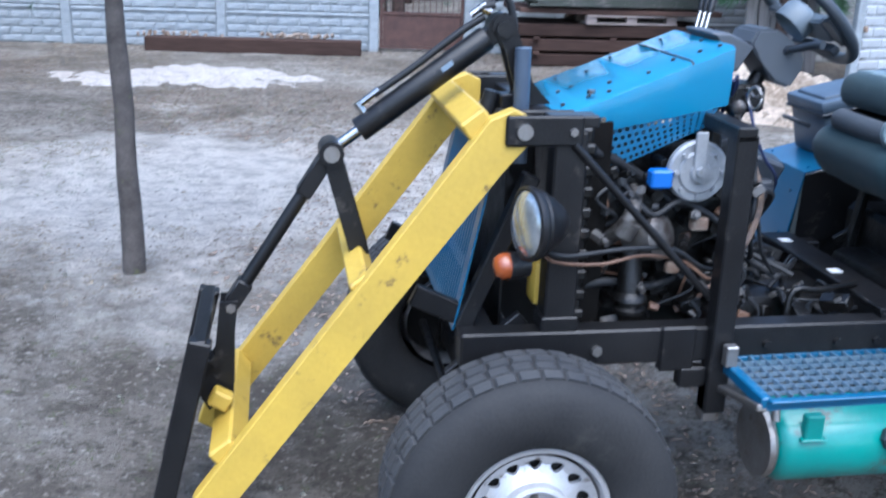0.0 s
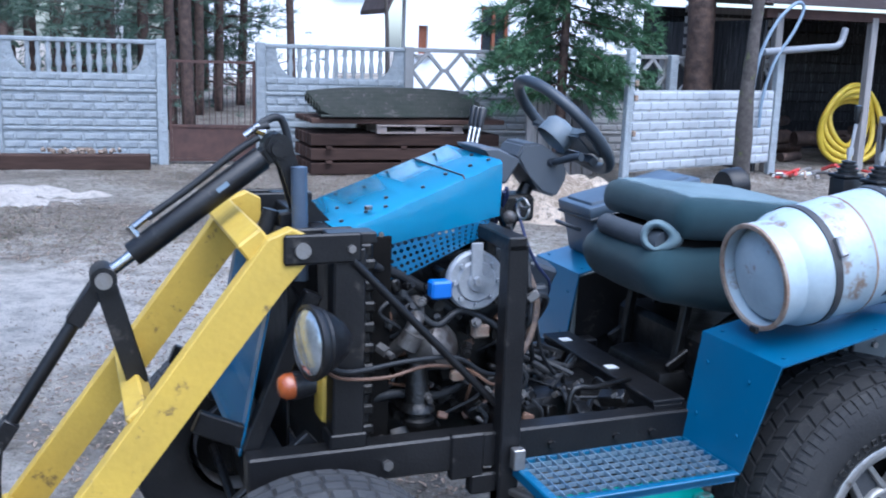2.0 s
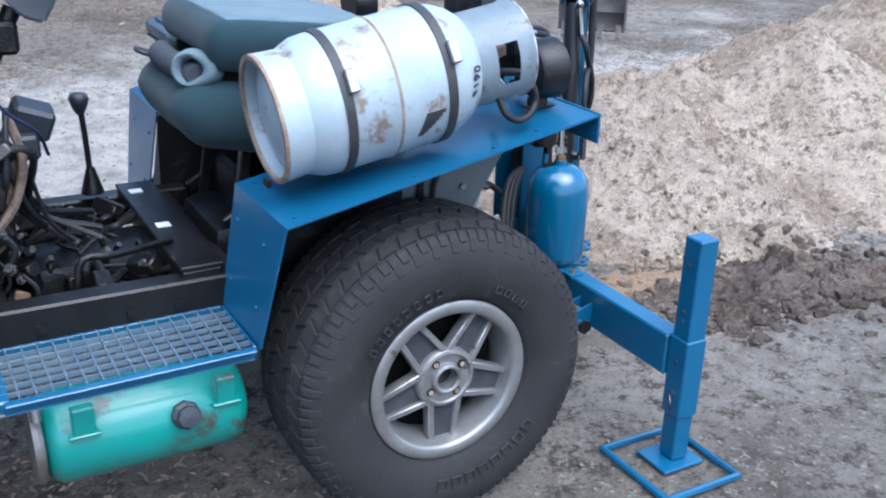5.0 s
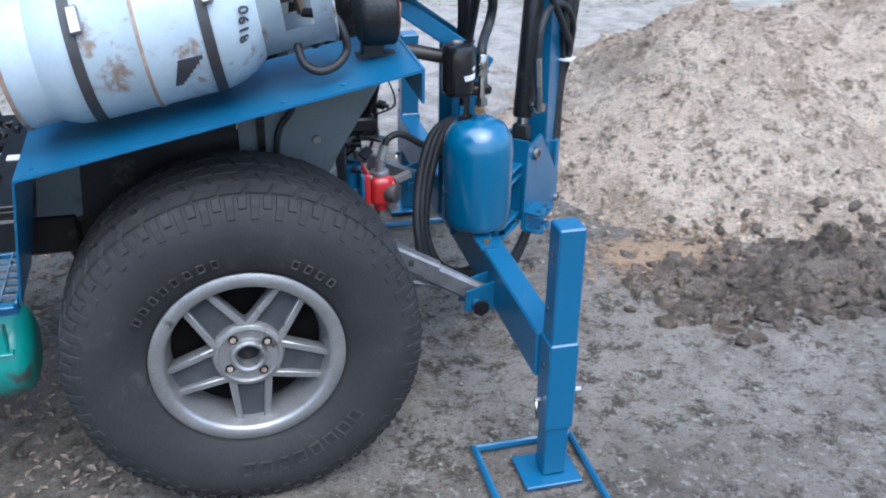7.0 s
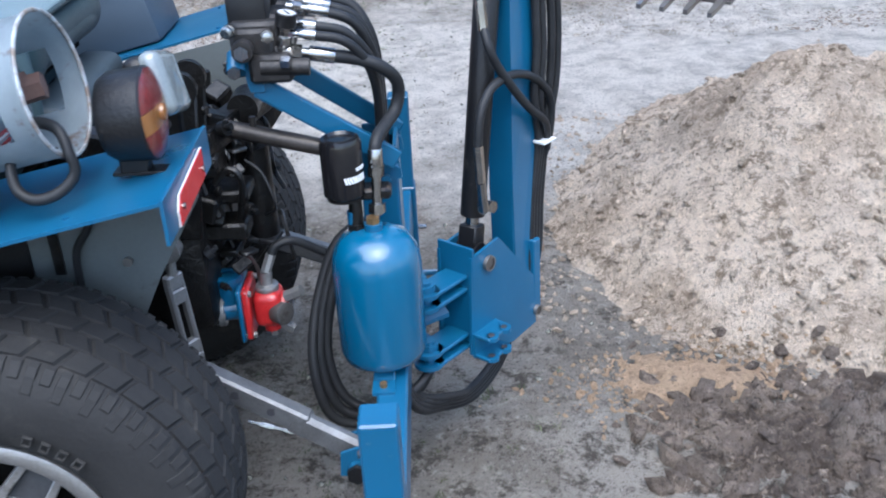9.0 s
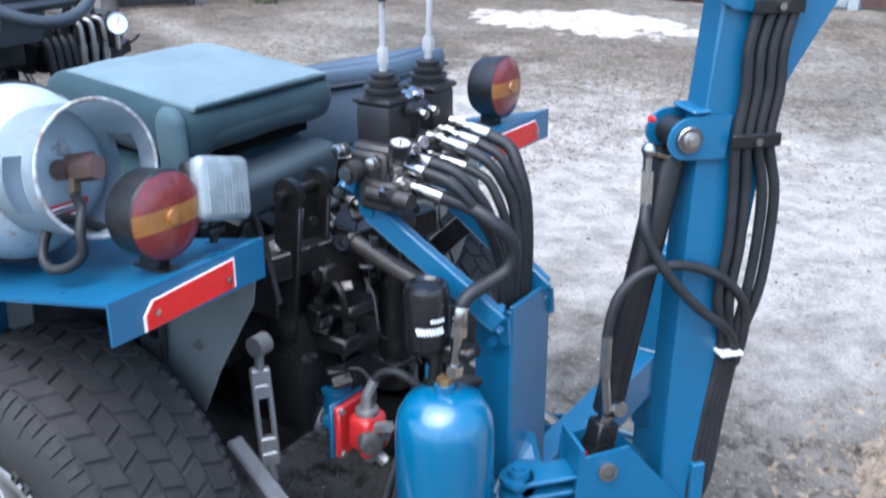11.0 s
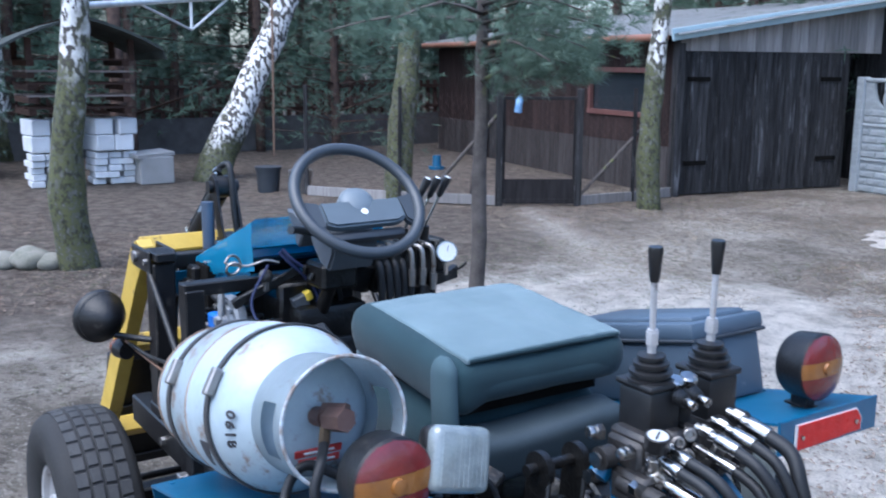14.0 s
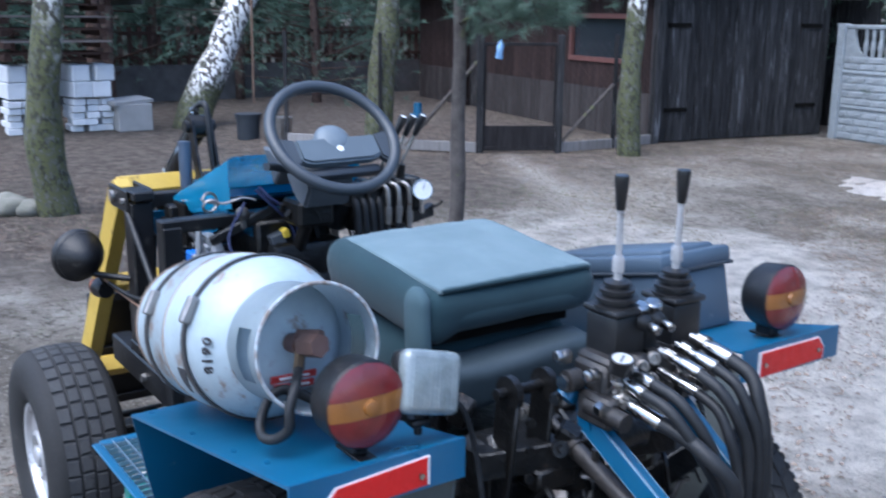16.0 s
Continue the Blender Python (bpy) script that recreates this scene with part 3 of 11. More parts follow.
def ground_h(x, y):
    d = math.hypot(x, y - 1)
    if d > 60: return 0.0
    near = 1.0 / (1 + (d / 14) ** 2)
    z = gz(x, y) + near * (0.022 * wob(x * 0.9, y * 0.9, 3) + 0.014 * wob(x * 3.1, y * 3.1, 7) + 0.010 * wob(x * 9, y * 9, 5))
    rut = math.exp(-((y - 4.6 - 0.25 * math.sin(x * 0.6)) / 0.35) ** 2) + math.exp(-((y - 6.4 - 0.2 * math.sin(x * 0.5 + 1)) / 0.35) ** 2)
    return z - 0.03 * rut * near
ground = sheet("ground", axis_steps(-6.0, 3.6, 0.06, 400), axis_steps(-2.4, 7.0, 0.06, 400), ground_h, GROUND)
tagged(ground, "trodden grey-brown sandy soil of the yard", "ground", "", "structure")

def heap(name, material, x0, x1, y0, y1, step, fn, label, category):
    xs, ys = np.arange(x0, x1, step), np.arange(y0, y1, step)
    ob = sheet(name, xs, ys, lambda x, y: max(-0.12, fn(x, y)), material)
    return tagged(ob, label, category, "", "stuff")

CONES = ((2.24, 2.03, 0.66, 0.92, 1.22), (2.9, 2.3, 0.52, 0.9, 1.3), (3.6, 2.15, 0.80, 1.15, 1.5), (5.0, 2.5, 0.95, 1.5, 1.7), (6.4, 2.4, 0.6, 1.3, 1.4))
def pile_h(x, y):
    """Tipped cones of dug sand that run into one another."""
    wx, wy = x + 0.10 * wob(x * 1.7, y * 1.7, 2), y + 0.10 * wob(x * 1.7, y * 1.7, 12)
    h = max(H * (1 - math.hypot((wx - cx) / rx, (wy - cy) / ry)) for cx, cy, H, rx, ry in CONES)
    k = min(1.0, max(0.0, h * 8 + 0.5))
    rough = 0.03 * wob(x * 3, y * 3, 9) + 0.045 * wob(x * 6, y * 6, 4) + 0.045 * abs(wob(x * 13, y * 13, 8)) + 0.022 * wob(x * 26, y * 26, 1) + 0.016 * wob(x * 48, y * 48, 6)
    return (h if h > 0 else 0.4 * h) + gz(x, y) - 0.004 + rough * k
heap("sand_pile", SANDP, 1.0, 8.6, -0.1, 4.7, 0.022, pile_h, "big heap of dug clumpy tan sand beside the machine", "sand pile")

def mound(cx, cy, rx, ry, h, seed):
    def fn(x, y):
        d = math.hypot((x - cx) / rx, (y - cy) / ry) + 0.45 * wob(x * 1.6, y * 1.6, seed) + 0.3 * wob(x * 5, y * 3, seed + 4)
        return gz(x, y) - 0.03 + h * max(-0.3, 1 - d) + 0.03 * wob(x * 6, y * 6, seed + 1) * (1 if d < 1 else 0.2)
    return fn
heap("orange_sand_spill", SANDO, 1.0, 2.3, 0.5, 1.7, 0.016, lambda x, y: max(pile_h(x, y), ground_h(x, y)) + 0.03 * (0.9 - math.hypot((x - 1.56) / 0.26, (y - 0.97) / 0.13) - 0.8 * wob(x * 4, y * 4, 6)) + 0.014 * wob(x * 14, y * 14, 6) + 0.012 * wob(x * 34, y * 34, 2), "spill of orange sand at the foot of the heap", "sand")
heap("pale_sand_spill", SANDW, -5.0, -1.2, 7.6, 11.2, 0.07, mound(-3.2, 9.2, 1.6, 1.0, 0.13, 11), "low heap of pale builders sand on the yard", "sand pile")
heap("far_sand_heap", SANDP, 0.8, 4.2, 6.2, 9.4, 0.06, mound(2.5, 7.6, 1.3, 1.1, 0.55, 15), "small heap of tan sand near the pallets", "sand pile")

def scatter(name, material, count, where, size, label, category, flat=0.6, seed=1, sink=0.3, kinds=4, rough=False):
    """Many lumps in one mesh."""
    rnd = random.Random(seed)
    bases = []
    for k in range(kinds):
        bm = B(); bmesh.ops.create_icosphere(bm, subdivisions=1 if size[1] < 0.06 else 2, radius=1.0)
        for v in bm.verts:
            v.co *= 1 + 0.9 * wob(v.co.x * 1.3 + k * 5, v.co.y * 1.3, v.co.z * 1.3 + k)
        bases.append(([v.co.copy() for v in bm.verts], [[v.index for v in f.verts] for f in bm.faces])); bm.free()
    V, F = [], []
    for _ in range(count):
        p = where(rnd)
        if p is None: continue
        vs, fs = bases[rnd.randrange(kinds)]
        s = size[0] + (size[1] - size[0]) * rnd.random() ** 2.5
        R = Euler((rnd.uniform(-0.4, 0.4), rnd.uniform(-0.4, 0.4), rnd.uniform(0, 6.3))).to_matrix()
        o = len(V)
        for v in vs:
            q = R @ Vector((v.x * s, v.y * s * 0.8, v.z * s * flat)); V.append((p[0] + q.x, p[1] + q.y, p[2] + q.z + s * flat * (1 - 2 * sink) * 0.5))
        F += [[o + i for i in f] for f in fs]
    me = bpy.data.meshes.new(name); me.from_pydata(V, [], F); me.materials.append(material)
    me.polygons.foreach_set("use_smooth", [True] * len(me.polygons))
    if rough: me.polygons.foreach_set("use_smooth", [False] * len(me.polygons))
    return tagged(new(name, me), label, category, "", "stuff")

def on_pile(r):
    x, y = 1.25 + 4.5 * r.random() ** 1.5, 0.6 + 3.2 * r.random()
    z = pile_h(x, y)
    return (x, y, z) if z > -0.02 else None
scatter("sand_lumps", SANDL, 7000, on_pile, (0.003, 0.020), "clumps of tan sand lying on the heap", "clods", seed=3, kinds=6)

def foot_edge(r):
    x, y = 1.05 + 2.6 * r.random(), 0.4 + 2.8 * r.random(); h = pile_h(x, y) - ground_h(x, y)
    return (x, y, max(pile_h(x, y), ground_h(x, y))) if -0.09 < h < 0.06 and (h > 0 or r.random() < 0.4) else None
scatter("foot_crumbs", SANDL, 14000, foot_edge, (0.003, 0.018), "crumbs of tan sand round the foot of the heap", "sand", seed=13, kinds=3)
def pile_foot(r):
    t = r.random(); x = 1.52 + 1.0 * t + 0.10 * r.gauss(0, 1); y = 0.70 - 0.10 * t + 0.13 * r.gauss(0, 1) + 0.10 * wob(x * 4, 0, 3)
    return (x, y, max(pile_h(x, y), ground_h(x, y)))
def clay_h(x, y):
    d = math.hypot((x - 2.02) / 0.33, (y - 0.70 + 0.06 * (x - 2)) / 0.15) + 0.9 * wob(x * 5.2, y * 5.2, 23) + 0.4 * wob(x * 14, y * 14, 2)
    return max(ground_h(x, y), pile_h(x, y) if y > 0.8 else -1) - 0.02 + 0.09 * max(-0.6, 1 - d) + (0.09 * abs(wob(x * 10, y * 10, 3)) + 0.06 * wob(x * 22, y * 22, 5) + 0.02 * wob(x * 50, y * 50, 5)) * min(1, max(0, (1.1 - d) * 2.5))
heap("dug_clay_patch", CLAYM, 1.35, 2.7, 0.2, 1.1, 0.013, clay_h, "patch of dark damp broken clay at the foot of the heap", "soil")
def crumbs(r):
    x, y = 1.56 + 0.17 * r.gauss(0, 1), 0.96 + 0.09 * r.gauss(0, 1); return (x, y, max(pile_h(x, y), ground_h(x, y)))
scatter("orange_crumbs", SANDO, 1500, crumbs, (0.003, 0.014), "crumbs of orange sand strewn at the foot of the heap", "sand", seed=9, kinds=3)
scatter("earth_clods", CLODM, 2400, pile_foot, (0.005, 0.052), "dark broken earth clods at the foot of the heap", "clods", seed=5, kinds=6, rough=True)

def on_yard(r):
    a, d = r.uniform(0, 6.283), 0.6 + 9 * r.random() ** 1.3
    x, y = -0.6 + d * math.cos(a), 0.7 + d * math.sin(a)
    return (x, y, ground_h(x, y))
scatter("pebbles", STONE, 2200, on_yard, (0.003, 0.014), "small grey pebbles and crumbs on the soil", "pebbles", seed=7, kinds=3)

def litter(name, material, count, where, size, label, category, seed, blade=False):
    rnd = random.Random(seed); V, F = [], []
    for _ in range(count):
        p = where(rnd)
        if p is None: continue
        s = rnd.uniform(*size); a = rnd.uniform(0, 6.283); o = len(V)
        if blade:
            for k in range(6):
                b = rnd.uniform(0, 6.283); t = rnd.uniform(0.2, 0.9); h = s * rnd.uniform(0.6, 1.2); o = len(V)
                bx, by = p[0] + 0.5 * s * math.cos(k), p[1] + 0.5 * s * math.sin(k * 2.1)
                V += [(bx - 0.002, by, p[2]), (bx + 0.002, by + 0.002, p[2]), (bx + t * h * math.cos(b), by + t * h * math.sin(b), p[2] + h * (1.05 - t))]
                F.append((o, o + 1, o + 2))
            continue
        u, w = Vector((math.cos(a), math.sin(a), rnd.uniform(-0.3, 0.3))), Vector((-math.sin(a), math.cos(a), rnd.uniform(-0.3, 0.3)))
        c = Vector(p) + Vector((0, 0, 0.006))
        V += [tuple(c - u * s), tuple(c + w * s * 0.45 + Vector((0, 0, 0.2 * s))), tuple(c + u * s), tuple(c - w * s * 0.45 + Vector((0, 0, 0.25 * s)))]
        F.append((o, o + 1, o + 2, o + 3))
    me = bpy.data.meshes.new(name); me.from_pydata(V, [], F); me.materials.append(material)
    return tagged(new(name, me), label, category, "", "stuff")

def leafy(r):
    x, y = r.uniform(-12, 8), r.uniform(-2.3, 12)
    if wob(x * 0.35, y * 0.35, 21) < 0.02 + 0.25 * math.exp(-((y - 4.0 + 0.12 * x) / 1.6) ** 2) or (1.3 < x < 7 and 0.2 < y < 4.5): return None
    return (x, y, ground_h(x, y))
litter("leaf_litter", LEAF, 170000, leafy, (0.006, 0.021), "brown fallen leaves and bark scraps on the soil", "leaves", 31)
def grassy(r):
    x, y = r.uniform(-9, 7), r.uniform(-2, 11)
    patch = math.exp(-((x + 5.4) / 1.5) ** 2 - ((y - 5.3) / 0.9) ** 2)
    if wob(x * 0.5 + 9, y * 0.5, 41) + 0.8 * patch < 0.22 or (1.2 < x < 7 and 0 < y < 4.5): return None
    return (x, y, ground_h(x, y))
STRAW = mat("dry_grass_and_twigs", (0.30, 0.25, 0.18), (0.12, 0.095, 0.07), rough=0.9, scale=2.5, fine=16, bump=0.0, contrast=0.35)
def strewn(r):
    x, y = r.uniform(-10, 6), 2.2 + 10 * r.random() ** 0.8
    if wob(x * 0.6, y * 0.6, 51) < -0.12 or (1.2 < x < 7 and y < 4.5): return None
    if abs(y - 4.0 + 0.12 * x) < 0.9 and r.random() < 0.75: return None
    return (x, y, ground_h(x, y))
litter("dry_grass", STRAW, 42000, strewn, (0.010, 0.032), "strewn dry grass blades and pine needles on the soil", "dry grass", 43, blade=True)
BITS = mat("dark_bark_bits", (0.09, 0.07, 0.052), (0.17, 0.135, 0.10), rough=0.95, scale=3, fine=20, bump=0.0)
litter("bark_bits", BITS, 36000, strewn, (0.005, 0.017), "dark bark crumbs and twigs on the soil", "bark", 47)
litter("grass", GRASS, 16000, grassy, (0.010, 0.026), "thin short patches of yellow-green grass", "grass", 37, blade=True)

# ---- the machine: left-hand side at y = 0, middle at y = MID ----
MID = 0.72
def mir(y):
    return 2 * MID - y

tractor = thing("tractor", (-0.6, MID, -0.05), "home-built small tractor with blue bodywork and a black open frame", "tractor")

def tyre_parts(w, c, R, rim, W, out, blocks, rows, zig, high=0.022, lug=0.0, gap=0.04, cross=0.05, tread=None):
    """A wheel about c with its outer face towards out (-1 or 1 along y); a round-shouldered tyre with raised tread blocks."""
    cx, cy, cz = c
    s = -out
    half = [(0.03, rim * 0.98), (0.004, rim * 1.02), (-0.016, rim * 1.10), (-0.028, rim + (R - rim) * 0.34), (-0.034, rim + (R - rim) * 0.52), (-0.030, rim + (R - rim) * 0.68), (-0.018, rim + (R - rim) * 0.82), (0.002, rim + (R - rim) * 0.91), (0.030, R * 0.966 - 0.002), (0.065, R * 0.975)]
    prof = half + [(W - y, r) for y, r in reversed(half)]
    bm = B(); lathe(bm, prof, (cx, cy, cz), (0, s, 0), 72)
    tyre = part("tyre", bm, RUBBER, w, "worn black rubber tyre", smooth=60)
    def rad(y):
        y = min(y, W - y)
        pts = [(q, r) for q, r in half if r > rim + (R - rim) * 0.5]
        for (y0, r0), (y1, r1) in zip(pts, pts[1:]):
            if y <= y1: return r0 + (r1 - r0) * max(0.0, (y - y0) / (y1 - y0))
        return pts[-1][1]
    V, F = [], []
    def block(a0, a1, y0, y1, skew, h, n=2):
        """One raised block that follows the round of the tyre; its sides lean by skew."""
        o = len(V)
        for lift in (0.0, h):
            for i in range(n + 1):
                y = y0 + (y1 - y0) * i / n
                tuck = 0.0 if lift == 0 else 0.10
                for a in (a0 + (a1 - a0) * tuck, a1 - (a1 - a0) * tuck):
                    a += skew * (y - (y0 + y1) / 2) * (1 if i % 2 == 0 else -0.2)
                    yy = y + (0.0 if lift == 0 or n < 2 else (y1 - y0) * 0.06 * (1 - 2 * i / n))
                    r = rad(y) + lift - 0.002
                    V.append((cx + r * math.cos(a), cy + s * yy - (s * lift * 0.5 if y < 0.02 else 0) + (s * lift * 0.5 if y > W - 0.02 else 0), cz + r * math.sin(a)))
        m = 2 * (n + 1)
        for i in range(n):
            p = o + 2 * i
            F.append((p + m, p + m + 1, p + m + 3, p + m + 2)); F.append((p, p + 2, p + m + 2, p + m)); F.append((p + 1, p + m + 1, p + m + 3, p + 3))
        F.append((o, o + m, o + m + 1, o + 1)); F.append((o + 2 * n, o + 2 * n + 1, o + m + 2 * n + 1, o + m + 2 * n))
    pitch = (W - 0.03) / rows
    step = 2 * math.pi / blocks
    for r in range(rows):
        for k in range(blocks):
            a = step * (k + (0.5 if lug else 0.15) * (r % 2)); y0 = 0.015 + pitch * r
            block(a + step * cross, a + step * (1 - cross), y0 + pitch * gap, y0 + pitch * (1 - gap), zig * (1 if r % 2 else -1), high)
    if lug:
        # shoulder lugs that run down onto the sidewall
        for k in range(blocks * 2):
            a = step * 0.5 * k
            for f in (0, 1):
                y0, y1 = (-0.0275, 0.012) if f == 0 else (W + 0.0275, W - 0.012)
                e = 0.0 if k % 2 else 0.009
                block(a + step * 0.05, a + step * 0.42, y0 + (e if f == 0 else -e), y1, 0.0, lug, 3)
    me = bpy.data.meshes.new("tread"); me.from_pydata(V, [], F)
    bm = B(); bm.from_mesh(me); bpy.data.meshes.remove(me)
    part("tread", bm, tread or RUBBER, w, kind="stuff")
    return tyre

def rear_wheel(out, label):
    y0 = -0.020 if out < 0 else mir(-0.028)
    c = (0.0, y0, 0.362); s = -out
    w = part("rear_wheel", B(), RUBBER, tractor, label)
    tyre_parts(w, c, 0.43, 0.222, 0.275, out, 46, 5, 0.9, 0.008, 0.006, 0.02, 0.028)
    bm = B()
    lathe(bm, [(0.075, 0.176), (0.040, 0.182), (0.020, 0.188), (0.002, 0.191), (-0.006, 0.194), (-0.010, 0.200), (-0.011, 0.220), (-0.006, 0.228), (0.004, 0.229), (0.012, 0.224), (0.05, 0.195), (0.12, 0.185), (0.26, 0.19)], c, (0, s, 0), 72)
    rim = part("rim", bm, ALLOY, w, "dull cast alloy rim with five split spokes", smooth=40)
    cc = Vector(c)
    for k in range(5):
        a0 = 2 * math.pi * k / 5 - math.pi / 2
        u, v = Vector((math.cos(a0), 0, math.sin(a0))), Vector((-math.sin(a0), 0, math.cos(a0)))
        def at(r, e, d): return cc + u * r + v * e + Vector((0, s * d, 0))
        for e in (-1, 1):
            bm = B(); prism(bm, [at(0.060, e * 0.052, 0.014), at(0.066, e * 0.034, 0.014), at(0.190, e * 0.024, 0.022), at(0.188, e * 0.041, 0.022)], (0, s * 0.034, 0))
            bmesh.ops.bevel(bm, geom=list(bm.edges), offset=0.0025, segments=1, affect="EDGES")
            part_one("spoke", bm, ALLOY, w, "", 40, "")
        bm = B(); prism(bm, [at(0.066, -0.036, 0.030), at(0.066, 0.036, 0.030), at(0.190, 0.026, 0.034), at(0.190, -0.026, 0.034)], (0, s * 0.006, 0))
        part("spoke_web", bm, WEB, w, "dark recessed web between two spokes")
    bm = B()
    lathe(bm, [(0.055, 0.088), (0.020, 0.086), (0.012, 0.080), (0.010, 0.072), (0.016, 0.068), (0.018, 0.046), (0.006, 0.042), (0.003, 0.036), (0.006, 0.030), (0.05, 0.029)], c, (0, s, 0), 40)
    part("hub", bm, ALLOY, w, smooth=35)
    for k in range(4):
        a = math.pi / 2 * k + 0.62
        p = cc + Vector((0.056 * math.cos(a), s * 0.0165, 0.056 * math.sin(a)))
        bm = B(); cyl(bm, p, p + Vector((0, -s * 0.003, 0)), 0.0115, n=14); part("bolt_recess", bm, GREASY, w, smooth=40)
        bm = B(); cyl(bm, p, p + Vector((0, -s * 0.006, 0)), 0.0075, n=6); part("wheel_bolt", bm, RUSTY, w)
    bm = B(); lathe(bm, [(0.042, 0.031), (0.042, 0.0)], c, (0, s, 0), 20)
    part("hub_bore", bm, GREASY, w)
    # brake disc widened and blackened to paint the shade behind the spokes
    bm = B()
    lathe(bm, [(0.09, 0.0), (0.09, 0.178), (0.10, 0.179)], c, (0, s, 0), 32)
    part("brake_disc", bm, MATT_BLACK, w, smooth=40)
    if out < 0:
        # worn outline lettering on the sidewall, unreadable: plain bars
        bm = B()
        for a0, n, step, rr, hh, ww in ((-62, 8, 8.2, 0.302, 0.036, 0.030), (128, 8, 6.6, 0.278, 0.020, 0.017), (58, 4, 6.6, 0.276, 0.020, 0.017)):
            for k in range(n):
                a = radians(a0 + step * (k - n / 2))
                d = Vector((math.cos(a), 0, math.sin(a))); t = Vector((-math.sin(a), 0, math.cos(a)))
                M = Matrix((t, Vector((0, 1, 0)), d)).transposed(); mid = Vector((c[0], c[1] - 0.0315, c[2])) + d * rr
                for e in (-1, 1):
                    box(bm, mid + t * e * ww * 0.42, (ww * 0.13, 0.006, hh), m=M); box(bm, mid + d * e * hh * 0.44, (ww * 0.70, 0.006, hh * 0.11), m=M)
        part("raised_lettering", bm, mat("faded_tyre_marking", (0.052, 0.050, 0.047), (0.016, 0.016, 0.0155), rough=0.85, spec=0.2, scale=20, fine=90), w)
    return w
rear_wheel(-1, "large off-road wheel with a five-spoke alloy rim")
rear_wheel(1, "large off-road wheel with a five-spoke alloy rim")

def front_wheel(out, label):
    y0 = 0.0 if out < 0 else mir(0.0)
    c = (-1.648, y0, 0.262); s = -out
    w = part("front_wheel", B(), RUBBER, tractor, label)
    tyre_parts(w, c, 0.378, 0.185, 0.2, out, 40, 4, 0.15, 0.009, 0.0, 0.10, 0.03, RIBBED)
    bm = B()
    lathe(bm, [(0.02, 0.17), (0.0, 0.178), (-0.004, 0.188), (0.004, 0.193), (0.016, 0.186), (0.04, 0.165), (0.18, 0.16)], c, (0, s, 0), 56)
    part("rim", bm, STEELW, w, "silver-painted steel rim", smooth=40)
    bm = B()
    n, r0, r1 = 14, 0.088, 0.163
    def fy(r): return 0.03 - 0.012 * math.cos((r - r0) / (r1 - r0) * math.pi * 2)
    def P(r, a): return Vector((c[0] + r * math.cos(a), c[1] + s * fy(r), c[2] + r * math.sin(a)))
    for k in range(n):
        a0, a1 = 2 * math.pi * k / n, 2 * math.pi * (k + 1) / n
        am, rm, rh = (a0 + a1) / 2, 0.130, 0.0165
        hole, edge, back = [], [], []
        for j in range(16):
            t = 2 * math.pi * j / 16
            u, v = math.cos(t), math.sin(t); k2 = 1 / max(abs(u), abs(v)); u2, v2 = u * k2, v * k2
            hole.append(bm.verts.new(P(rm + rh * u, am + rh * v / rm)))
            edge.append(bm.verts.new(P((r0 + r1) / 2 + u2 * (r1 - r0) / 2, am + v2 * (a1 - a0) / 2)))
            back.append(bm.verts.new(P(rm + rh * u, am + rh * v / rm) + Vector((0, s * 0.012, 0))))
        for j in range(16):
            i = (j + 1) % 16
            bm.faces.new((edge[j], edge[i], hole[i], hole[j])); bm.faces.new((hole[j], hole[i], back[i], back[j]))
    lathe(bm, [(0.018, 0.09), (0.0, 0.086), (-0.004, 0.075), (0.004, 0.066), (0.02, 0.06), (0.02, 0.038), (-0.005, 0.034), (-0.01, 0.026), (-0.01, 0.0)], c, (0, s, 0), 32)
    bmesh.ops.remove_doubles(bm, verts=bm.verts, dist=0.0004)
    disc = part("wheel_disc", bm, STEELW, w, "silver steel disc pierced by a ring of round holes", smooth=35)
    bm = B()
    for k in range(5):
        a = 2 * math.pi * k / 5 + 0.4
        p = Vector((c[0] + 0.052 * math.cos(a), c[1] + s * 0.02, c[2] + 0.052 * math.sin(a)))
        cyl(bm, p, p + Vector((0, -s * 0.02, 0)), 0.010, n=6)
    part("wheel_nuts", bm, STEEL, w)
    bm = B(); lathe(bm, [(0.06, 0.0), (0.06, 0.165)], c, (0, s, 0), 32)
    part("brake_drum", bm, GREASY, w)
    return w
front_wheel(-1, "front wheel with a worn road tyre on a silver steel rim")
front_wheel(1, "front wheel with a worn road tyre on a silver steel rim")

# chassis
for y in (0.355, mir(0.355)):
    bm = B(); box(bm, (-1.08, y, 0.565), (1.42, 0.07, 0.10), bev=0.006)
    part("side_rail", bm, BLACK, tractor, "black box-section frame rail")
for x in (-1.72, -1.02, -0.46):
    bm = B(); box(bm, (x, MID, 0.565), (0.07, 2 * (MID - 0.39), 0.085), bev=0.005)
    part("cross_rail", bm, BLACK, tractor)
bm = B(); box(bm, (-1.19, 0.327, 0.555), (0.10, 0.03, 0.13), bev=0.006); part("rail_bracket", bm, BLACK, tractor)
bm = B(); box(bm, (-1.12, 0.33, 0.47), (0.12, 0.04, 0.06), bev=0.006); part("rail_bracket", bm, BLACK, tractor)
for x in (-0.93, -0.72, -0.6):
    bm = B(); cyl(bm, (x, 0.325, 0.56), (x, 0.308, 0.56), 0.012, n=6); part("rail_bolt", bm, BLACK, tractor)
bm = B(); cyl(bm, (-1.42, 0.322, 0.559), (-1.42, 0.306, 0.559), 0.015, n=6)
part("frame_bolt", bm, STEEL, tractor, "bright bolt head")
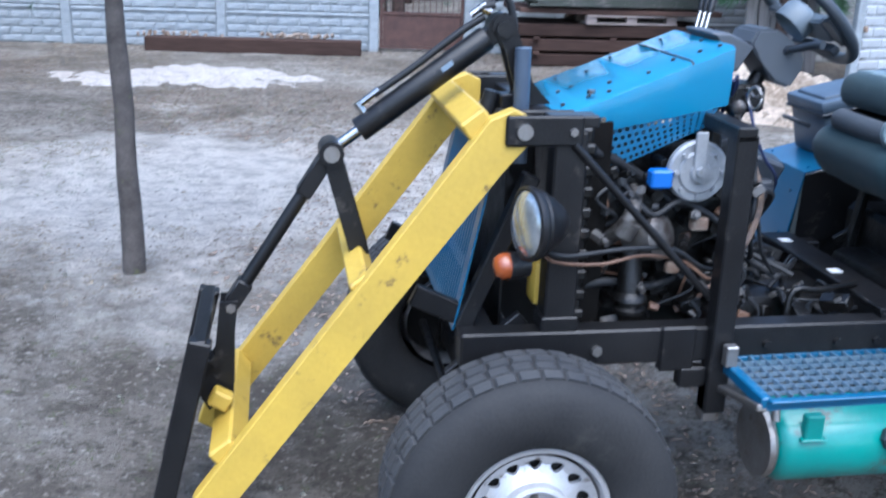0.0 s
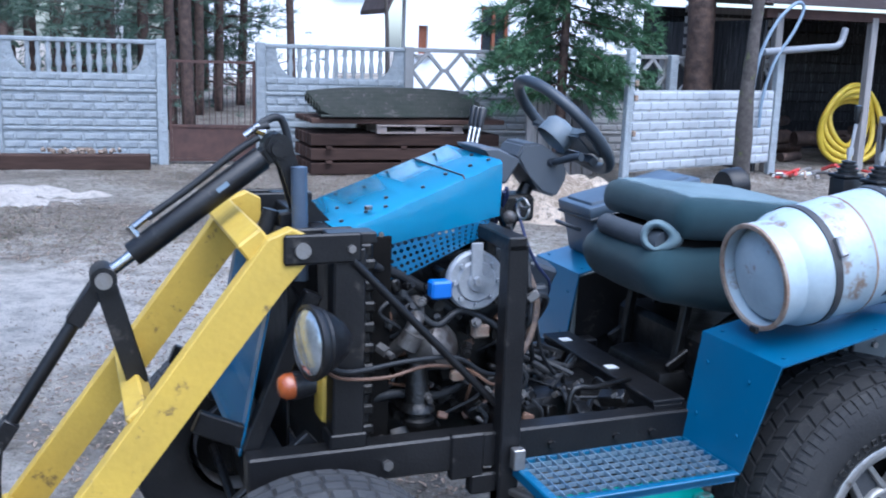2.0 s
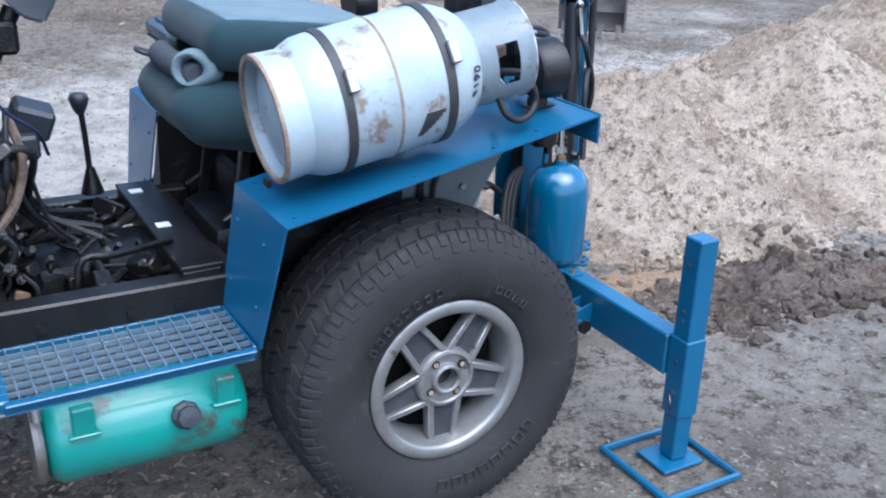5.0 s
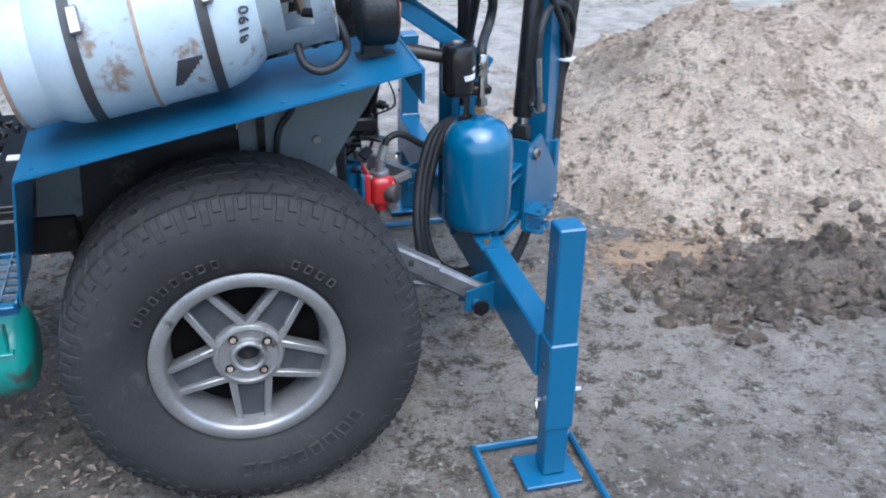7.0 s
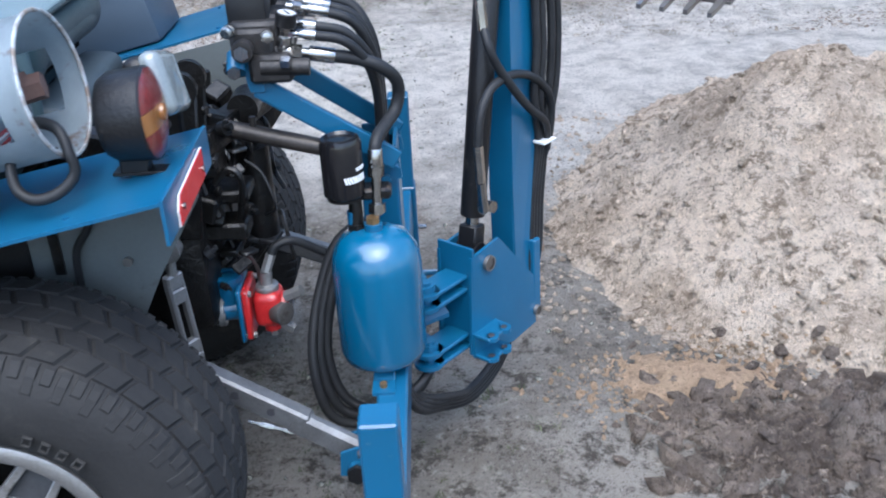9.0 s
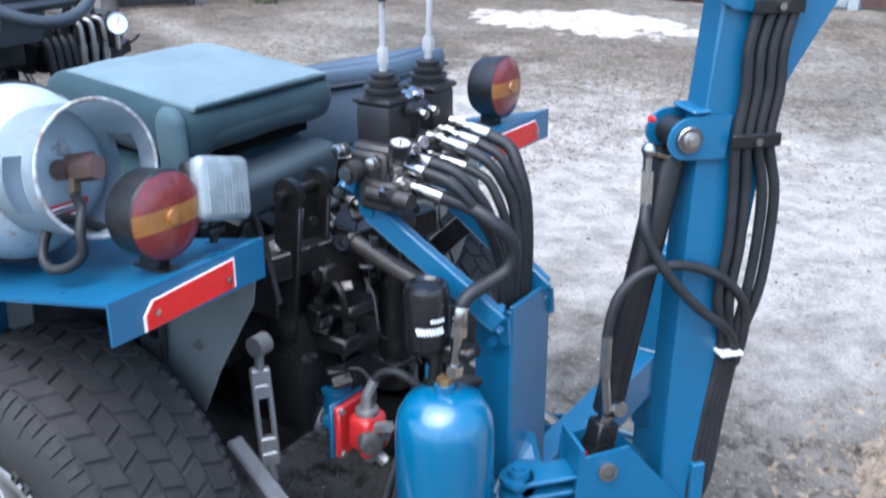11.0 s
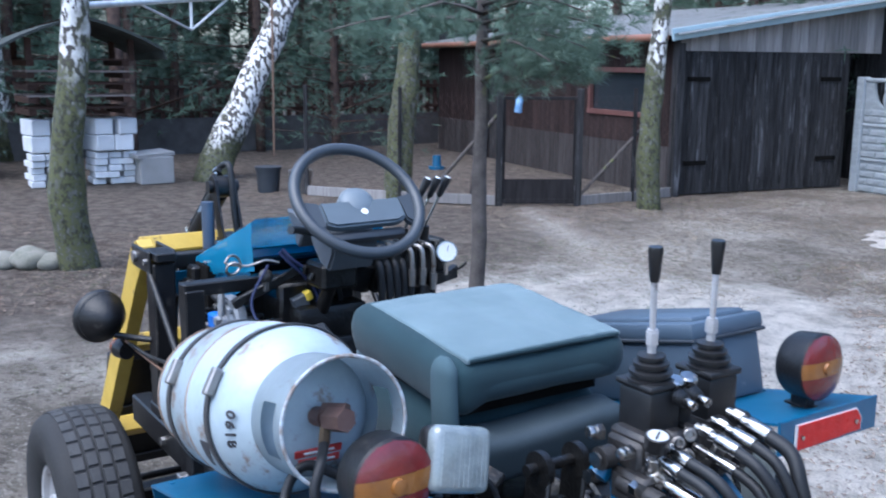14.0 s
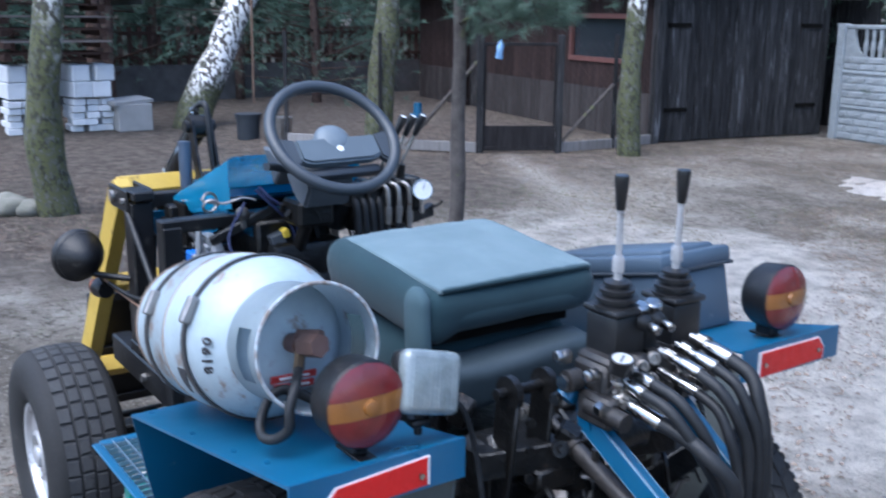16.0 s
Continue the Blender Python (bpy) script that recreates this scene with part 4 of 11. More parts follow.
# front axle and steering
bm = B()
beam(bm, (-1.65, 0.18, 0.27), (-1.65, mir(0.18), 0.27), 0.08, 0.09, bev=0.008)
box(bm, (-1.65, MID, 0.40), (0.14, 0.16, 0.22), bev=0.01)
for y in (0.235, mir(0.235)):
    box(bm, (-1.65, y, 0.29), (0.09, 0.07, 0.20), bev=0.01)
cyl(bm, (-1.76, 0.25, 0.30), (-1.76, mir(0.25), 0.30), 0.014)
part("front_axle", bm, GREASY, tractor, smooth=40)
bm = B()
for y in (0.42, mir(0.42)):
    bm = B(); beam(bm, (-1.80, y, 0.45), (-1.60, y, 0.62), 0.03, 0.05, bev=0.004); part("front_brace", bm, BLACK, tractor)
    bm = B(); beam(bm, (-1.77, y, 0.60), (-1.60, y, 1.02), 0.045, 0.045, up=(0, 1, 0), bev=0.004); part("grille_stay", bm, BLACK, tractor)
    bm = B(); box(bm, (-1.84, y + 0.02, 0.66), (0.14, 0.03, 0.06), rot=(0, 25, 0), bev=0.004); part("bumper_stub", bm, BLACK, tractor)
# blue front grille with slats
grille = part("front_grille", B(), BLUE, tractor, "blue slotted radiator grille")
bm = B()
def grl(y, z): return Vector((-1.70 - 0.10 * (1.05 - z) / 0.5, y, z))
for y in (0.445, mir(0.445)):
    beam(bm, grl(y, 0.60), grl(y, 1.06), 0.05, 0.006, up=(-1, 0, 0), bev=0.001)
for z in (0.605, 0.76, 1.055):
    beam(bm, grl(0.425, z), grl(mir(0.425), z), 0.04, 0.006, up=(-1, 0, 0.2), bev=0.001)
part("grille_frame", bm, BLUE, grille)
for k in range(19):
    bm = B(); y = 0.478 + k * 0.0269
    beam(bm, grl(y, 0.61), grl(y, 1.05), 0.012, 0.010, up=(-1, 0, 0), bev=0.002)
    part("slat", bm, BLUE, grille)
bm = B(); box(bm, (-1.655, MID, 0.80), (0.006, 0.50, 0.50))
part("grille_back", bm, GREASY, grille)
# radiator and loader columns
bm = B()
box(bm, (-1.46, MID, 0.86), (0.06, 0.56, 0.56), bev=0.008)
for k in range(9):
    box(bm, (-1.452, 0.435, 0.62 + k * 0.058), (0.05, 0.03, 0.03), bev=0.006)
part("radiator", bm, GREASY, tractor, "dark finned radiator")
# black plates added behind the radiator so no bright ground shows through
bm = B(); box(bm, (-1.425, 0.475, 0.86), (0.11, 0.012, 0.58), bev=0.003); box(bm, (-1.375, MID, 0.86), (0.008, 0.50, 0.54), bev=0.002); part("fan_shroud", bm, MATT_BLACK, tractor)
for y, lab in ((0.365, "black loader column"), (mir(0.365), "black loader column")):
    col = part("loader_column", B(), BLACK, tractor, lab)
    bm = B()
    box(bm, (-1.525, y, 0.87), (0.085, 0.075, 0.56), bev=0.005)
    box(bm, (-1.525, y, 0.635), (0.10, 0.085, 0.04), bev=0.004)
    part("upright", bm, BLACK, col)
    bm = B()
    o = -1 if y < MID else 1
    box(bm, (-1.598, y + o * 0.042, 1.154), (0.20, 0.010, 0.078), bev=0.006)
    box(bm, (-1.598, y - o * 0.042, 1.154), (0.20, 0.010, 0.078), bev=0.006)
    box(bm, (-1.52, y, 1.175), (0.13, 0.07, 0.03), bev=0.004)
    part("pivot_bracket", bm, BLACK, col)
    bm = B()
    for x in (-1.651, -1.526):
        cyl(bm, (x, y + o * 0.045, 1.153), (x, y + o * 0.058, 1.153), 0.020 if x < -1.6 else 0.011, n=6 if x > -1.6 else 16)
    part("pivot_bolts", bm, STEEL, col)
# rear hoop
hoop = part("frame_hoop", B(), BLACK, tractor, "black box-section hoop behind the engine")
for y in (0.315, mir(0.315)):
    bm = B(); box(bm, (-1.075, y, 0.76), (0.06, 0.06, 0.78), bev=0.004)
    part("upright", bm, BLACK, hoop)
bm = B(); box(bm, (-1.078, MID, 1.150), (0.055, 2 * (MID - 0.285), 0.04), bev=0.004)
part("top_bar", bm, BLACK, hoop)
bm = B(); cyl(bm, (-1.52, 0.325, 1.12), (-1.07, 0.345, 0.66), 0.011); cyl(bm, (-1.52, mir(0.325), 1.12), (-1.07, mir(0.345), 0.66), 0.011)
part("diagonal_braces", bm, BLACK, tractor, smooth=40)

# engine
eng = part("engine", B(), GREASY, tractor, "oily dark car engine with exposed belts and hoses")
bm = B()
box(bm, (-1.16, MID + 0.02, 0.78), (0.46, 0.36, 0.40), bev=0.02, seg=2)
box(bm, (-1.16, MID, 1.02), (0.44, 0.24, 0.12), bev=0.02, seg=2)
box(bm, (-1.16, MID + 0.02, 0.53), (0.40, 0.28, 0.14), bev=0.03, seg=2)
rnd = random.Random(4)
for k in range(46):
    x, z = rnd.uniform(-1.38, -0.95), rnd.uniform(0.60, 1.06)
    s = rnd.uniform(0.02, 0.07)
    if rnd.random() < 0.5: box(bm, (x, 0.53 - rnd.uniform(0, 0.03), z), (s, rnd.uniform(0.03, 0.08), s * rnd.uniform(0.5, 1.6)), rot=(0, rnd.uniform(-30, 30), 0), bev=0.006)
    else: cyl(bm, (x, 0.56, z), (x, 0.50 - rnd.uniform(0, 0.03), z), s * 0.45, n=14)
part("engine_block", bm, GREASY, eng, smooth=40)
bm = B()
cyl(bm, (-1.40, MID, 0.86), (-1.43, MID, 0.86), 0.05); 
for k in range(6):
    a = k * math.pi / 3
    d = Vector((0, math.cos(a), math.sin(a)))
    box(bm, Vector((-1.42, MID, 0.86)) + d * 0.12, (0.012, 0.20, 0.07), m=Matrix((Vector((1, 0, 0)), d, Vector((1, 0, 0)).cross(d))).transposed() @ Euler((0.0, 0.4, 0)).to_matrix(), bev=0.003)
part("cooling_fan", bm, GREASY, eng, smooth=40)
bm = B()
lathe(bm, [(0, 0.0), (0, 0.044), (0.012, 0.047), (0.02, 0.036), (0.028, 0.036), (0.036, 0.047), (0.048, 0.044), (0.06, 0.03), (0.06, 0)], (-1.30, 0.42, 0.63), (0, 0, 1), 28)
cyl(bm, (-1.30, 0.42, 0.66), (-1.30, 0.45, 0.80), 0.035, 0.03)
part("belt_pulley", bm, GREASY, eng, smooth=40)
bm = B()
lathe(bm, [(-0.07, 0), (-0.07, 0.045), (-0.055, 0.062), (0.03, 0.065), (0.045, 0.05), (0.05, 0.0)], (-1.24, 0.46, 0.83), (0.25, -0.3, 0.1), 24)
part("alternator", bm, ENGINE_G, eng, "grey alloy alternator", smooth=40)
bm = B()
tube(bm, [(-1.36, 0.48, 0.82), (-1.33, 0.44, 0.87), (-1.30, 0.45, 0.92), (-1.28, 0.52, 0.95)], 0.022)
cyl(bm, (-1.335, 0.43, 0.845), (-1.315, 0.425, 0.885), 0.03, n=16)
part("thermostat_housing", bm, ENGINE_G, eng, smooth=50)
disc = part("pulley_cover", B(), COVERM, tractor, "round silver pulley cover with a bracket")
bm = B()
lathe(bm, [(-0.03, 0.0), (-0.03, 0.078), (-0.015, 0.086), (0.0, 0.086), (0.008, 0.08), (0.008, 0.06), (0.016, 0.055), (0.016, 0.03), (0.028, 0.026), (0.03, 0.0)], (-1.129, 0.45, 1.018), (0, -1, 0), 36)
for k in range(8):
    a = k * math.pi / 4
    p = Vector((-1.129 + 0.066 * math.cos(a), 0.442, 1.018 + 0.066 * math.sin(a)))
    cyl(bm, p, p + Vector((0, -0.012, 0)), 0.007, n=6)
part("cover", bm, COVERM, disc, smooth=35)
bm = B()
beam(bm, (-1.135, 0.425, 1.03), (-1.135, 0.43, 1.13), 0.034, 0.01, up=(0, -1, 0), bev=0.002)
cyl(bm, (-1.135, 0.42, 1.025), (-1.135, 0.405, 1.025), 0.014, n=6)
part("bracket", bm, COVERM, disc)
bm = B(); box(bm, (-1.235, 0.45, 1.0), (0.06, 0.045, 0.05), bev=0.006)
part("relay_box", bm, BLUEBOX, eng, "bright blue plastic relay box")
bm = B()
tube(bm, [(-1.62, 0.26, 0.87), (-1.55, 0.31, 0.815), (-1.42, 0.33, 0.80), (-1.30, 0.35, 0.815), (-1.18, 0.36, 0.79), (-1.10, 0.36, 0.74), (-1.05, 0.37, 0.78)], 0.005, n=6)
part("brown_cable", bm, WIRE_BR, eng)
bm = B(); tube(bm, [(-1.60, 0.27, 0.86), (-1.52, 0.31, 0.83), (-1.36, 0.33, 0.84), (-1.22, 0.35, 0.83), (-1.12, 0.37, 0.77), (-1.0, 0.42, 0.74)], 0.007, n=8); part("hose", bm, HOSE, eng, smooth=60)
bm = B(); tube(bm, [(-1.33, 0.47, 0.98), (-1.25, 0.44, 0.90), (-1.16, 0.46, 0.93), (-1.02, 0.47, 0.85), (-0.95, 0.5, 0.74)], 0.010, n=8); part("hose", bm, HOSE, eng, smooth=60)
bm = B(); tube(bm, [(-1.45, 0.46, 1.08), (-1.35, 0.50, 1.04), (-1.25, 0.52, 0.98), (-1.15, 0.5, 0.90)], 0.015, n=10); part("hose", bm, HOSE, eng, smooth=60)
bm = B(); tube(bm, [(-1.46, 0.5, 0.66), (-1.36, 0.47, 0.70), (-1.22, 0.48, 0.68), (-1.1, 0.5, 0.72)], 0.014, n=10); part("hose", bm, HOSE, eng, smooth=60)
for k in range(7):
    r = rnd.random
    bm = B(); tube(bm, [(-1.02 + 0.1 * r(), 0.45 + 0.1 * r(), 0.95 + 0.15 * r()), (-0.98 + 0.1 * r(), 0.45 + 0.15 * r(), 0.85 + 0.1 * r()), (-0.95 + 0.1 * r(), 0.5 + 0.2 * r(), 0.72 + 0.05 * r()), (-0.8 + 0.1 * r(), 0.55 + 0.3 * r(), 0.66)], 0.006 + 0.006 * r(), n=6); part("hose", bm, HOSE, eng, smooth=60)
bm = B()
tube(bm, [(-0.92, 0.56, 1.02), (-0.90, 0.52, 0.92), (-0.93, 0.5, 0.82), (-0.98, 0.48, 0.76)], 0.012, n=7)
tube(bm, [(-0.96, 0.57, 1.0), (-0.92, 0.55, 0.9), (-0.95, 0.52, 0.8)], 0.008, n=6)
part("wiring_loom", bm, mat("taped_cable_bundle", (0.16, 0.11, 0.075), (0.06, 0.045, 0.04), rough=0.7, scale=30, fine=120), eng, "brown taped cable bundle")
bm = B(); tube(bm, [(-0.98, 0.52, 1.22), (-0.97, 0.46, 1.12), (-0.93, 0.47, 1.05), (-0.86, 0.52, 0.98), (-0.83, 0.60, 0.90)], 0.0045, n=6)
part("blue_cable", bm, WIRE_BL, eng)
bm = B(); box(bm, (-0.86, 0.62, 0.99), (0.10, 0.09, 0.08), rot=(10, 20, 0), bev=0.01); box(bm, (-0.88, 0.55, 0.94), (0.05, 0.05, 0.06), bev=0.008)
part("junction_box", bm, PLASTIC_D, eng)
bm = B(); box(bm, (-1.10, 0.47, 0.865), (0.05, 0.03, 0.04), bev=0.006); box(bm, (-1.17, 0.46, 0.74), (0.04, 0.03, 0.03), bev=0.006)
part("rusty_brackets", bm, RUSTY, eng)
erg = random.Random(44)
for k in range(64):
    x, y, z = erg.uniform(-1.42, -0.92), erg.uniform(0.43, 0.52), erg.uniform(0.58, 1.06)
    if abs(x + 1.13) < 0.1 and z > 0.9: continue
    r_ = erg.uniform(0.006, 0.018); d_ = Vector((erg.uniform(-0.6, 0.6), -1, erg.uniform(-0.5, 0.7))).normalized(); p = Vector((x, y, z)); bm = B()
    if k % 4 == 0: box(bm, p, (r_ * 3.2, r_ * 1.6, r_ * 2.2), rot=(erg.uniform(-40, 40), erg.uniform(-60, 60), erg.uniform(-30, 30)), bev=0.003)
    elif k % 4 == 1: tube(bm, [p, p + Vector((erg.uniform(-0.05, 0.05), -0.015, -0.04)), p + Vector((erg.uniform(-0.08, 0.08), 0.0, -0.10)), p + Vector((erg.uniform(-0.1, 0.1), 0.05, -0.15))], r_ * 0.45, n=6)
    else: cyl(bm, p, p + d_ * r_ * 2.2, r_, n=6); cyl(bm, p + d_ * r_ * 1.8, p + d_ * r_ * 3.4, r_ * 0.6, n=10)
    part_one("engine_fitting", bm, (ENGINE_G, HOSE, GREASY, ENGINE_G, WIRE_BR, STEEL, GREASY, ENGINE_G)[k % 8] if k % 4 != 1 else (HOSE, HOSE, WIRE_BR)[k % 3], eng, "", 40, "")
bm = B(); box(bm, (-1.555, 0.45, 0.72), (0.05, 0.09, 0.13), bev=0.015, seg=2); cyl(bm, (-1.555, 0.43, 0.785), (-1.555, 0.43, 0.81), 0.02)
part("yellow_washer_bottle", bm, YELLOW, tractor, "small yellow plastic tank", smooth=40)

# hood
hood = part("hood", B(), BLUE_SKY, tractor, "glossy blue sheet-metal hood, colour lightened by painted-in sky reflection, slightly dented")
def hood_pt(t, u):
    """t from the front (0) to the back (1); u from the lower left edge over the top."""
    x = -1.515 + 0.475 * t
    zc = 1.165 + 0.185 * t
    half = 0.232 - 0.012 * t
    zlow = 1.098 + 0.092 * t
    zm = zlow + (zc - zlow) * (0.35 + 0.25 * t)
    pts = [(-half, zlow), (-half - 0.010, zm), (-half - 0.002, zc - 0.008), (-half * 0.955, zc), (half * 0.955, zc), (half + 0.002, zc - 0.008), (half + 0.010, zm), (half, zlow)]
    y, z = pts[u]
    return Vector((x + (0.02 if u in (0, 7) else 0) * (1 - t), MID + y, z))
bm = B()
NS = 14
rows_ = [[bm.verts.new(hood_pt(i / NS, u) + Vector((0, 0.006 * wob(i * 0.6, u * 1.3, 2) * (1 if u in (1, 2, 5, 6) else 0.3), 0.003 * wob(i * 0.8, u, 6)))) for u in range(8)] for i in range(NS + 1)]
for i in range(NS):
    for u in range(7):
        bm.faces.new((rows_[i][u], rows_[i][u + 1], rows_[i + 1][u + 1], rows_[i + 1][u]))
bm.faces.new([rows_[0][u] for u in range(8)])
bmesh.ops.solidify(bm, geom=list(bm.faces), thickness=0.003)
part("hood_panel", bm, BLUE_SKY, hood, smooth=34)
bm = B()
for t in (0.76,):
    a, b = hood_pt(t, 3), hood_pt(t, 4)
    beam(bm, a + Vector((0, 0, 0.002)), b + Vector((0, 0, 0.002)), 0.004, 0.003, bev=0.0)
    beam(bm, hood_pt(t, 2) + Vector((0, -0.001, 0.001)), a + Vector((0, 0, 0.002)), 0.004, 0.003, bev=0.0)
part("hood_seam", bm, INKBLK, hood)
for t, f in ((0.06, 0.15), (0.06, 0.85), (0.2, 0.12), (0.2, 0.5), (0.2, 0.88), (0.36, 0.25), (0.36, 0.75), (0.55, 0.12), (0.55, 0.9), (0.72, 0.2), (0.86, 0.15), (0.86, 0.85), (0.96, 0.4), (0.96, 0.1), (0.12, 0.5), (0.3, 0.05)):
    bm = B()
    p = hood_pt(t, 3).lerp(hood_pt(t, 4), f)
    cyl(bm, p, p + Vector((-0.001, 0, 0.006)), 0.006, n=8)
    part("hood_bolt", bm, PLASTIC_D, hood)
bm = B(); cyl(bm, (-1.40, MID - 0.235, 1.155), (-1.40, MID - 0.25, 1.155), 0.008, n=6); cyl(bm, (-1.42, 0.53, 1.215), (-1.42, 0.53, 1.225), 0.012, n=8)
part("catch_bolt", bm, CHROME, hood)
for s in (-1, 1):
    # perforated strip under each side
    bm = B(); nx, nz = 19, 5
    def gp(i, j):
        t = i / nx; k = j / nz
        lo = Vector((-1.385 + 0.295 * t, 0, 1.000 + 0.135 * t)); hi = Vector((-1.46 + 0.39 * t, 0, 1.108 + 0.074 * t))
        p = lo.lerp(hi, k); p.y = MID + s * 0.222; return p
    for i in range(nx):
        for j in range(nz):
            c = gp(i + 0.5, j + 0.5); rim = [gp(i, j), gp(i + 0.5, j), gp(i + 1, j), gp(i + 1, j + 0.5), gp(i + 1, j + 1), gp(i + 0.5, j + 1), gp(i, j + 1), gp(i, j + 0.5)]
            wide, tall = (gp(i + 1, j + 0.5) - c).length, (gp(i + 0.5, j + 1) - c).length
            hole = [c + (q_ - c).normalized() * 0.66 * min(wide, tall) for q_ in rim]
            vo, vi = [bm.verts.new(q_) for q_ in rim], [bm.verts.new(q_) for q_ in hole]
            for k in range(8): bm.faces.new((vo[k], vo[(k + 1) % 8], vi[(k + 1) % 8], vi[k]))
    bmesh.ops.remove_doubles(bm, verts=bm.verts, dist=0.0002); bmesh.ops.solidify(bm, geom=list(bm.faces), thickness=0.002)
    part("perforated_strip", bm, BLUE, hood, "blue perforated vent strip")

# headlight and indicator on the left-hand column
lamp = part("headlight", B(), BLACK, tractor, "round black headlight with a glass lens")
bm = B()
ax = (-0.97, -0.20, 0.02)
lathe(bm, [(-0.098, 0.0), (-0.096, 0.02), (-0.08, 0.042), (-0.05, 0.066), (-0.024, 0.080), (-0.020, 0.084), (-0.012, 0.084), (-0.008, 0.088), (0.0, 0.092), (0.012, 0.092), (0.016, 0.084), (0.008, 0.08)], (-1.655, 0.19, 0.955), ax, 40)
tube(bm, [(-1.60, 0.22, 0.90), (-1.58, 0.28, 0.885), (-1.54, 0.33, 0.88)], 0.011)
part("lamp_shell", bm, BLACK, lamp, smooth=35)
bm = B(); lathe(bm, [(0.006, 0.084), (0.016, 0.078), (0.026, 0.05), (0.031, 0.0)], (-1.655, 0.19, 0.955), ax, 40)
part("lens", bm, LENSG, lamp, "ribbed headlight glass", smooth=60)
ind = part("indicator", B(), BLACK, tractor, "small round amber indicator lamp")
bm = B(); lathe(bm, [(-0.055, 0.0), (-0.055, 0.03), (-0.01, 0.036), (0, 0.036), (0.002, 0.0)], (-1.69, 0.262, 0.825), (-1, -0.15, 0), 24)
tube(bm, [(-1.64, 0.27, 0.84), (-1.62, 0.25, 0.88)], 0.008, n=6, steps=1)
part("housing", bm, BLACK, ind, smooth=40)
bm = B(); lathe(bm, [(0.0, 0.034), (0.018, 0.033), (0.032, 0.024), (0.036, 0.0)], (-1.69, 0.262, 0.825), (-1, -0.15, 0), 24)
part("lens", bm, ORANGE, ind, "amber lens", smooth=50)

# steering
st = part("steering_column", B(), PLASTIC_D, tractor, "grey plastic steering column shroud")
ctr, nrm = Vector((-0.748, 0.70, 1.432)), Vector((0.71, -0.016, 0.704)).normalized()
bm = B()
prism(bm, [(x, 0.625, z) for x, z in ((-0.935, 1.34), (-0.914, 1.383), (-0.86, 1.385), (-0.815, 1.36), (-0.768, 1.315), (-0.762, 1.28), (-0.798, 1.217), (-0.85, 1.235), (-0.89, 1.285))], (0, 0.15, 0))
bmesh.ops.bevel(bm, geom=list(bm.edges), offset=0.008, segments=2, affect="EDGES")
part("shroud", bm, PLASTIC_S, st, smooth=40)
bm = B()
prism(bm, [(x, 0.615, z) for x, z in ((-1.06, 1.372), (-1.0, 1.371), (-0.925, 1.336), (-0.972, 1.262), (-0.99, 1.27), (-0.992, 1.315))], (0, 0.20, 0))
bmesh.ops.bevel(bm, geom=list(bm.edges), offset=0.006, segments=1, affect="EDGES")
part("dash_cowl", bm, PLASTIC_S, st, "grey plastic dash cowl", smooth=40)
bm = B(); cyl(bm, (-0.822, 0.632, 1.325), (-0.818, 0.612, 1.328), 0.014, n=16); part("switch_socket", bm, PLASTIC_D, st, smooth=40)
bm = B()
cyl(bm, (-0.86, 0.70, 1.25), (-1.10, 0.66, 0.80), 0.022); box(bm, (-0.92, 0.70, 1.185), (0.12, 0.12, 0.08), bev=0.01)
for k in range(6):
    box(bm, (-0.965 + 0.014 * k, 0.64 + 0.02 * (k % 3), 1.195 - 0.016 * (k % 2)), (0.018, 0.028, 0.03), rot=(20 * k, 15, 0), bev=0.004)
part("column_bracket", bm, GREASY, st)
bm = B(); tube(bm, [(-0.822, 0.63, 1.325), (-0.812, 0.58, 1.337), (-0.795, 0.53, 1.352), (-0.785, 0.505, 1.355)], 0.010, taper=1.3)
part("stalk", bm, PLASTIC_D, st, smooth=50)
sw = part("steering_wheel", B(), PLASTIC_D, tractor, "dark three-spoke car steering wheel")
q = nrm.to_track_quat("Z", "Y").to_matrix()
sx, sy = Vector((0, 1, 0)), nrm.cross(Vector((0, 1, 0))).normalized()
sx = sy.cross(nrm).normalized()
if sy.z < 0: sy = -sy
bm = B(); R = 0.188
N = 48
rg = []
for k in range(N):
    a = 2 * math.pi * k / N; d = sx * math.cos(a) + sy * math.sin(a)
    rg.append([bm.verts.new(ctr + d * (R + 0.0172 * math.cos(2 * math.pi * j / 12)) + nrm * 0.0172 * math.sin(2 * math.pi * j / 12)) for j in range(12)])
for k in range(N):
    for j in range(12):
        bm.faces.new((rg[k][j], rg[(k + 1) % N][j], rg[(k + 1) % N][(j + 1) % 12], rg[k][(j + 1) % 12]))
PLASTIC_R = mat("grey_steering_rim", (0.030, 0.037, 0.045), (0.022, 0.028, 0.034), rough=0.45, scale=10, fine=300)
part("wheel_rim", bm, PLASTIC_R, sw, smooth=60)
bm = B()
M = Matrix((sx, sy, nrm)).transposed()
prism(bm, [ctr + sx * x + sy * y + nrm * 0.006 for x, y in ((-0.128, -0.002), (-0.06, -0.010), (0.06, -0.010), (0.128, -0.002), (0.128, -0.076), (0.10, -0.090), (-0.10, -0.090), (-0.128, -0.076))], nrm * -0.032)
bmesh.ops.bevel(bm, geom=list(bm.edges), offset=0.007, segments=2, affect="EDGES")
part("centre_pad", bm, mat("grey_steering_pad", (0.070, 0.090, 0.106), (0.058, 0.075, 0.09), rough=0.55, scale=10, fine=300), sw, smooth=40)
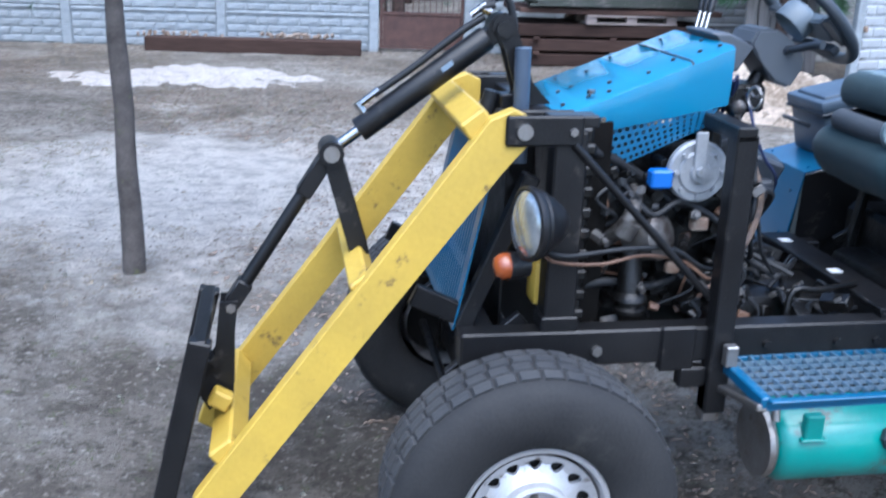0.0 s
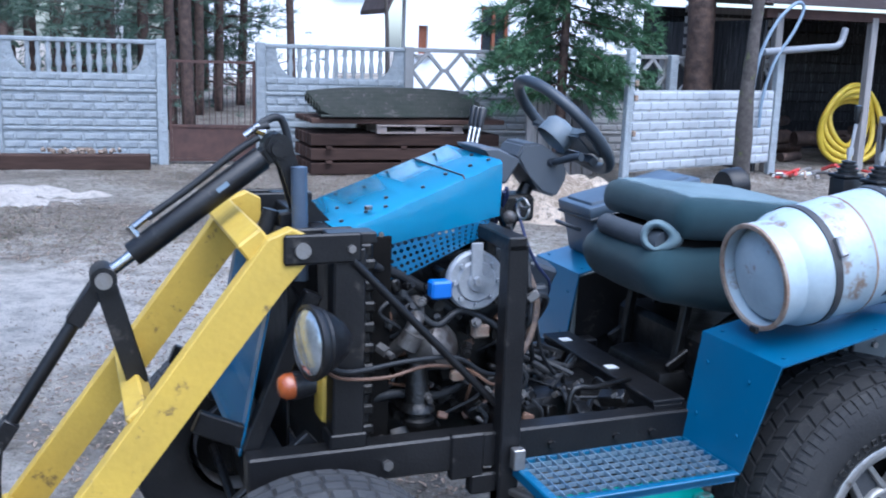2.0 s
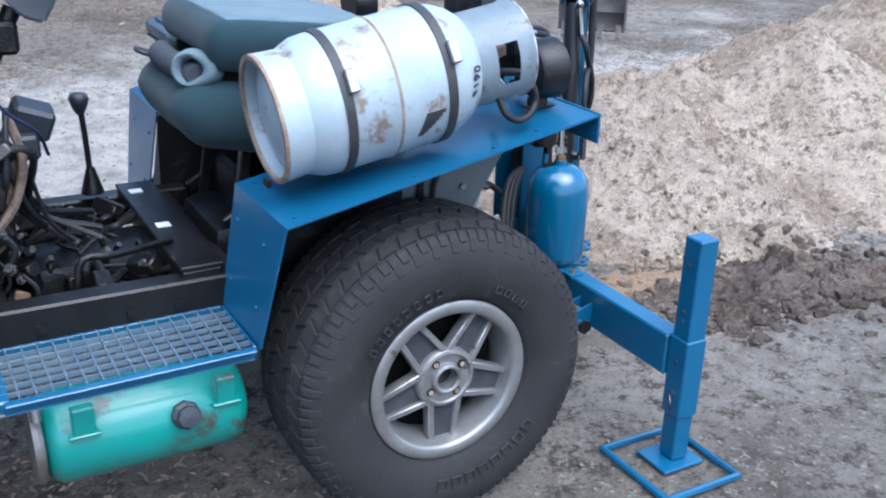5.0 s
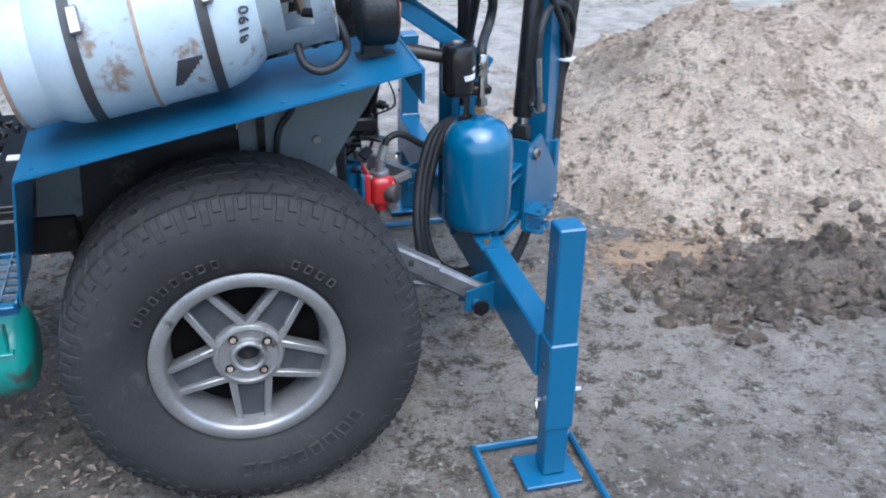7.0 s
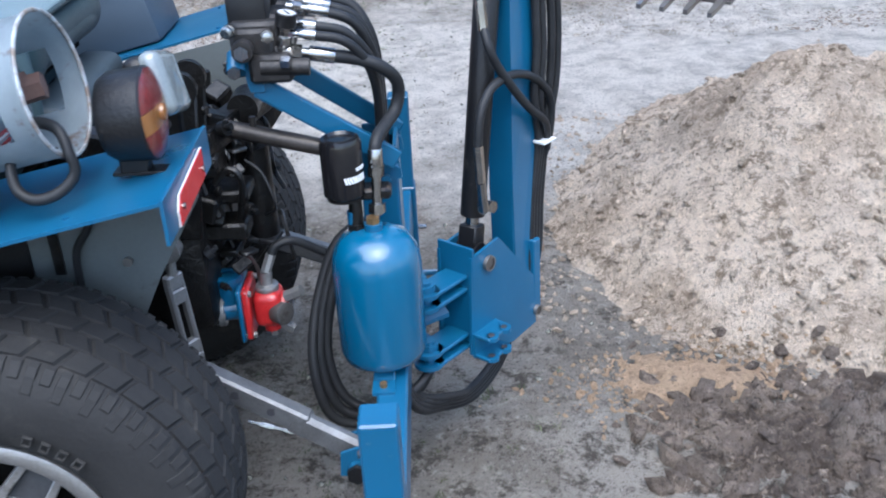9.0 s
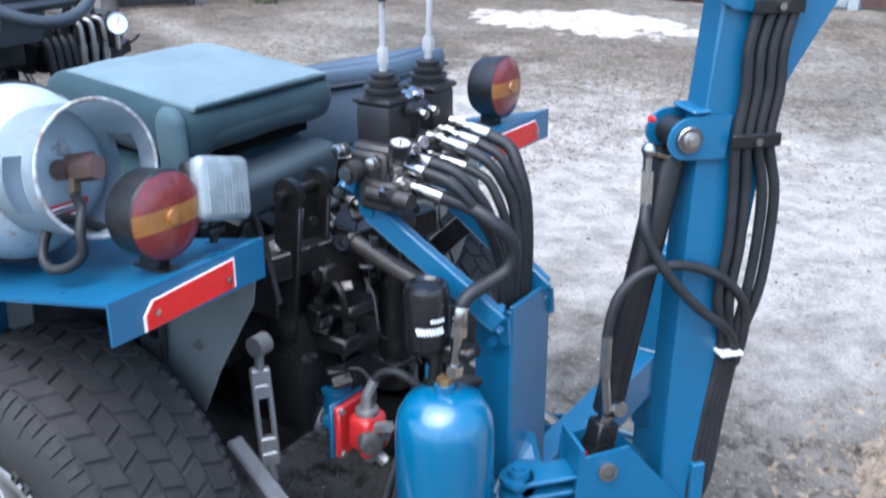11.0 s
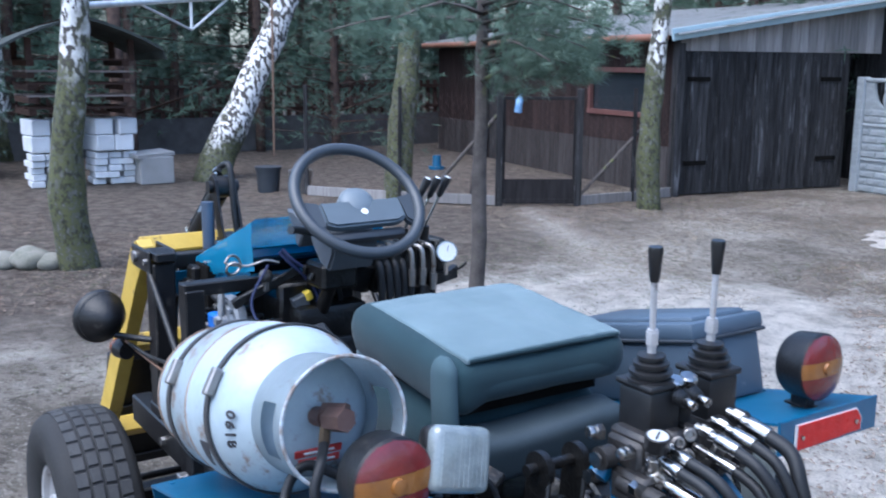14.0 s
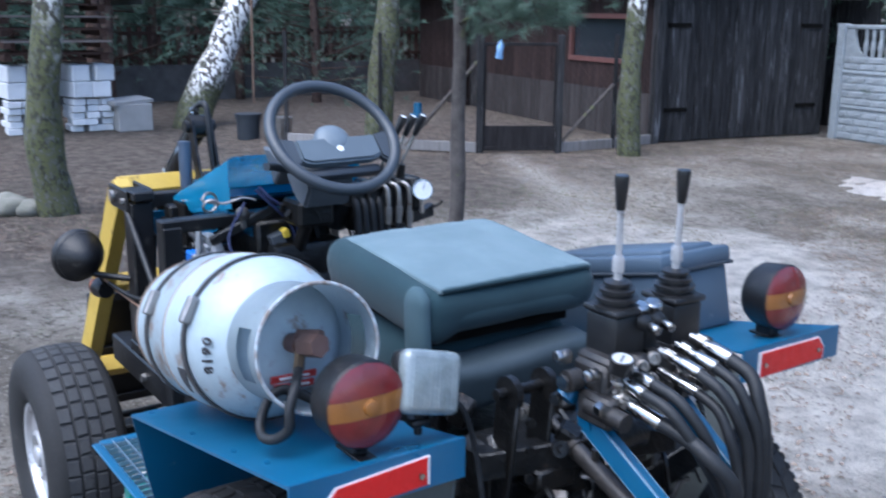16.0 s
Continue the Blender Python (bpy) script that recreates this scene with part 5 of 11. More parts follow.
for e in (-1, 1):
    bm = B(); prism(bm, [ctr + sx * e * x + sy * y + nrm * 0.002 for x, y in ((0.124, -0.002), (0.186, 0.012), (0.188, -0.030), (0.176, -0.072), (0.150, -0.104), (0.124, -0.080))], nrm * -0.026)
    bmesh.ops.bevel(bm, geom=list(bm.edges), offset=0.006, segments=2, affect="EDGES")
    part("spoke", bm, PLASTIC_R, sw, "dark grey padded spoke", smooth=40)
bm = B(); box(bm, ctr - sy * 0.106 - nrm * 0.034, (0.24, 0.03, 0.03), m=M, bev=0.01, seg=2)
part("lower_pad", bm, PLASTIC_D, sw, "dark lower edge of the wheel pad", smooth=40)
bm = B(); lathe(bm, [(-0.03, 0.056), (0.018, 0.056), (0.032, 0.046), (0.040, 0.025), (0.042, 0.0)], ctr - nrm * 0.03 - sy * 0.006, nrm, 32)
part("horn_pad", bm, mat("pale_grey_pad", (0.115, 0.14, 0.16), (0.095, 0.118, 0.137), rough=0.5, scale=10, fine=300), sw, "pale grey round horn pad", smooth=50)
bm = B(); cyl(bm, ctr - sy * 0.048 + nrm * 0.004, ctr - sy * 0.048 + nrm * 0.008, 0.010, n=20)
part("badge", bm, WHITEP, sw, "small white round badge")
# control levers at the right of the column, gauge
lv = part("loader_valve", B(), GREASY, tractor, "oily spool valve with three short levers")
bm = B(); box(bm, (-0.975, 0.985, 1.165), (0.09, 0.27, 0.13), bev=0.01)
for k in range(5): box(bm, (-0.965, 0.875 + 0.055 * k, 1.18), (0.10, 0.042, 0.15), bev=0.008)
for k in range(3): cyl(bm, (-0.945, 0.965 + 0.04 * k, 1.24), (-0.935, 0.968 + 0.04 * k, 1.30), 0.016, 0.012, n=12)
part("valve_body", bm, GREASY, lv, smooth=40)
bm = B(); prism(bm, [(-0.93, 1.05, 1.105), (-0.93, 1.15, 1.125), (-0.93, 1.15, 1.165), (-0.93, 1.12, 1.150), (-0.93, 1.05, 1.150)], (0.03, 0, 0))
tube(bm, [(-0.90, 1.14, 1.15), (-0.88, 1.155, 1.165), (-0.87, 1.165, 1.18)], 0.004, n=6)
part("valve_bracket", bm, BLACK, lv)
for k in range(3):
    y = 0.965 + 0.040 * k; yt = 1.020 + 0.037 * k
    foot, head = Vector((-0.935, yt - 0.055, 1.29)), Vector((-0.880, yt, 1.460))
    d_ = (head - foot).normalized()
    bm = B(); cyl(bm, foot, head - d_ * 0.05, 0.0048, n=8)
    part("lever_rod", bm, CHROME, lv)
    bm = B(); lathe(bm, [(-0.068, 0.0), (-0.068, 0.008), (-0.06, 0.010), (-0.008, 0.0145), (0, 0.013), (0.001, 0)], head, d_, 16)
    part("lever_knob", bm, BOOT, lv, "black lever grip", smooth=40)
    bm = B(); cyl(bm, head, head + d_ * 0.002, 0.009, n=12); part("grip_cap", bm, WHITEP, lv, "pale cap on the grip")
    low = 1.165 - 0.02 * (k == 2)
    bm = B(); tube(bm, [(-0.935, y - 0.014, 1.235), (-0.91, y - 0.008, 1.243), (-0.892, y, 1.232), (-0.887, y + 0.002, 1.20), (-0.888, y + 0.003, low)], 0.0085, n=10)
    cyl(bm, (-0.888, y + 0.003, low + 0.008), (-0.889, y + 0.003, low - 0.02), 0.0125, n=6); cyl(bm, (-0.889, y + 0.003, low - 0.018), (-0.89, y + 0.003, low - 0.045), 0.0105, n=12)
    part("pipe_elbow", bm, STEEL, lv, "plated pipe elbow", smooth=40)
    bm = B(); tube(bm, [(-0.89, y + 0.003, low - 0.04), (-0.895, y + 0.003, 1.06), (-0.905, y, 0.98), (-0.93, y - 0.02, 0.88), (-0.97, y - 0.06, 0.78)], 0.0095, n=10); part("hose", bm, HOSE, lv, smooth=60)
for k in range(4):
    y = 0.865 + 0.028 * k
    bm = B(); tube(bm, [(-0.925, y, 1.20), (-0.908, y, 1.17), (-0.905, y + 0.003, 1.08), (-0.915, y, 0.98), (-0.95, y - 0.03, 0.86)], 0.0125, n=10); part("hose", bm, HOSE, lv, smooth=60)
gq, gn = Vector((-0.872, 1.088, 1.222)), Vector((0.90, -0.38, 0.20)).normalized()
bm = B(); lathe(bm, [(0.004, 0.0305), (0.004, 0.034), (-0.018, 0.035), (-0.026, 0.02), (-0.026, 0)], gq, gn, 28); cyl(bm, gq - gn * 0.02 - Vector((0, 0, 0.03)), gq - gn * 0.024 - Vector((0, 0, 0.075)), 0.009, n=6)
part("gauge_case", bm, CHROME, lv, smooth=40)
bm = B(); lathe(bm, [(0.002, 0.0), (0.002, 0.031)], gq, gn, 28)
part("gauge_face", bm, WHITEP, lv, "white pressure gauge face")
bm = B(); beam(bm, gq + gn * 0.0035, gq + gn * 0.0035 + Vector((0.002, 0.006, 0.02)), 0.0022, 0.001, up=gn, bev=0); part("gauge_needle", bm, INKBLK, lv)
# small parts between the engine and the dash
bm = B(); ca = Vector((-1.0, 0.42, 1.205)); tube(bm, [ca + Vector((0.012 * math.cos(a * 0.5), 0.024 * math.cos(a), 0.024 * math.sin(a) + 0.003 * a)) for a in np.linspace(0.5, 9.5, 26)] + [(-0.99, 0.46, 1.22), (-0.98, 0.51, 1.235), (-0.97, 0.55, 1.225)], 0.004, n=6, steps=2)
part("coiled_pipe", bm, STEEL, eng, "thin coiled grey pipe", smooth=60)
bm = B(); bmesh.ops.create_uvsphere(bm, u_segments=16, v_segments=10, radius=0.021, matrix=Matrix.Translation((-1.0, 0.519, 1.182))); cyl(bm, (-1.0, 0.519, 1.165), (-1.0, 0.519, 1.135), 0.011, n=6)
part("float_chamber", bm, ENGINE_G, eng, "dull alloy ball-shaped fitting", smooth=60)
bm = B(); box(bm, (-0.995, 0.628, 1.09), (0.03, 0.05, 0.04), rot=(20, 0, 0), bev=0.004); part("cable_connector", bm, PLASTIC_S, eng, "grey cable connector")
bm = B(); box(bm, (-0.99, 0.652, 1.108), (0.028, 0.024, 0.03), rot=(20, 0, 0), bev=0.004); part("connector_plug", bm, YHOSE, eng, "yellow connector plug")
for k, pts in enumerate((((-0.99, 0.57, 1.26), (-0.975, 0.60, 1.225), (-0.97, 0.65, 1.185), (-0.97, 0.685, 1.13), (-0.98, 0.69, 1.05), (-1.0, 0.66, 0.96)), ((-1.0, 0.565, 1.25), (-0.985, 0.60, 1.21), (-0.98, 0.645, 1.165), (-0.98, 0.68, 1.11), (-0.99, 0.685, 1.04)))):
    bm = B(); tube(bm, pts, 0.006, n=6); part("blue_cable", bm, WIRE_BL, eng, smooth=60)
bm = B(); beam(bm, (-1.02, 0.42, 1.10), (-0.99, 0.62, 1.19), 0.02, 0.03); beam(bm, (-0.985, 0.66, 1.19), (-0.985, 0.86, 1.20), 0.018, 0.022); beam(bm, (-0.99, 0.74, 1.18), (-1.0, 0.80, 0.95), 0.02, 0.02); cyl(bm, (-0.99, 0.82, 1.12), (-0.96, 0.84, 1.20), 0.045, n=20)
beam(bm, (-1.0, 0.72, 1.15), (-1.0, 0.68, 0.98), 0.016, 0.016); box(bm, (-1.03, 0.70, 1.06), (0.04, 0.26, 0.17), bev=0.01)
part("dash_framework", bm, GREASY, eng, smooth=40)

# pedals, gearbox, battery-side clutter
gb = part("gearbox", B(), GREASY, tractor, "oily gearbox and rear axle")
bm = B()
box(bm, (-0.74, MID, 0.52), (0.42, 0.26, 0.16), bev=0.04, seg=2)
box(bm, (-0.16, MID, 0.50), (0.56, 0.36, 0.32), bev=0.05, seg=2)
cyl(bm, (0, 0.26, 0.37), (0, mir(0.26), 0.37), 0.08); cyl(bm, (0, 0.42, 0.37), (0, mir(0.42), 0.37), 0.14, n=28)
box(bm, (0.22, MID, 0.62), (0.22, 0.42, 0.30), bev=0.03, seg=2)
for k in range(50):
    x, y, z = rnd.uniform(-0.97, -0.6), rnd.uniform(0.42, 1.0), rnd.uniform(0.50, 0.625)
    s = rnd.uniform(0.015, 0.05)
    box(bm, (x, y, z), (s, s * rnd.uniform(0.5, 3), s * rnd.uniform(0.5, 1.3)), rot=(rnd.uniform(-30, 30), rnd.uniform(-30, 30), rnd.uniform(0, 90)), bev=0.004)
part("gearbox_casing", bm, GREASY, gb, smooth=40)
bm = B()
box(bm, (-0.53, 0.71, 0.638), (0.11, 0.74, 0.014), bev=0.003)
box(bm, (-0.53, 0.71, 0.600), (0.10, 0.74, 0.062), bev=0.003)
part("cross_plate", bm, BLACK, tractor, "black cross plate over the frame")
bm = B()
for y in (0.66, 0.98): box(bm, (-0.545, y, 0.647), (0.038, 0.034, 0.003))
part("pale_labels", bm, WHITEP, tractor, "pale paper stickers")
bm = B(); tube(bm, [(-0.56, 0.52, 0.655), (-0.72, 0.45, 0.665), (-0.80, 0.44, 0.67), (-0.82, 0.43, 0.60), (-0.82, 0.42, 0.53)], 0.010, n=8, steps=3)
part("bent_pedal_rod", bm, GREASY, tractor, smooth=50)
bm = B(); tube(bm, [(-0.66, 1.04, 0.64), (-0.665, 1.04, 0.80), (-0.67, 1.045, 0.90)], 0.009, n=8); cyl(bm, (-0.66, 1.04, 0.64), (-0.66, 1.04, 0.72), 0.035, 0.012)
part("gear_stick", bm, GREASY, tractor, smooth=50)
bm = B(); lathe(bm, [(-0.03, 0.012), (-0.01, 0.022), (0.015, 0.03), (0.03, 0.022), (0.035, 0)], (-0.672, 1.046, 0.915), (0, 0, 1), 20)
part("gear_knob", bm, PLASTIC_D, tractor, "black gear knob", smooth=50)
bm = B()
for k in range(16):
    x0, y0 = rnd.uniform(-0.95, -0.6), rnd.uniform(0.45, 0.95)
    pts = [(x0, y0, 0.57 + 0.07 * rnd.random())]
    for j in range(3): pts.append((pts[-1][0] + rnd.uniform(-0.02, 0.12), pts[-1][1] + rnd.uniform(-0.1, 0.1), 0.55 + 0.09 * rnd.random()))
    tube(bm, pts, rnd.uniform(0.005, 0.013), n=6)
part("cables_and_rods", bm, HOSE, gb, smooth=60)
bm = B()
for k in range(14):
    x, y, z = rnd.uniform(-0.95, -0.6), rnd.uniform(0.43, 0.95), rnd.uniform(0.60, 0.64)
    cyl(bm, (x, y, z), (x + 0.01, y - 0.01, z + 0.012), rnd.uniform(0.005, 0.012), n=6)
part("bright_nuts", bm, STEEL, gb)

# fenders: a sloping top, a front drop and a rear flange
def fender(s):
    Y = (lambda y: y) if s < 0 else mir
    f = part("rear_fender", B(), BLUE, tractor, "blue folded sheet-steel rear fender with flat top")
    bm = B()
    a, b = (-0.435, 0.853), (0.415, 1.030 if s < 0 else 1.048)
    yo, yi = -0.018, 0.335
    prism(bm, [(a[0], Y(yo), a[1]), (b[0], Y(yo), b[1]), (b[0], Y(yi), b[1]), (a[0], Y(yi), a[1])], (0, 0, -0.006))
    part("top_plate", bm, BLUE, f)
    bm = B()
    prism(bm, [(a[0] - 0.001, Y(yo), a[1] - 0.001), (a[0] - 0.001, Y(yi), a[1] - 0.001), (-0.488, Y(0.33), 0.53), (-0.484, Y(0.05), 0.53)], (0.005, 0, 0))
    part("front_plate", bm, BLUE, f)
    bm = B()
    prism(bm, [(b[0] + 0.006, Y(yo), b[1] + 0.003), (b[0] + 0.006, Y(yi), b[1] + 0.003), (b[0] + 0.006, Y(yi), b[1] - 0.075), (b[0] + 0.006, Y(yo), b[1] - 0.075)], (-0.006, 0, 0))
    part("rear_flange", bm, BLUE, f)
    th = (0, 0.004 if s < 0 else -0.004, 0); edge = 0.0 if s < 0 else 0.03
    bm = B(); prism(bm, [(-0.465, Y(0.328), 0.58), (-0.430, Y(0.328), 0.845), (-0.335, Y(0.328), 0.865), (-0.355, Y(0.328), 0.61)], th)
    part("inner_panel", bm, LINER, f, "grey inner wheel-arch panel")
    bm = B(); tube(bm, [(0.20, Y(0.320), 0.93), (0.165, Y(0.318), 0.845), (0.130, Y(0.318), 0.79), (0.122, Y(0.32), 0.70)], 0.008, n=8); part("arch_hose", bm, HOSE, f, smooth=60)
    bm = B(); cyl(bm, (0.225, Y(0.329), 0.76), (0.225, Y(0.320), 0.76), 0.010, n=12); part("arch_bolt", bm, STEEL, f)
    bm = B(); prism(bm, [(0.078, Y(0.328), 0.90), (0.098, Y(0.328), 0.90), (0.098, Y(0.328), 0.74), (0.078, Y(0.328), 0.74)], (0, -0.006 if s < 0 else 0.006, 0)); part("arch_strip", bm, GREASY, f)
    # middle panel in black paints the deep shade between tyre and fender
    bm = B(); prism(bm, [(-0.44, Y(0.332), 0.56), (a[0], Y(0.332), 0.84), (0.03, Y(0.332), 0.937), (0.03, Y(0.332), 0.64), (-0.2, Y(0.332), 0.66)], th)
    part("inner_panel", bm, BLACK, f, "inner wheel-arch panel, blackened as the deep shade under the fender")
    bm = B(); prism(bm, [(0.034, Y(0.330), 0.938), (0.408, Y(0.330), 1.014), (0.386 + edge, Y(0.330), 0.889), (0.281 + 2.5 * edge, Y(0.330), 0.718), (0.22 + 2.5 * edge, Y(0.330), 0.60), (0.034, Y(0.330), 0.62)], th)
    part("inner_panel", bm, LINER, f, "grey inner wheel-arch panel")
    bm = B()
    for x, y, z in ((-0.40, 0.02, 0), (-0.40, 0.29, 0), (-0.2, 0.31, 0), (0.05, 0.31, 0), (0.25, 0.02, 0), (0.3, 0.31, 0), (0.33, 0.15, 0), (-0.1, 0.01, 0), (0.12, 0.01, 0)):
        zz = a[1] + (x - a[0]) * (b[1] - a[1]) / (b[0] - a[0])
        cyl(bm, (x, Y(y), zz), (x, Y(y), zz + 0.004), 0.006, n=8)
    for y in (0.09, 0.28):
        for k in (0.25, 0.75):
            x, z = -0.437 - 0.05 * k, 0.853 - 0.31 * k
            cyl(bm, (x, Y(y), z), (x - 0.005, Y(y), z), 0.006, n=8)
    part("rivets", bm, BLUE, f)
    # red reflector with a white edge
    ya, yb = (0.045, 0.255) if s < 0 else (0.045, 0.285)
    x = b[0] + 0.0075
    pts = [(x, Y(ya + 0.02), 1.008), (x, Y(yb), 1.020), (x, Y(yb), 0.965), (x, Y(ya), 0.958), (x, Y(ya), 0.985)] if s < 0 else [(x, Y(ya + 0.02), 1.037), (x, Y(yb), 1.037), (x, Y(yb), 0.976), (x, Y(ya), 0.982), (x, Y(ya), 1.012)]
    bm = B(); prism(bm, pts, (0.003, 0, 0))
    refl = part("reflector_backing", bm, WHITEP, f, "white reflector edge")
    cxy = sum((Vector(p) for p in pts), Vector()) / 5
    bm = B(); prism(bm, [cxy + (Vector(p) - cxy) * 0.95 + Vector((0.0032, 0, 0)) for p in pts], (0.002, 0, 0))
    part("reflector", bm, REFLECT, f, "bright red reflector")
    bm = B()
    for y in (ya + 0.025, yb - 0.02): cyl(bm, (x + 0.004, Y(y), 0.986 if s < 0 else 1.006), (x + 0.009, Y(y), 0.986 if s < 0 else 1.006), 0.006, n=10)
    part("reflector_screws", bm, CHROME, f)
    # round tail lamp
    yl = 0.150 if s < 0 else 0.150
    tl = part("tail_lamp", B(), BLACK, tractor, "round red and amber tail lamp in a black housing")
    c0 = Vector((0.350, Y(yl), 1.122 if s < 0 else 1.135)); dirx = Vector((1.0, 0.02, 0.05))
    bm = B(); lathe(bm, [(-0.045, 0.0), (-0.045, 0.066), (-0.03, 0.076), (0.03, 0.080), (0.035, 0.076)], c0, dirx, 40)
    box(bm, c0 + Vector((-0.012, 0, -0.088)), (0.05, 0.03, 0.03), bev=0.004); box(bm, c0 + Vector((0.0, 0, -0.100)), (0.10, 0.035, 0.006), bev=0.001)
    part("lamp_housing", bm, BLACK, tl, smooth=40)
    def band(z0, z1, k0=0.0):
        bm = B(); q = dirx.to_track_quat("Z", "Y").to_matrix()
        up = Vector((0, 0, 1)); up = (up - dirx * up.dot(dirx) / dirx.length_squared).normalized(); sd = dirx.normalized().cross(up)
        r = 0.0775; n = 20; rows = []
        for j in range(9):
            zz = z0 + (z1 - z0) * j / 8; w = math.sqrt(max(0, r * r - zz * zz)); row = []
            for i in range(n + 1):
                u = w * (2 * i / n - 1); rr = math.hypot(u, zz) / r
                row.append(bm.verts.new(c0 + dirx.normalized() * (0.034 + 0.014 * (1 - rr ** 3)) + sd * u + up * zz))
            rows.append(row)
        for p, c in zip(rows, rows[1:]):
            for i in range(n):
                try: bm.faces.new((p[i], p[i + 1], c[i + 1], c[i]))
                except ValueError: pass
        bmesh.ops.remove_doubles(bm, verts=bm.verts, dist=1e-5)
        return bm
    part("red_lens_top", band(0.0185, 0.0775), RED_LENS, tl, "red lens", smooth=60)
    part("amber_lens", band(-0.018, 0.018), AMBER_LENS, tl, "amber lens band", smooth=60)
    part("red_lens_bottom", band(-0.0775, -0.0185), RED_LENS, tl, "red lens", smooth=60)
    bm = B(); lathe(bm, [(0.042, 0.016), (0.054, 0.014), (0.057, 0.0)], c0, dirx, 20)
    part("lens_boss", bm, AMBER_LENS, tl, smooth=50)
    return f
fender(-1); fender(1)
# work lamp beside the left tail lamp
wl = part("work_lamp", B(), CLEAR, tractor, "rectangular clear work lamp")
LAMPR = Euler((radians(-15), radians(-14), radians(4))).to_matrix()
bm = B(); box(bm, (0.374, 0.286, 1.134), (0.04, 0.128, 0.118), m=LAMPR, bev=0.018, seg=4)
part("lamp_glass", bm, CLEAR, wl, "frosted clear lamp glass", smooth=50)
for k in range(11):
    bm = B(); c = Vector((0.374, 0.286, 1.134)) + LAMPR @ Vector((0.0194, -0.048 + 0.0096 * k, 0)); e = LAMPR @ Vector((0, 0, 0.046))
    cyl(bm, c - e, c + e, 0.0011, n=6); part("lens_rib", bm, CLEAR, wl, smooth=60)
bm = B(); box(bm, (0.346, 0.286, 1.130), (0.05, 0.122, 0.108), m=LAMPR, bev=0.020, seg=3)
part("lamp_case", bm, BLACK, wl, smooth=50)
bm = B(); cyl(bm, (0.355, 0.275, 1.03), (0.355, 0.275, 1.085), 0.008); box(bm, (0.355, 0.275, 1.055), (0.03, 0.04, 0.015), bev=0.003)
part("lamp_foot", bm, BLACK, wl, smooth=50)
bm = B(); tube(bm, [(0.36, 0.31, 1.10), (0.37, 0.36, 1.07), (0.36, 0.40, 0.98), (0.38, 0.41, 0.86)], 0.006, n=6)
part("lamp_cable", bm, HOSE, wl)

# step with grating
step = part("foot_step", B(), BLUE, tractor, "blue step with a worn steel grating")
bm = B()
x0, x1, y0, y1, z = -1.05, -0.492, 0.06, 0.315, 0.522
beam(bm, (x0, y0, z - 0.012), (x1, y0, z - 0.004), 0.004, 0.034); beam(bm, (x0, y1, z - 0.012), (x1, y1, z - 0.004), 0.004, 0.034)
beam(bm, (x0, y0, z - 0.012), (x0, y1, z - 0.012), 0.03, 0.034); beam(bm, (x1, y0, z - 0.004), (x1, y1, z - 0.004), 0.004, 0.034)
beam(bm, (x0, y0 - 0.012, z + 0.002), (x1, y0 - 0.012, z + 0.010), 0.024, 0.005)
part("step_frame", bm, BLUE, step)
bm = B(); n = 16
for i in range(1, n): beam(bm, (x0 + (x1 - x0) * i / n, y0, z + 0.008 * i / n), (x0 + (x1 - x0) * i / n, y1, z + 0.008 * i / n), 0.003, 0.012, bev=0)
for j in range(1, 7): beam(bm, (x0, y0 + (y1 - y0) * j / 7, z - 0.001), (x1, y0 + (y1 - y0) * j / 7, z + 0.007), 0.003, 0.012, bev=0)
part("grating", bm, GAL, step, "worn bluish steel grating")
bm = B(); box(bm, (-1.062, 0.262, 0.555), (0.035, 0.03, 0.06), bev=0.003); beam(bm, (-1.06, 0.06, 0.50), (-1.06, 0.32, 0.44), 0.03, 0.02); box(bm, (-1.08, 0.32, 0.40), (0.05, 0.05, 0.12), bev=0.004)
part("step_bracket", bm, STEEL, step)
# turquoise air tank
tank = part("air_tank", B(), TEAL, tractor, "scuffed turquoise air tank slung under the step")
bm = B()
lathe(bm, [(-0.245, 0.0), (-0.243, 0.06), (-0.23, 0.095), (-0.205, 0.113), (0.205, 0.113), (0.23, 0.095), (0.243, 0.06), (0.245, 0.0)], (-0.735, 0.20, 0.335), (1, 0, 0), 40)
part("tank_shell", bm, TEAL, tank, smooth=50)
bm = B(); lathe(bm, [(-0.262, 0.0), (-0.262, 0.10), (-0.25, 0.105), (-0.24, 0.10)], (-0.735, 0.20, 0.335), (1, 0, 0), 40); cyl(bm, (-0.985, 0.12, 0.43), (-0.985, 0.13, 0.47), 0.012)
part("tank_end_cap", bm, STEEL, tank, "bare steel tank end", smooth=40)
bm = B()
for x in (-0.89, -0.56): box(bm, (x, 0.10, 0.42), (0.05, 0.03, 0.07), bev=0.004); box(bm, (x, 0.10, 0.385), (0.07, 0.04, 0.008), bev=0.002)
part("tank_lugs", bm, TEAL, tank)
bm = B(); lathe(bm, [(0, 0.035), (0.02, 0.035), (0.025, 0.026), (0.045, 0.026), (0.048, 0.0)], (-0.66, 0.095, 0.375), (0, -1, 0.35), 8)
part("drain_plug", bm, PLASTIC_D, tank, "black hexagonal plug")

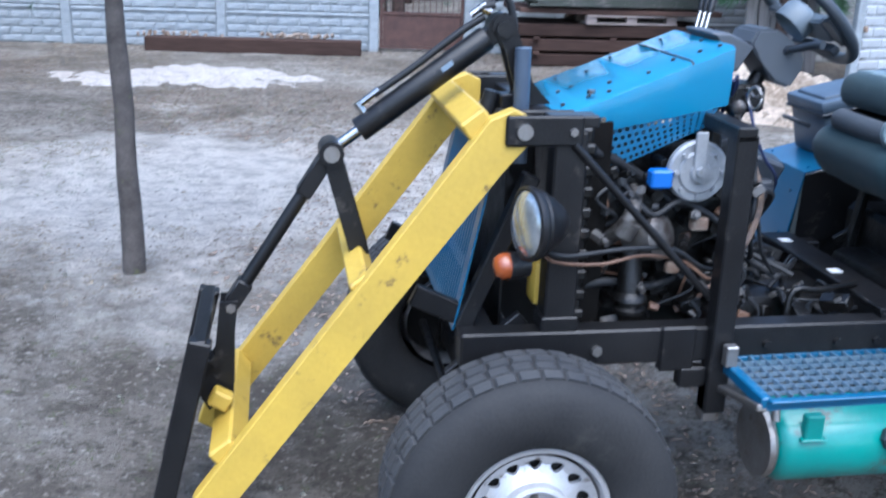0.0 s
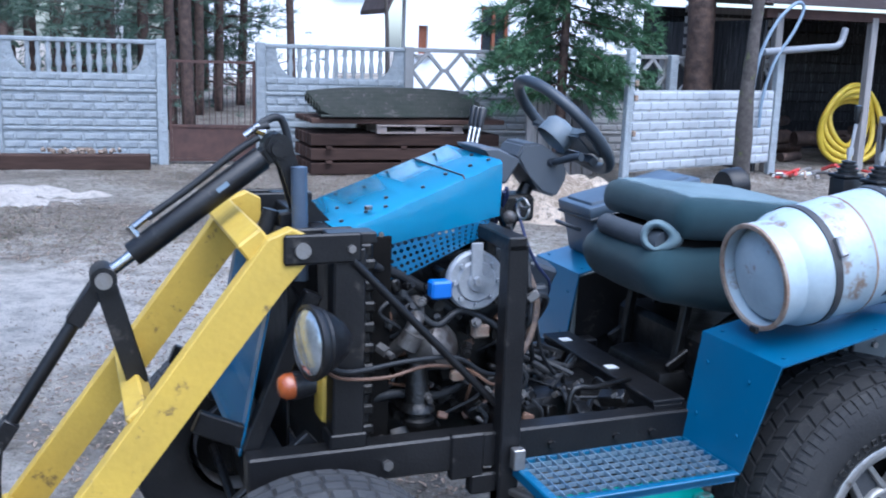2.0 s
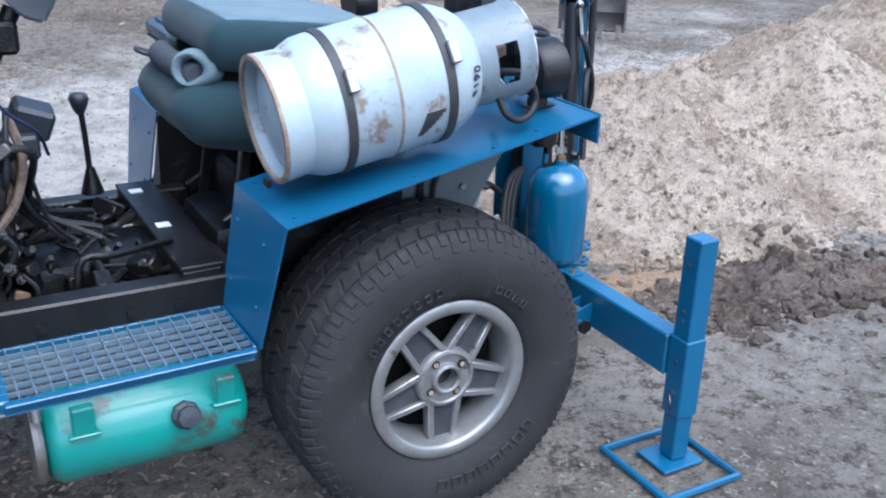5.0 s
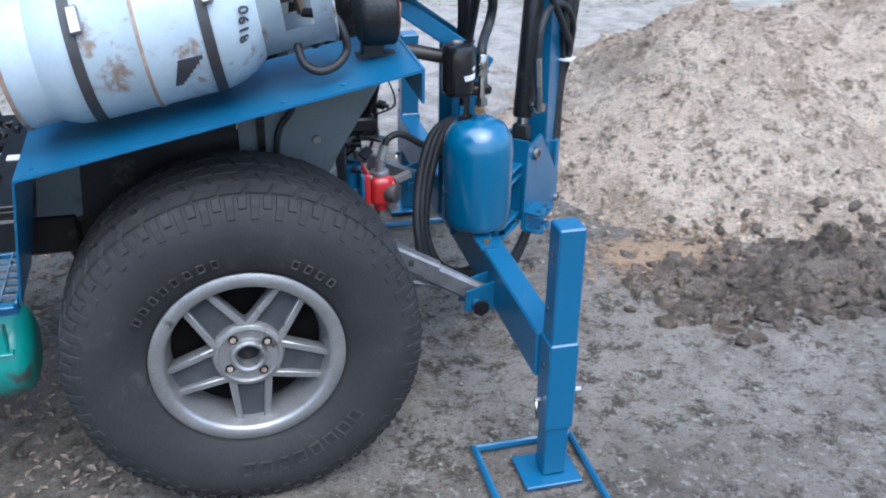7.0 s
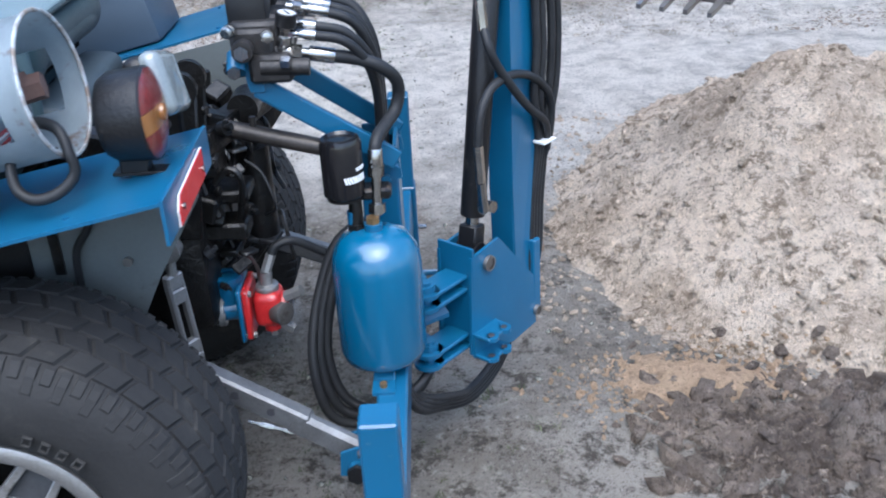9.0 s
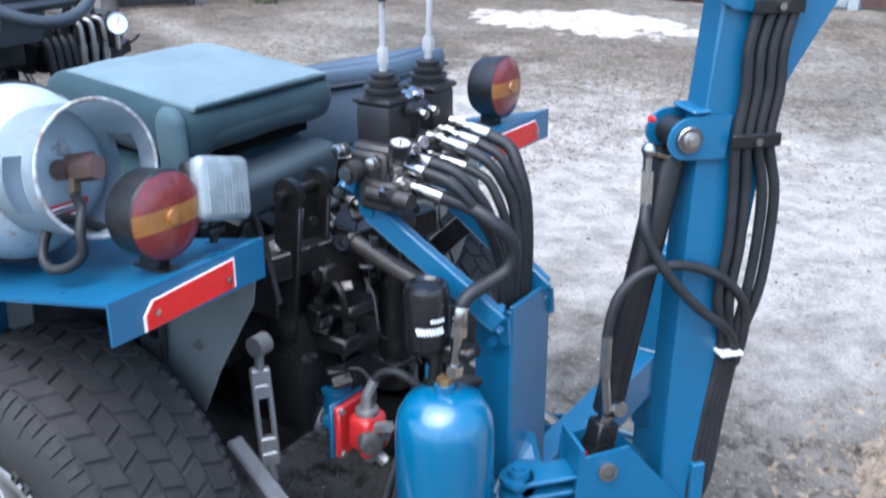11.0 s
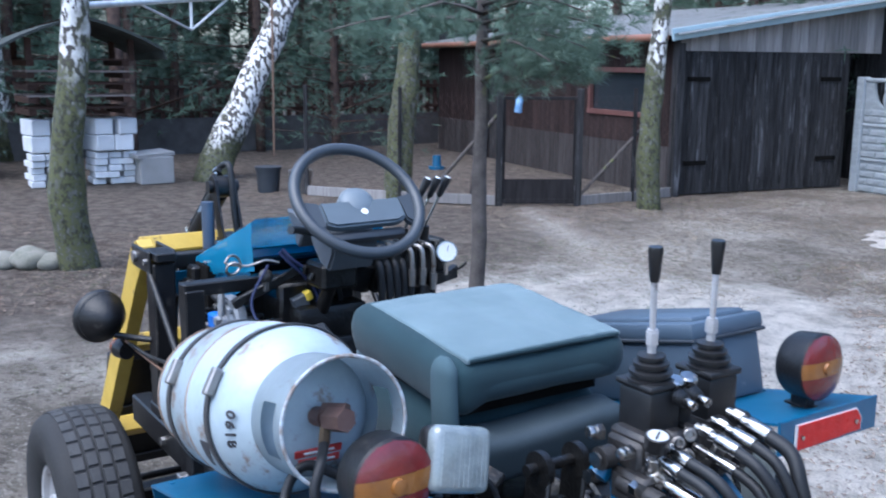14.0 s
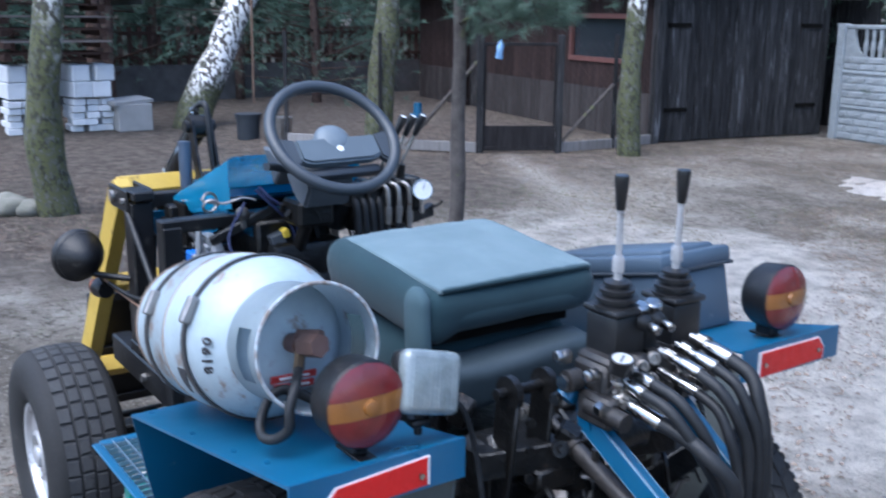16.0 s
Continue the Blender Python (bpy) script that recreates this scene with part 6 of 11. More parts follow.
# seat: a car seat with its back folded forward
seat = part("seat", B(), FABRIC, tractor, "dark teal cloth car seat with its back folded flat")
def cushion(bm, c, s, bev, puff=0.0, seed=0, cuts=7, rot=None, soft=1.0):
    vs = box(bm, (0, 0, 0), s, bev=bev, seg=4)
    bmesh.ops.subdivide_edges(bm, edges=[e for e in bm.edges if e.calc_length() > 0.06], cuts=cuts, use_grid_fill=True)
    for v in bm.verts:
        u = Vector((v.co.x / s[0], v.co.y / s[1], v.co.z / s[2]))
        k = (1 - min(1, 4 * u.x * u.x)) * (1 - min(1, 4 * u.y * u.y))
        v.co.z += puff * k * (1 if u.z > 0 else -0.6) + soft * (0.007 * noise.noise(v.co * 11 + Vector((seed, 0, 0))) + 0.012 * noise.noise(v.co * 4.5 + Vector((seed, 3, 0))))
        v.co.y += soft * 0.010 * noise.noise(v.co * 5 + Vector((seed, 9, 0)))
    if rot: bmesh.ops.rotate(bm, verts=bm.verts, cent=(0, 0, 0), matrix=Euler([radians(a) for a in rot]).to_matrix())
    bmesh.ops.translate(bm, verts=bm.verts, vec=c)
bm = B(); cushion(bm, (-0.255, 0.745, 0.972), (0.50, 0.50, 0.185), 0.080, 0.012, 3, rot=(0, 3, 0))
for v in bm.verts:
    lo = min(1.0, max(0.0, (1.0 - v.co.z) / 0.10))
    v.co.z -= 0.045 * lo * math.exp(-((v.co.x + 0.20) / 0.15) ** 2)
    if v.co.x < -0.35: v.co.x -= 0.022 * math.exp(-((v.co.z - 1.00) / 0.05) ** 2)
part("seat_cushion", bm, FABRIC, seat, smooth=60)
bm = B(); cushion(bm, (-0.185, 0.745, 1.150), (0.50, 0.51, 0.112), 0.048, 0.004, 8, rot=(0, 5, 0), soft=0.55)
for v in bm.verts:
    if v.co.z < 1.13 and v.co.y < 0.55: v.co.z -= 0.02
part("folded_backrest", bm, FABRIC, seat, smooth=60)
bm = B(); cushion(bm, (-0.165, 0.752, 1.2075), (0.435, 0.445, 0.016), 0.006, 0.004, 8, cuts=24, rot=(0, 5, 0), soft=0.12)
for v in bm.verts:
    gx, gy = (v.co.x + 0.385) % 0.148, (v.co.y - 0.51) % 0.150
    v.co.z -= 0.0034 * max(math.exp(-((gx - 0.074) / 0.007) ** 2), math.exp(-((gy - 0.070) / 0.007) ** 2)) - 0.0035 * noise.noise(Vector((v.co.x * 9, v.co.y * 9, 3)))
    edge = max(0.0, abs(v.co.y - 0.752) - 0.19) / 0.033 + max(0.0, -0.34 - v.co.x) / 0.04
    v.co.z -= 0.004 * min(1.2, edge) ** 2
part("backrest_panel", bm, FABRIC_L, seat, "pale teal back panel of the seat", smooth=60)
bm = B(); tube(bm, [(0.048, 0.535, 1.186), (0.052, 0.745, 1.188), (0.048, 0.965, 1.186)], 0.006, n=8); part("seam_piping", bm, FABRIC, seat, smooth=60)
bm = B(); tube(bm, [(0.02, 0.53, 1.115), (0.03, 0.60, 1.118), (0.03, 0.745, 1.12), (0.03, 0.89, 1.118), (0.02, 0.96, 1.115)], 0.036, n=14); part("backrest_roll", bm, FABRIC, seat, smooth=60)
# black filler block added as the shade between backrest and cushion
bm = B(); box(bm, (-0.20, 0.745, 1.075), (0.40, 0.40, 0.06)); part("seat_gap_lining", bm, MATT_BLACK, seat, "black block that paints the shade in the gap under the folded backrest")
bm = B(); cushion(bm, (0.035, 0.745, 0.965), (0.11, 0.45, 0.12), 0.03, 0.0, 15, cuts=4, rot=(0, 10, 0))
part("seat_rear_panel", bm, mat("grey_seat_vinyl", (0.022, 0.034, 0.040), (0.034, 0.048, 0.056), rough=0.6, scale=8, fine=200), seat, smooth=60)
bm = B(); tube(bm, [(0.015, 0.505, 1.0), (0.02, 0.490, 1.07), (0.015, 0.492, 1.155)], 0.042, n=14)
for v in bm.verts: v.co.y = 0.495 + (v.co.y - 0.495) * 0.55
bmesh.ops.create_uvsphere(bm, u_segments=14, v_segments=8, radius=0.042, matrix=Matrix.Translation((0.015, 0.4935, 1.155)) @ Matrix.Diagonal((1, 0.55, 1, 1)))
part("hinge_cover", bm, mat("teal_hinge_cloth", (0.03, 0.06, 0.072), (0.05, 0.085, 0.098), rough=0.95, scale=7, fine=420, bump=0.35), seat, "teal cloth hinge cover", smooth=60)
bm = B(); tube(bm, [(-0.445, 0.56, 1.075), (-0.462, 0.66, 1.078), (-0.468, 0.78, 1.080), (-0.462, 0.875, 1.080), (-0.44, 0.91, 1.078)], 0.036, n=16); bmesh.ops.create_uvsphere(bm, u_segments=16, v_segments=8, radius=0.036, matrix=Matrix.Translation((-0.44, 0.91, 1.078)))
part("front_roll", bm, mat("worn_grey_cloth", (0.028, 0.036, 0.044), (0.045, 0.052, 0.062), rough=0.9, scale=12, fine=300, bump=0.35), seat, "grey padded roll along the front of the seat", smooth=60)
bm = B(); lathe(bm, [(-0.05, 0.026), (0.0, 0.029), (0.012, 0.034), (0.014, 0.041), (0.006, 0.049), (-0.03, 0.054), (-0.10, 0.03), (-0.12, 0.0)], (-0.468, 0.568, 1.096), (-0.60, -0.78, 0.16), 32)
for v in bm.verts:
    k = (v.co - Vector((-0.468, 0.568, 1.096))).dot(Vector((0.78, -0.60, 0.0)))
    if k > 0.02: v.co += Vector((0.78, -0.60, 0.0)) * (k - 0.02) * 0.9
part("padded_roll", bm, FABRIC_L, seat, "hollow grey padded ring on the front of the seat", smooth=60)
bm = B()
for x, y in ((-0.36, 0.58), (-0.36, 0.90), (-0.05, 0.58), (-0.05, 0.90)):
    beam(bm, (x, y, 0.62), (x + 0.05, y, 0.96), 0.03, 0.03, up=(0, 1, 0))
for y in (0.56, 0.92):
    beam(bm, (-0.42, y, 0.93), (0.05, y, 0.95), 0.035, 0.03); beam(bm, (-0.40, y, 0.66), (0.02, y, 0.92), 0.02, 0.03)
part("seat_frame", bm, GREASY, seat)
bm = B(); box(bm, (-0.08, MID, 0.70), (0.50, 0.56, 0.16), bev=0.02); box(bm, (0.24, MID, 0.83), (0.14, 0.46, 0.16), bev=0.02)
for k in range(40):
    x, y, z = rnd.uniform(0.12, 0.36), rnd.uniform(0.53, 1.02), rnd.uniform(0.62, 0.94); s = rnd.uniform(0.02, 0.06)
    box(bm, (x, y, z), (s, s, s * 1.4), rot=(rnd.uniform(-30, 30), rnd.uniform(-30, 30), rnd.uniform(0, 90)), bev=0.006)
part("rear_casing", bm, GREASY, gb)

# ---- front loader ----
loader = thing("front_loader", (-2.0, MID, 0.1), "front loader with yellow box-section arms and black linkage", "loader")
def arm(y):
    bm = B()
    w = 0.052
    A = [(-1.632, 1.185), (-1.675, 1.205), (-1.735, 1.180), (-2.49, 0.165), (-2.53, 0.06), (-2.46, 0.02), (-2.37, 0.165), (-1.70, 1.045), (-1.632, 1.12)]
    prism(bm, [(x, y - w / 2, z) for x, z in A], (0, w, 0))
    es = list(bm.edges)
    bmesh.ops.bevel(bm, geom=es, offset=0.003, segments=1, profile=0.5, affect="EDGES")
    part("lift_arm", bm, YELLOW, loader, "chipped yellow box-section lift arm")
arm(0.356); arm(1.0)
bm = B(); beam(bm, (-1.755, 0.36, 1.155), (-1.755, 0.975, 1.155), 0.075, 0.07, up=(-0.6, 0, 0.8), bev=0.006)
part("upper_cross_tube", bm, YELLOW, loader)
bm = B(); beam(bm, (-2.04, 0.36, 0.735), (-2.04, 0.975, 0.735), 0.06, 0.06, up=(-0.6, 0, 0.8), bev=0.006)
part("middle_cross_tube", bm, YELLOW, loader)
bm = B(); beam(bm, (-2.40, 0.36, 0.27), (-2.40, 0.975, 0.27), 0.075, 0.075, up=(-0.6, 0, 0.8), bev=0.006)
part("lower_cross_tube", bm, YELLOW, loader)
yl = 0.64
tw = part("loader_tower", B(), BLACK, loader, "black tower that holds the tilt cylinder")
bm = B()
for e in (-0.035, 0.035):
    prism(bm, [(-1.685, yl + e - 0.004, 1.375), (-1.675, yl + e - 0.004, 1.405), (-1.65, yl + e - 0.004, 1.418), (-1.622, yl + e - 0.004, 1.40), (-1.598, yl + e - 0.004, 1.33), (-1.565, yl + e - 0.004, 1.235), (-1.51, yl + e - 0.004, 1.175), (-1.60, yl + e - 0.004, 1.17), (-1.645, yl + e - 0.004, 1.32)], (0, 0.008, 0))
beam(bm, (-1.575, yl, 0.70), (-1.60, yl, 1.20), 0.10, 0.06, up=(0, 1, 0))
beam(bm, (-1.55, 0.40, 1.145), (-1.55, mir(0.40), 1.145), 0.05, 0.05)
cyl(bm, (-1.652, yl - 0.055, 1.375), (-1.652, yl + 0.055, 1.375), 0.022, n=20)
part("tower_plates", bm, BLACK, tw)
bm = B(); cyl(bm, (-1.60, yl - 0.075, 1.02), (-1.605, yl - 0.075, 1.33), 0.022, n=20)
part("grey_tube", bm, mat("blue_grey_tube", (0.075, 0.10, 0.14), (0.06, 0.08, 0.115), rough=0.35, metal=0.3, scale=12, fine=150), tw, "blue-grey upright tube", smooth=40)
bm = B(); tube(bm, [(-1.64, yl - 0.045, 1.16), (-1.655, yl - 0.05, 1.10), (-1.66, yl - 0.045, 1.03), (-1.62, yl - 0.04, 0.95)], 0.026, n=12); tube(bm, [(-1.66, yl + 0.03, 1.2), (-1.68, yl + 0.03, 1.10), (-1.64, yl + 0.03, 0.95)], 0.024, n=12)
part("sleeved_hose", bm, HOSE, tw, smooth=60)
cy = part("tilt_cylinder", B(), BLACK, loader, "black hydraulic tilt cylinder")
ca, cb = Vector((-1.652, yl, 1.375)), Vector((-2.035, yl, 1.093))
d = (cb - ca).normalized()
bm = B(); cyl(bm, ca + d * 0.045, cb, 0.034, n=28, bev=0.004); cyl(bm, ca + Vector((0, -0.03, 0)), ca + Vector((0, 0.03, 0)), 0.04, n=24); beam(bm, ca, ca + d * 0.06, 0.05, 0.05)
part("barrel", bm, BLACK, cy, smooth=40)
bm = B(); cyl(bm, cb, cb + d * 0.09, 0.016, n=18)
part("rod", bm, CHROME, cy, smooth=40)
bm = B(); box(bm, ca + d * 0.185 + Vector((0, -0.0335, 0.008)), (0.036, 0.003, 0.013), rot=(0, -36.4, 0)); 
part("sticker", bm, BHOSE, cy, "small white and blue sticker")
bm = B()
n_ = Vector((d.z, 0, -d.x)); n_ = n_ if n_.z > 0 else -n_
tube(bm, [ca + d * 0.02 + n_ * 0.05, ca + d * 0.10 + n_ * 0.055, ca + d * 0.25 + n_ * 0.052, ca + d * 0.385 + n_ * 0.055], 0.010, n=10)
part("cylinder_hose", bm, HOSE, cy, smooth=60); bm = B()
tube(bm, [ca - d * 0.02 + n_ * 0.06, ca + d * 0.02 + n_ * 0.075, ca - d * 0.06 + n_ * 0.05 + Vector((0, 0.02, 0)), (-1.60, yl + 0.02, 1.30), (-1.59, yl + 0.03, 1.18)], 0.011, n=10)
part("cylinder_hose", bm, HOSE, cy, smooth=60)
bm = B(); cyl(bm, cb - d * 0.04 + n_ * 0.02, cb - d * 0.04 + n_ * 0.065, 0.011, n=8); cyl(bm, cb - d * 0.05 + n_ * 0.056, cb - d * 0.11 + n_ * 0.058, 0.010, n=8)
cyl(bm, ca + d * 0.0 + n_ * 0.05, ca + d * 0.02 + n_ * 0.08, 0.012, n=8); cyl(bm, ca + d * 0.0 + n_ * 0.075, ca + d * 0.05 + n_ * 0.075, 0.010, n=8)
part("hose_fittings", bm, CHROME, cy, smooth=40)
# linkage and quick coupler
lp, ll, lc = Vector((-2.11, yl, 1.038)), Vector((-2.03, yl, 0.745)), Vector((-2.39, yl, 0.60))
bm = B()
for e in (-0.03, 0.03): beam(bm, lp + Vector((0, e, 0)), ll + Vector((0, e, 0)), 0.012, 0.055, up=(-1, 0, 0), bev=0.003)
beam(bm, lp.lerp(ll, 0.45), lp.lerp(ll, 0.98), 0.055, 0.04, up=(-1, 0, 0), bev=0.004)
part("rocker_link", bm, BLACK, loader, smooth=40)
bm = B(); cyl(bm, lp.lerp(lc, 0.2), lp.lerp(lc, 0.9), 0.019, n=18); beam(bm, lp, lp.lerp(lc, 0.28), 0.05, 0.045); beam(bm, lp.lerp(lc, 0.85), lc, 0.05, 0.045); cyl(bm, lp - Vector((0, 0.05, 0)), lp + Vector((0, 0.05, 0)), 0.034, n=22)
part("push_rod", bm, BLACK, loader, smooth=40)
bm = B(); cyl(bm, lp - Vector((0, 0.058, 0)), lp - Vector((0, 0.048, 0)), 0.022, n=18); cyl(bm, lc - Vector((0, 0.045, 0)), lc - Vector((0, 0.035, 0)), 0.014, n=6); cyl(bm, ll - Vector((0, 0.05, 0)), ll - Vector((0, 0.04, 0)), 0.014, n=6)
part("link_pins", bm, STEEL, loader, smooth=40)
cp = part("quick_coupler", B(), BLACK, loader, "black quick-hitch frame")
bm = B()
for e in (-0.035, 0.035):
    prism(bm, [(-2.37, yl + e - 0.005, 0.62), (-2.42, yl + e - 0.005, 0.62), (-2.44, yl + e - 0.005, 0.46), (-2.50, yl + e - 0.005, 0.36), (-2.46, yl + e - 0.005, 0.29), (-2.39, yl + e - 0.005, 0.34), (-2.385, yl + e - 0.005, 0.5)], (0, 0.01, 0))
for y in (0.44, 0.84):
    beam(bm, (-2.462, y, 0.575), (-2.60, y, 0.02), 0.05, 0.06, up=(-1, 0, -0.2))
for t in (0.03, 0.5, 0.97):
    x, z = -2.462 - 0.138 * t, 0.575 - 0.555 * t
    beam(bm, (x, 0.42, z), (x, 0.86, z), 0.04, 0.04)
beam(bm, (-2.49, 0.64, 0.44), (-2.43, 0.64, 0.40), 0.08, 0.05)
prism(bm, [(-2.478, 0.46, 0.56), (-2.478, 0.82, 0.56), (-2.60, 0.82, 0.05), (-2.60, 0.46, 0.05)], (-0.008, 0, 0))
part("coupler_frame", bm, BLACK, cp)
bm = B(); box(bm, (-2.425, 0.56, 0.345), (0.06, 0.05, 0.05), rot=(0, 30, 0), bev=0.006)
part("coupler_latch", bm, YELLOW, cp, "yellow latch")

# ---- gas bottle on the left fender ----
bottle = thing("gas_bottle", (-0.1, 0.155, 0.93), "white-blue steel gas bottle with rust marks, strapped lying on the fender", "gas bottle")
ax = Vector((0.85, 0, 0.177)).normalized(); b0 = Vector((-0.435, 0.155, 1.018))
def along(s): return b0 + ax * s
bm = B(); lathe(bm, [(0.012, 0.0), (0.016, 0.07), (0.030, 0.112), (0.055, 0.127), (0.08, 0.138), (0.105, 0.147), (0.14, 0.15), (0.263, 0.150), (0.268, 0.1525), (0.278, 0.1525), (0.283, 0.150), (0.402, 0.150), (0.43, 0.1465), (0.455, 0.139), (0.48, 0.128), (0.505, 0.110), (0.53, 0.075), (0.537, 0.0)], b0, ax, 56)
part("bottle_shell", bm, GASW, bottle, smooth=40)
bm = B(); lathe(bm, [(0.0, 0.126), (0.0, 0.133), (0.012, 0.135), (0.085, 0.131), (0.085, 0.122), (0.01, 0.126), (0.0, 0.126)], b0, ax, 56)
part("foot_ring", bm, GASW, bottle, "scuffed foot ring", smooth=40)
bm = B(); lathe(bm, [(-0.003, 0.124), (-0.005, 0.130), (-0.003, 0.136), (0.005, 0.1365), (0.005, 0.124), (-0.003, 0.124)], b0, ax, 56)
part("rusted_rim", bm, RUSTY, bottle, "rusty edge of the foot ring", smooth=40)
# collar with hand holes
bm = B(); q = ax.to_track_quat("Z", "Y").to_matrix(); n = 72; r = 0.106; L0, L1 = 0.488, 0.660
def cpt(k, s, rr): 
    a = 2 * math.pi * k / n; return along(s) + q @ Vector((rr * math.cos(a), rr * math.sin(a), 0))
levels = [L0, 0.525, 0.556, 0.616, 0.640, L1]
grid = [[bm.verts.new(cpt(k, s, r + (0.004 if s == L1 else 0))) for k in range(n)] for s in levels]
side_of = lambda k: (q @ Vector((math.cos(2 * math.pi * k / n), math.sin(2 * math.pi * k / n), 0)))
for j in range(len(levels) - 1):
    for k in range(n):
        v = side_of(k + 0.5)
        ang = math.degrees(math.atan2(v.z, v.y)) % 360
        hole = any(abs((ang - c + 180) % 360 - 180) < 27 for c in (180, 352)) and j == 2
        if not hole: bm.faces.new((grid[j][k], grid[j][(k + 1) % n], grid[j + 1][(k + 1) % n], grid[j + 1][k]))
bmesh.ops.solidify(bm, geom=list(bm.faces), thickness=0.004)
part("valve_collar", bm, GASW, bottle, "collar with cut-out hand holes", smooth=40)
bm = B(); 
rim_pts = [cpt(k, L1, r + 0.002) for k in range(n + 1)]
tube(bm, rim_pts, 0.0036, n=8, steps=1, closed=True)
part("collar_bead", bm, mat("chipped_bead_paint", (0.38, 0.43, 0.46), (0.15, 0.115, 0.09), rough=0.6, scale=38, fine=120, contrast=0.35), bottle, smooth=60)
for s in (0.150, 0.404):
    bm = B(); lathe(bm, [(s - 0.011, 0.1505), (s - 0.011, 0.1535), (s + 0.011, 0.1535), (s + 0.011, 0.1505)], b0, ax, 64)
    strap = part("strap", bm, mat("black_strap", (0.02, 0.02, 0.022), (0.035, 0.034, 0.033), rough=0.6, scale=20, fine=120), bottle, "black steel strap", smooth=40)
    bm = B(); v = Vector((0, -0.88, 0.47)); 
    box(bm, along(s) + v * 0.158, (0.024, 0.018, 0.05), m=Matrix((ax, v, ax.cross(v))).transposed(), bev=0.003)
    part("strap_clasp", bm, STEEL, bottle)
vb = along(0.537)
bm = B(); cyl(bm, vb, vb + ax * 0.045, 0.017, n=12); cyl(bm, vb + ax * 0.03 + Vector((0, 0.0, 0.01)), vb + ax * 0.045 + Vector((0.02, 0.028, 0.012)), 0.016, n=6); cyl(bm, vb + ax * 0.055, vb + ax * 0.10 + Vector((0, 0.012, 0)), 0.021, n=6)
part("valve", bm, mat("rusty_brown_valve", (0.11, 0.06, 0.05), (0.16, 0.10, 0.08), rough=0.55, metal=0.3, scale=30, fine=160), bottle, "rusty brown bottle valve", smooth=30)
bm = B(); cyl(bm, vb + ax * 0.06 + Vector((0, -0.008, -0.01)), vb + ax * 0.07 + Vector((0, -0.016, -0.042)), 0.010, n=6)
part("valve_nut", bm, mat("dull_brass_nut", (0.16, 0.11, 0.055), (0.09, 0.06, 0.04), rough=0.45, metal=0.7, scale=20, fine=200), bottle)
bm = B()
for k, wdt in enumerate((0.06, 0.065)):
    p = along(0.544) + Vector((0.0, 0.0, -0.062 - 0.016 * k)); box(bm, p, (0.003, 0.085 - 0.01 * k, 0.013), rot=(0, 12, 0))
part("red_warning_label", bm, REDP, bottle, "small red and white warning label")
bm = B()
for k in range(2): box(bm, along(0.546) + Vector((0.002, 0, -0.062 - 0.016 * k)), (0.003, 0.055, 0.003), rot=(0, 12, 0))
part("label_text_bars", bm, WHITEP, bottle)
def glyph_mesh(ch, size):
    """One printed character as a mesh, in the built-in font."""
    cu = bpy.data.curves.new("glyph", "FONT"); cu.body, cu.size, cu.align_x, cu.align_y, cu.extrude = ch, size, "CENTER", "CENTER", 0.0008; cu.offset = size * 0.025
    ob = new("glyph", cu); bpy.context.view_layer.update()
    me = bpy.data.meshes.new_from_object(ob.evaluated_get(bpy.context.evaluated_depsgraph_get()))
    bpy.data.objects.remove(ob); bpy.data.curves.remove(cu)
    return me
for k, ch in enumerate("0618"):
    a = radians(171 + 7.6 * k); v = Vector((0, math.cos(a), math.sin(a))); u = Vector((0, -math.sin(a), math.cos(a)))
    me = glyph_mesh(ch, 0.030); me.materials.append(INKBLK)
    o = new("stamped_digit", me); o.parent = bottle
    r_ = u - ax * u.dot(ax)
    tip = (ax - v * 0.52).normalized()
    o.matrix_basis = Matrix.Translation(along(0.476) + v * 0.1335 - ORG[bottle]) @ Matrix((u, tip, u.cross(tip))).transposed().to_4x4()
bm = B()
for k in range(5):
    a = radians(82 + 5.5 * k); v = Vector((0, math.cos(a), math.sin(a))); u = Vector((0, -math.sin(a), math.cos(a)))
    box(bm, along(0.600 + 0.007 * (k % 3) - 0.004 * k) + v * 0.1068, (0.055 - 0.009 * abs(k - 2), 0.011, 0.0012), m=Matrix((ax, u, v)).transposed())
part("paint_splash", bm, mat("faded_red_paint_mark", (0.42, 0.12, 0.14), (0.40, 0.26, 0.28), rough=0.6, scale=40, fine=120), bottle, "faded red paint mark on the collar")
# dark flame-shaped mark, thin seam and the notch of the foot ring
bm = B()
for k in range(7):
    a = radians(196 + 3.2 * k); v = Vector((0, math.cos(a), math.sin(a))); u = Vector((0, -math.sin(a), math.cos(a)))
    box(bm, along(0.366 - 0.004 * k) + v * 0.1508, (0.05 - 0.0055 * k, 0.0085, 0.002), m=Matrix((ax, u, v)).transposed())
part("printed_mark", bm, INKBLK, bottle, "black printed mark")
bm = B(); lathe(bm, [(0.269, 0.1523), (0.270, 0.1536), (0.276, 0.1536), (0.277, 0.1523)], b0, ax, 56); part("rust_line", bm, RUSTY, bottle, "thin rusty band", smooth=40)
bm = B(); box(bm, along(0.0) + Vector((-0.004, -0.035, -0.124)), (0.012, 0.03, 0.016), bev=0.003); part("drain_notch", bm, GREASY, bottle)

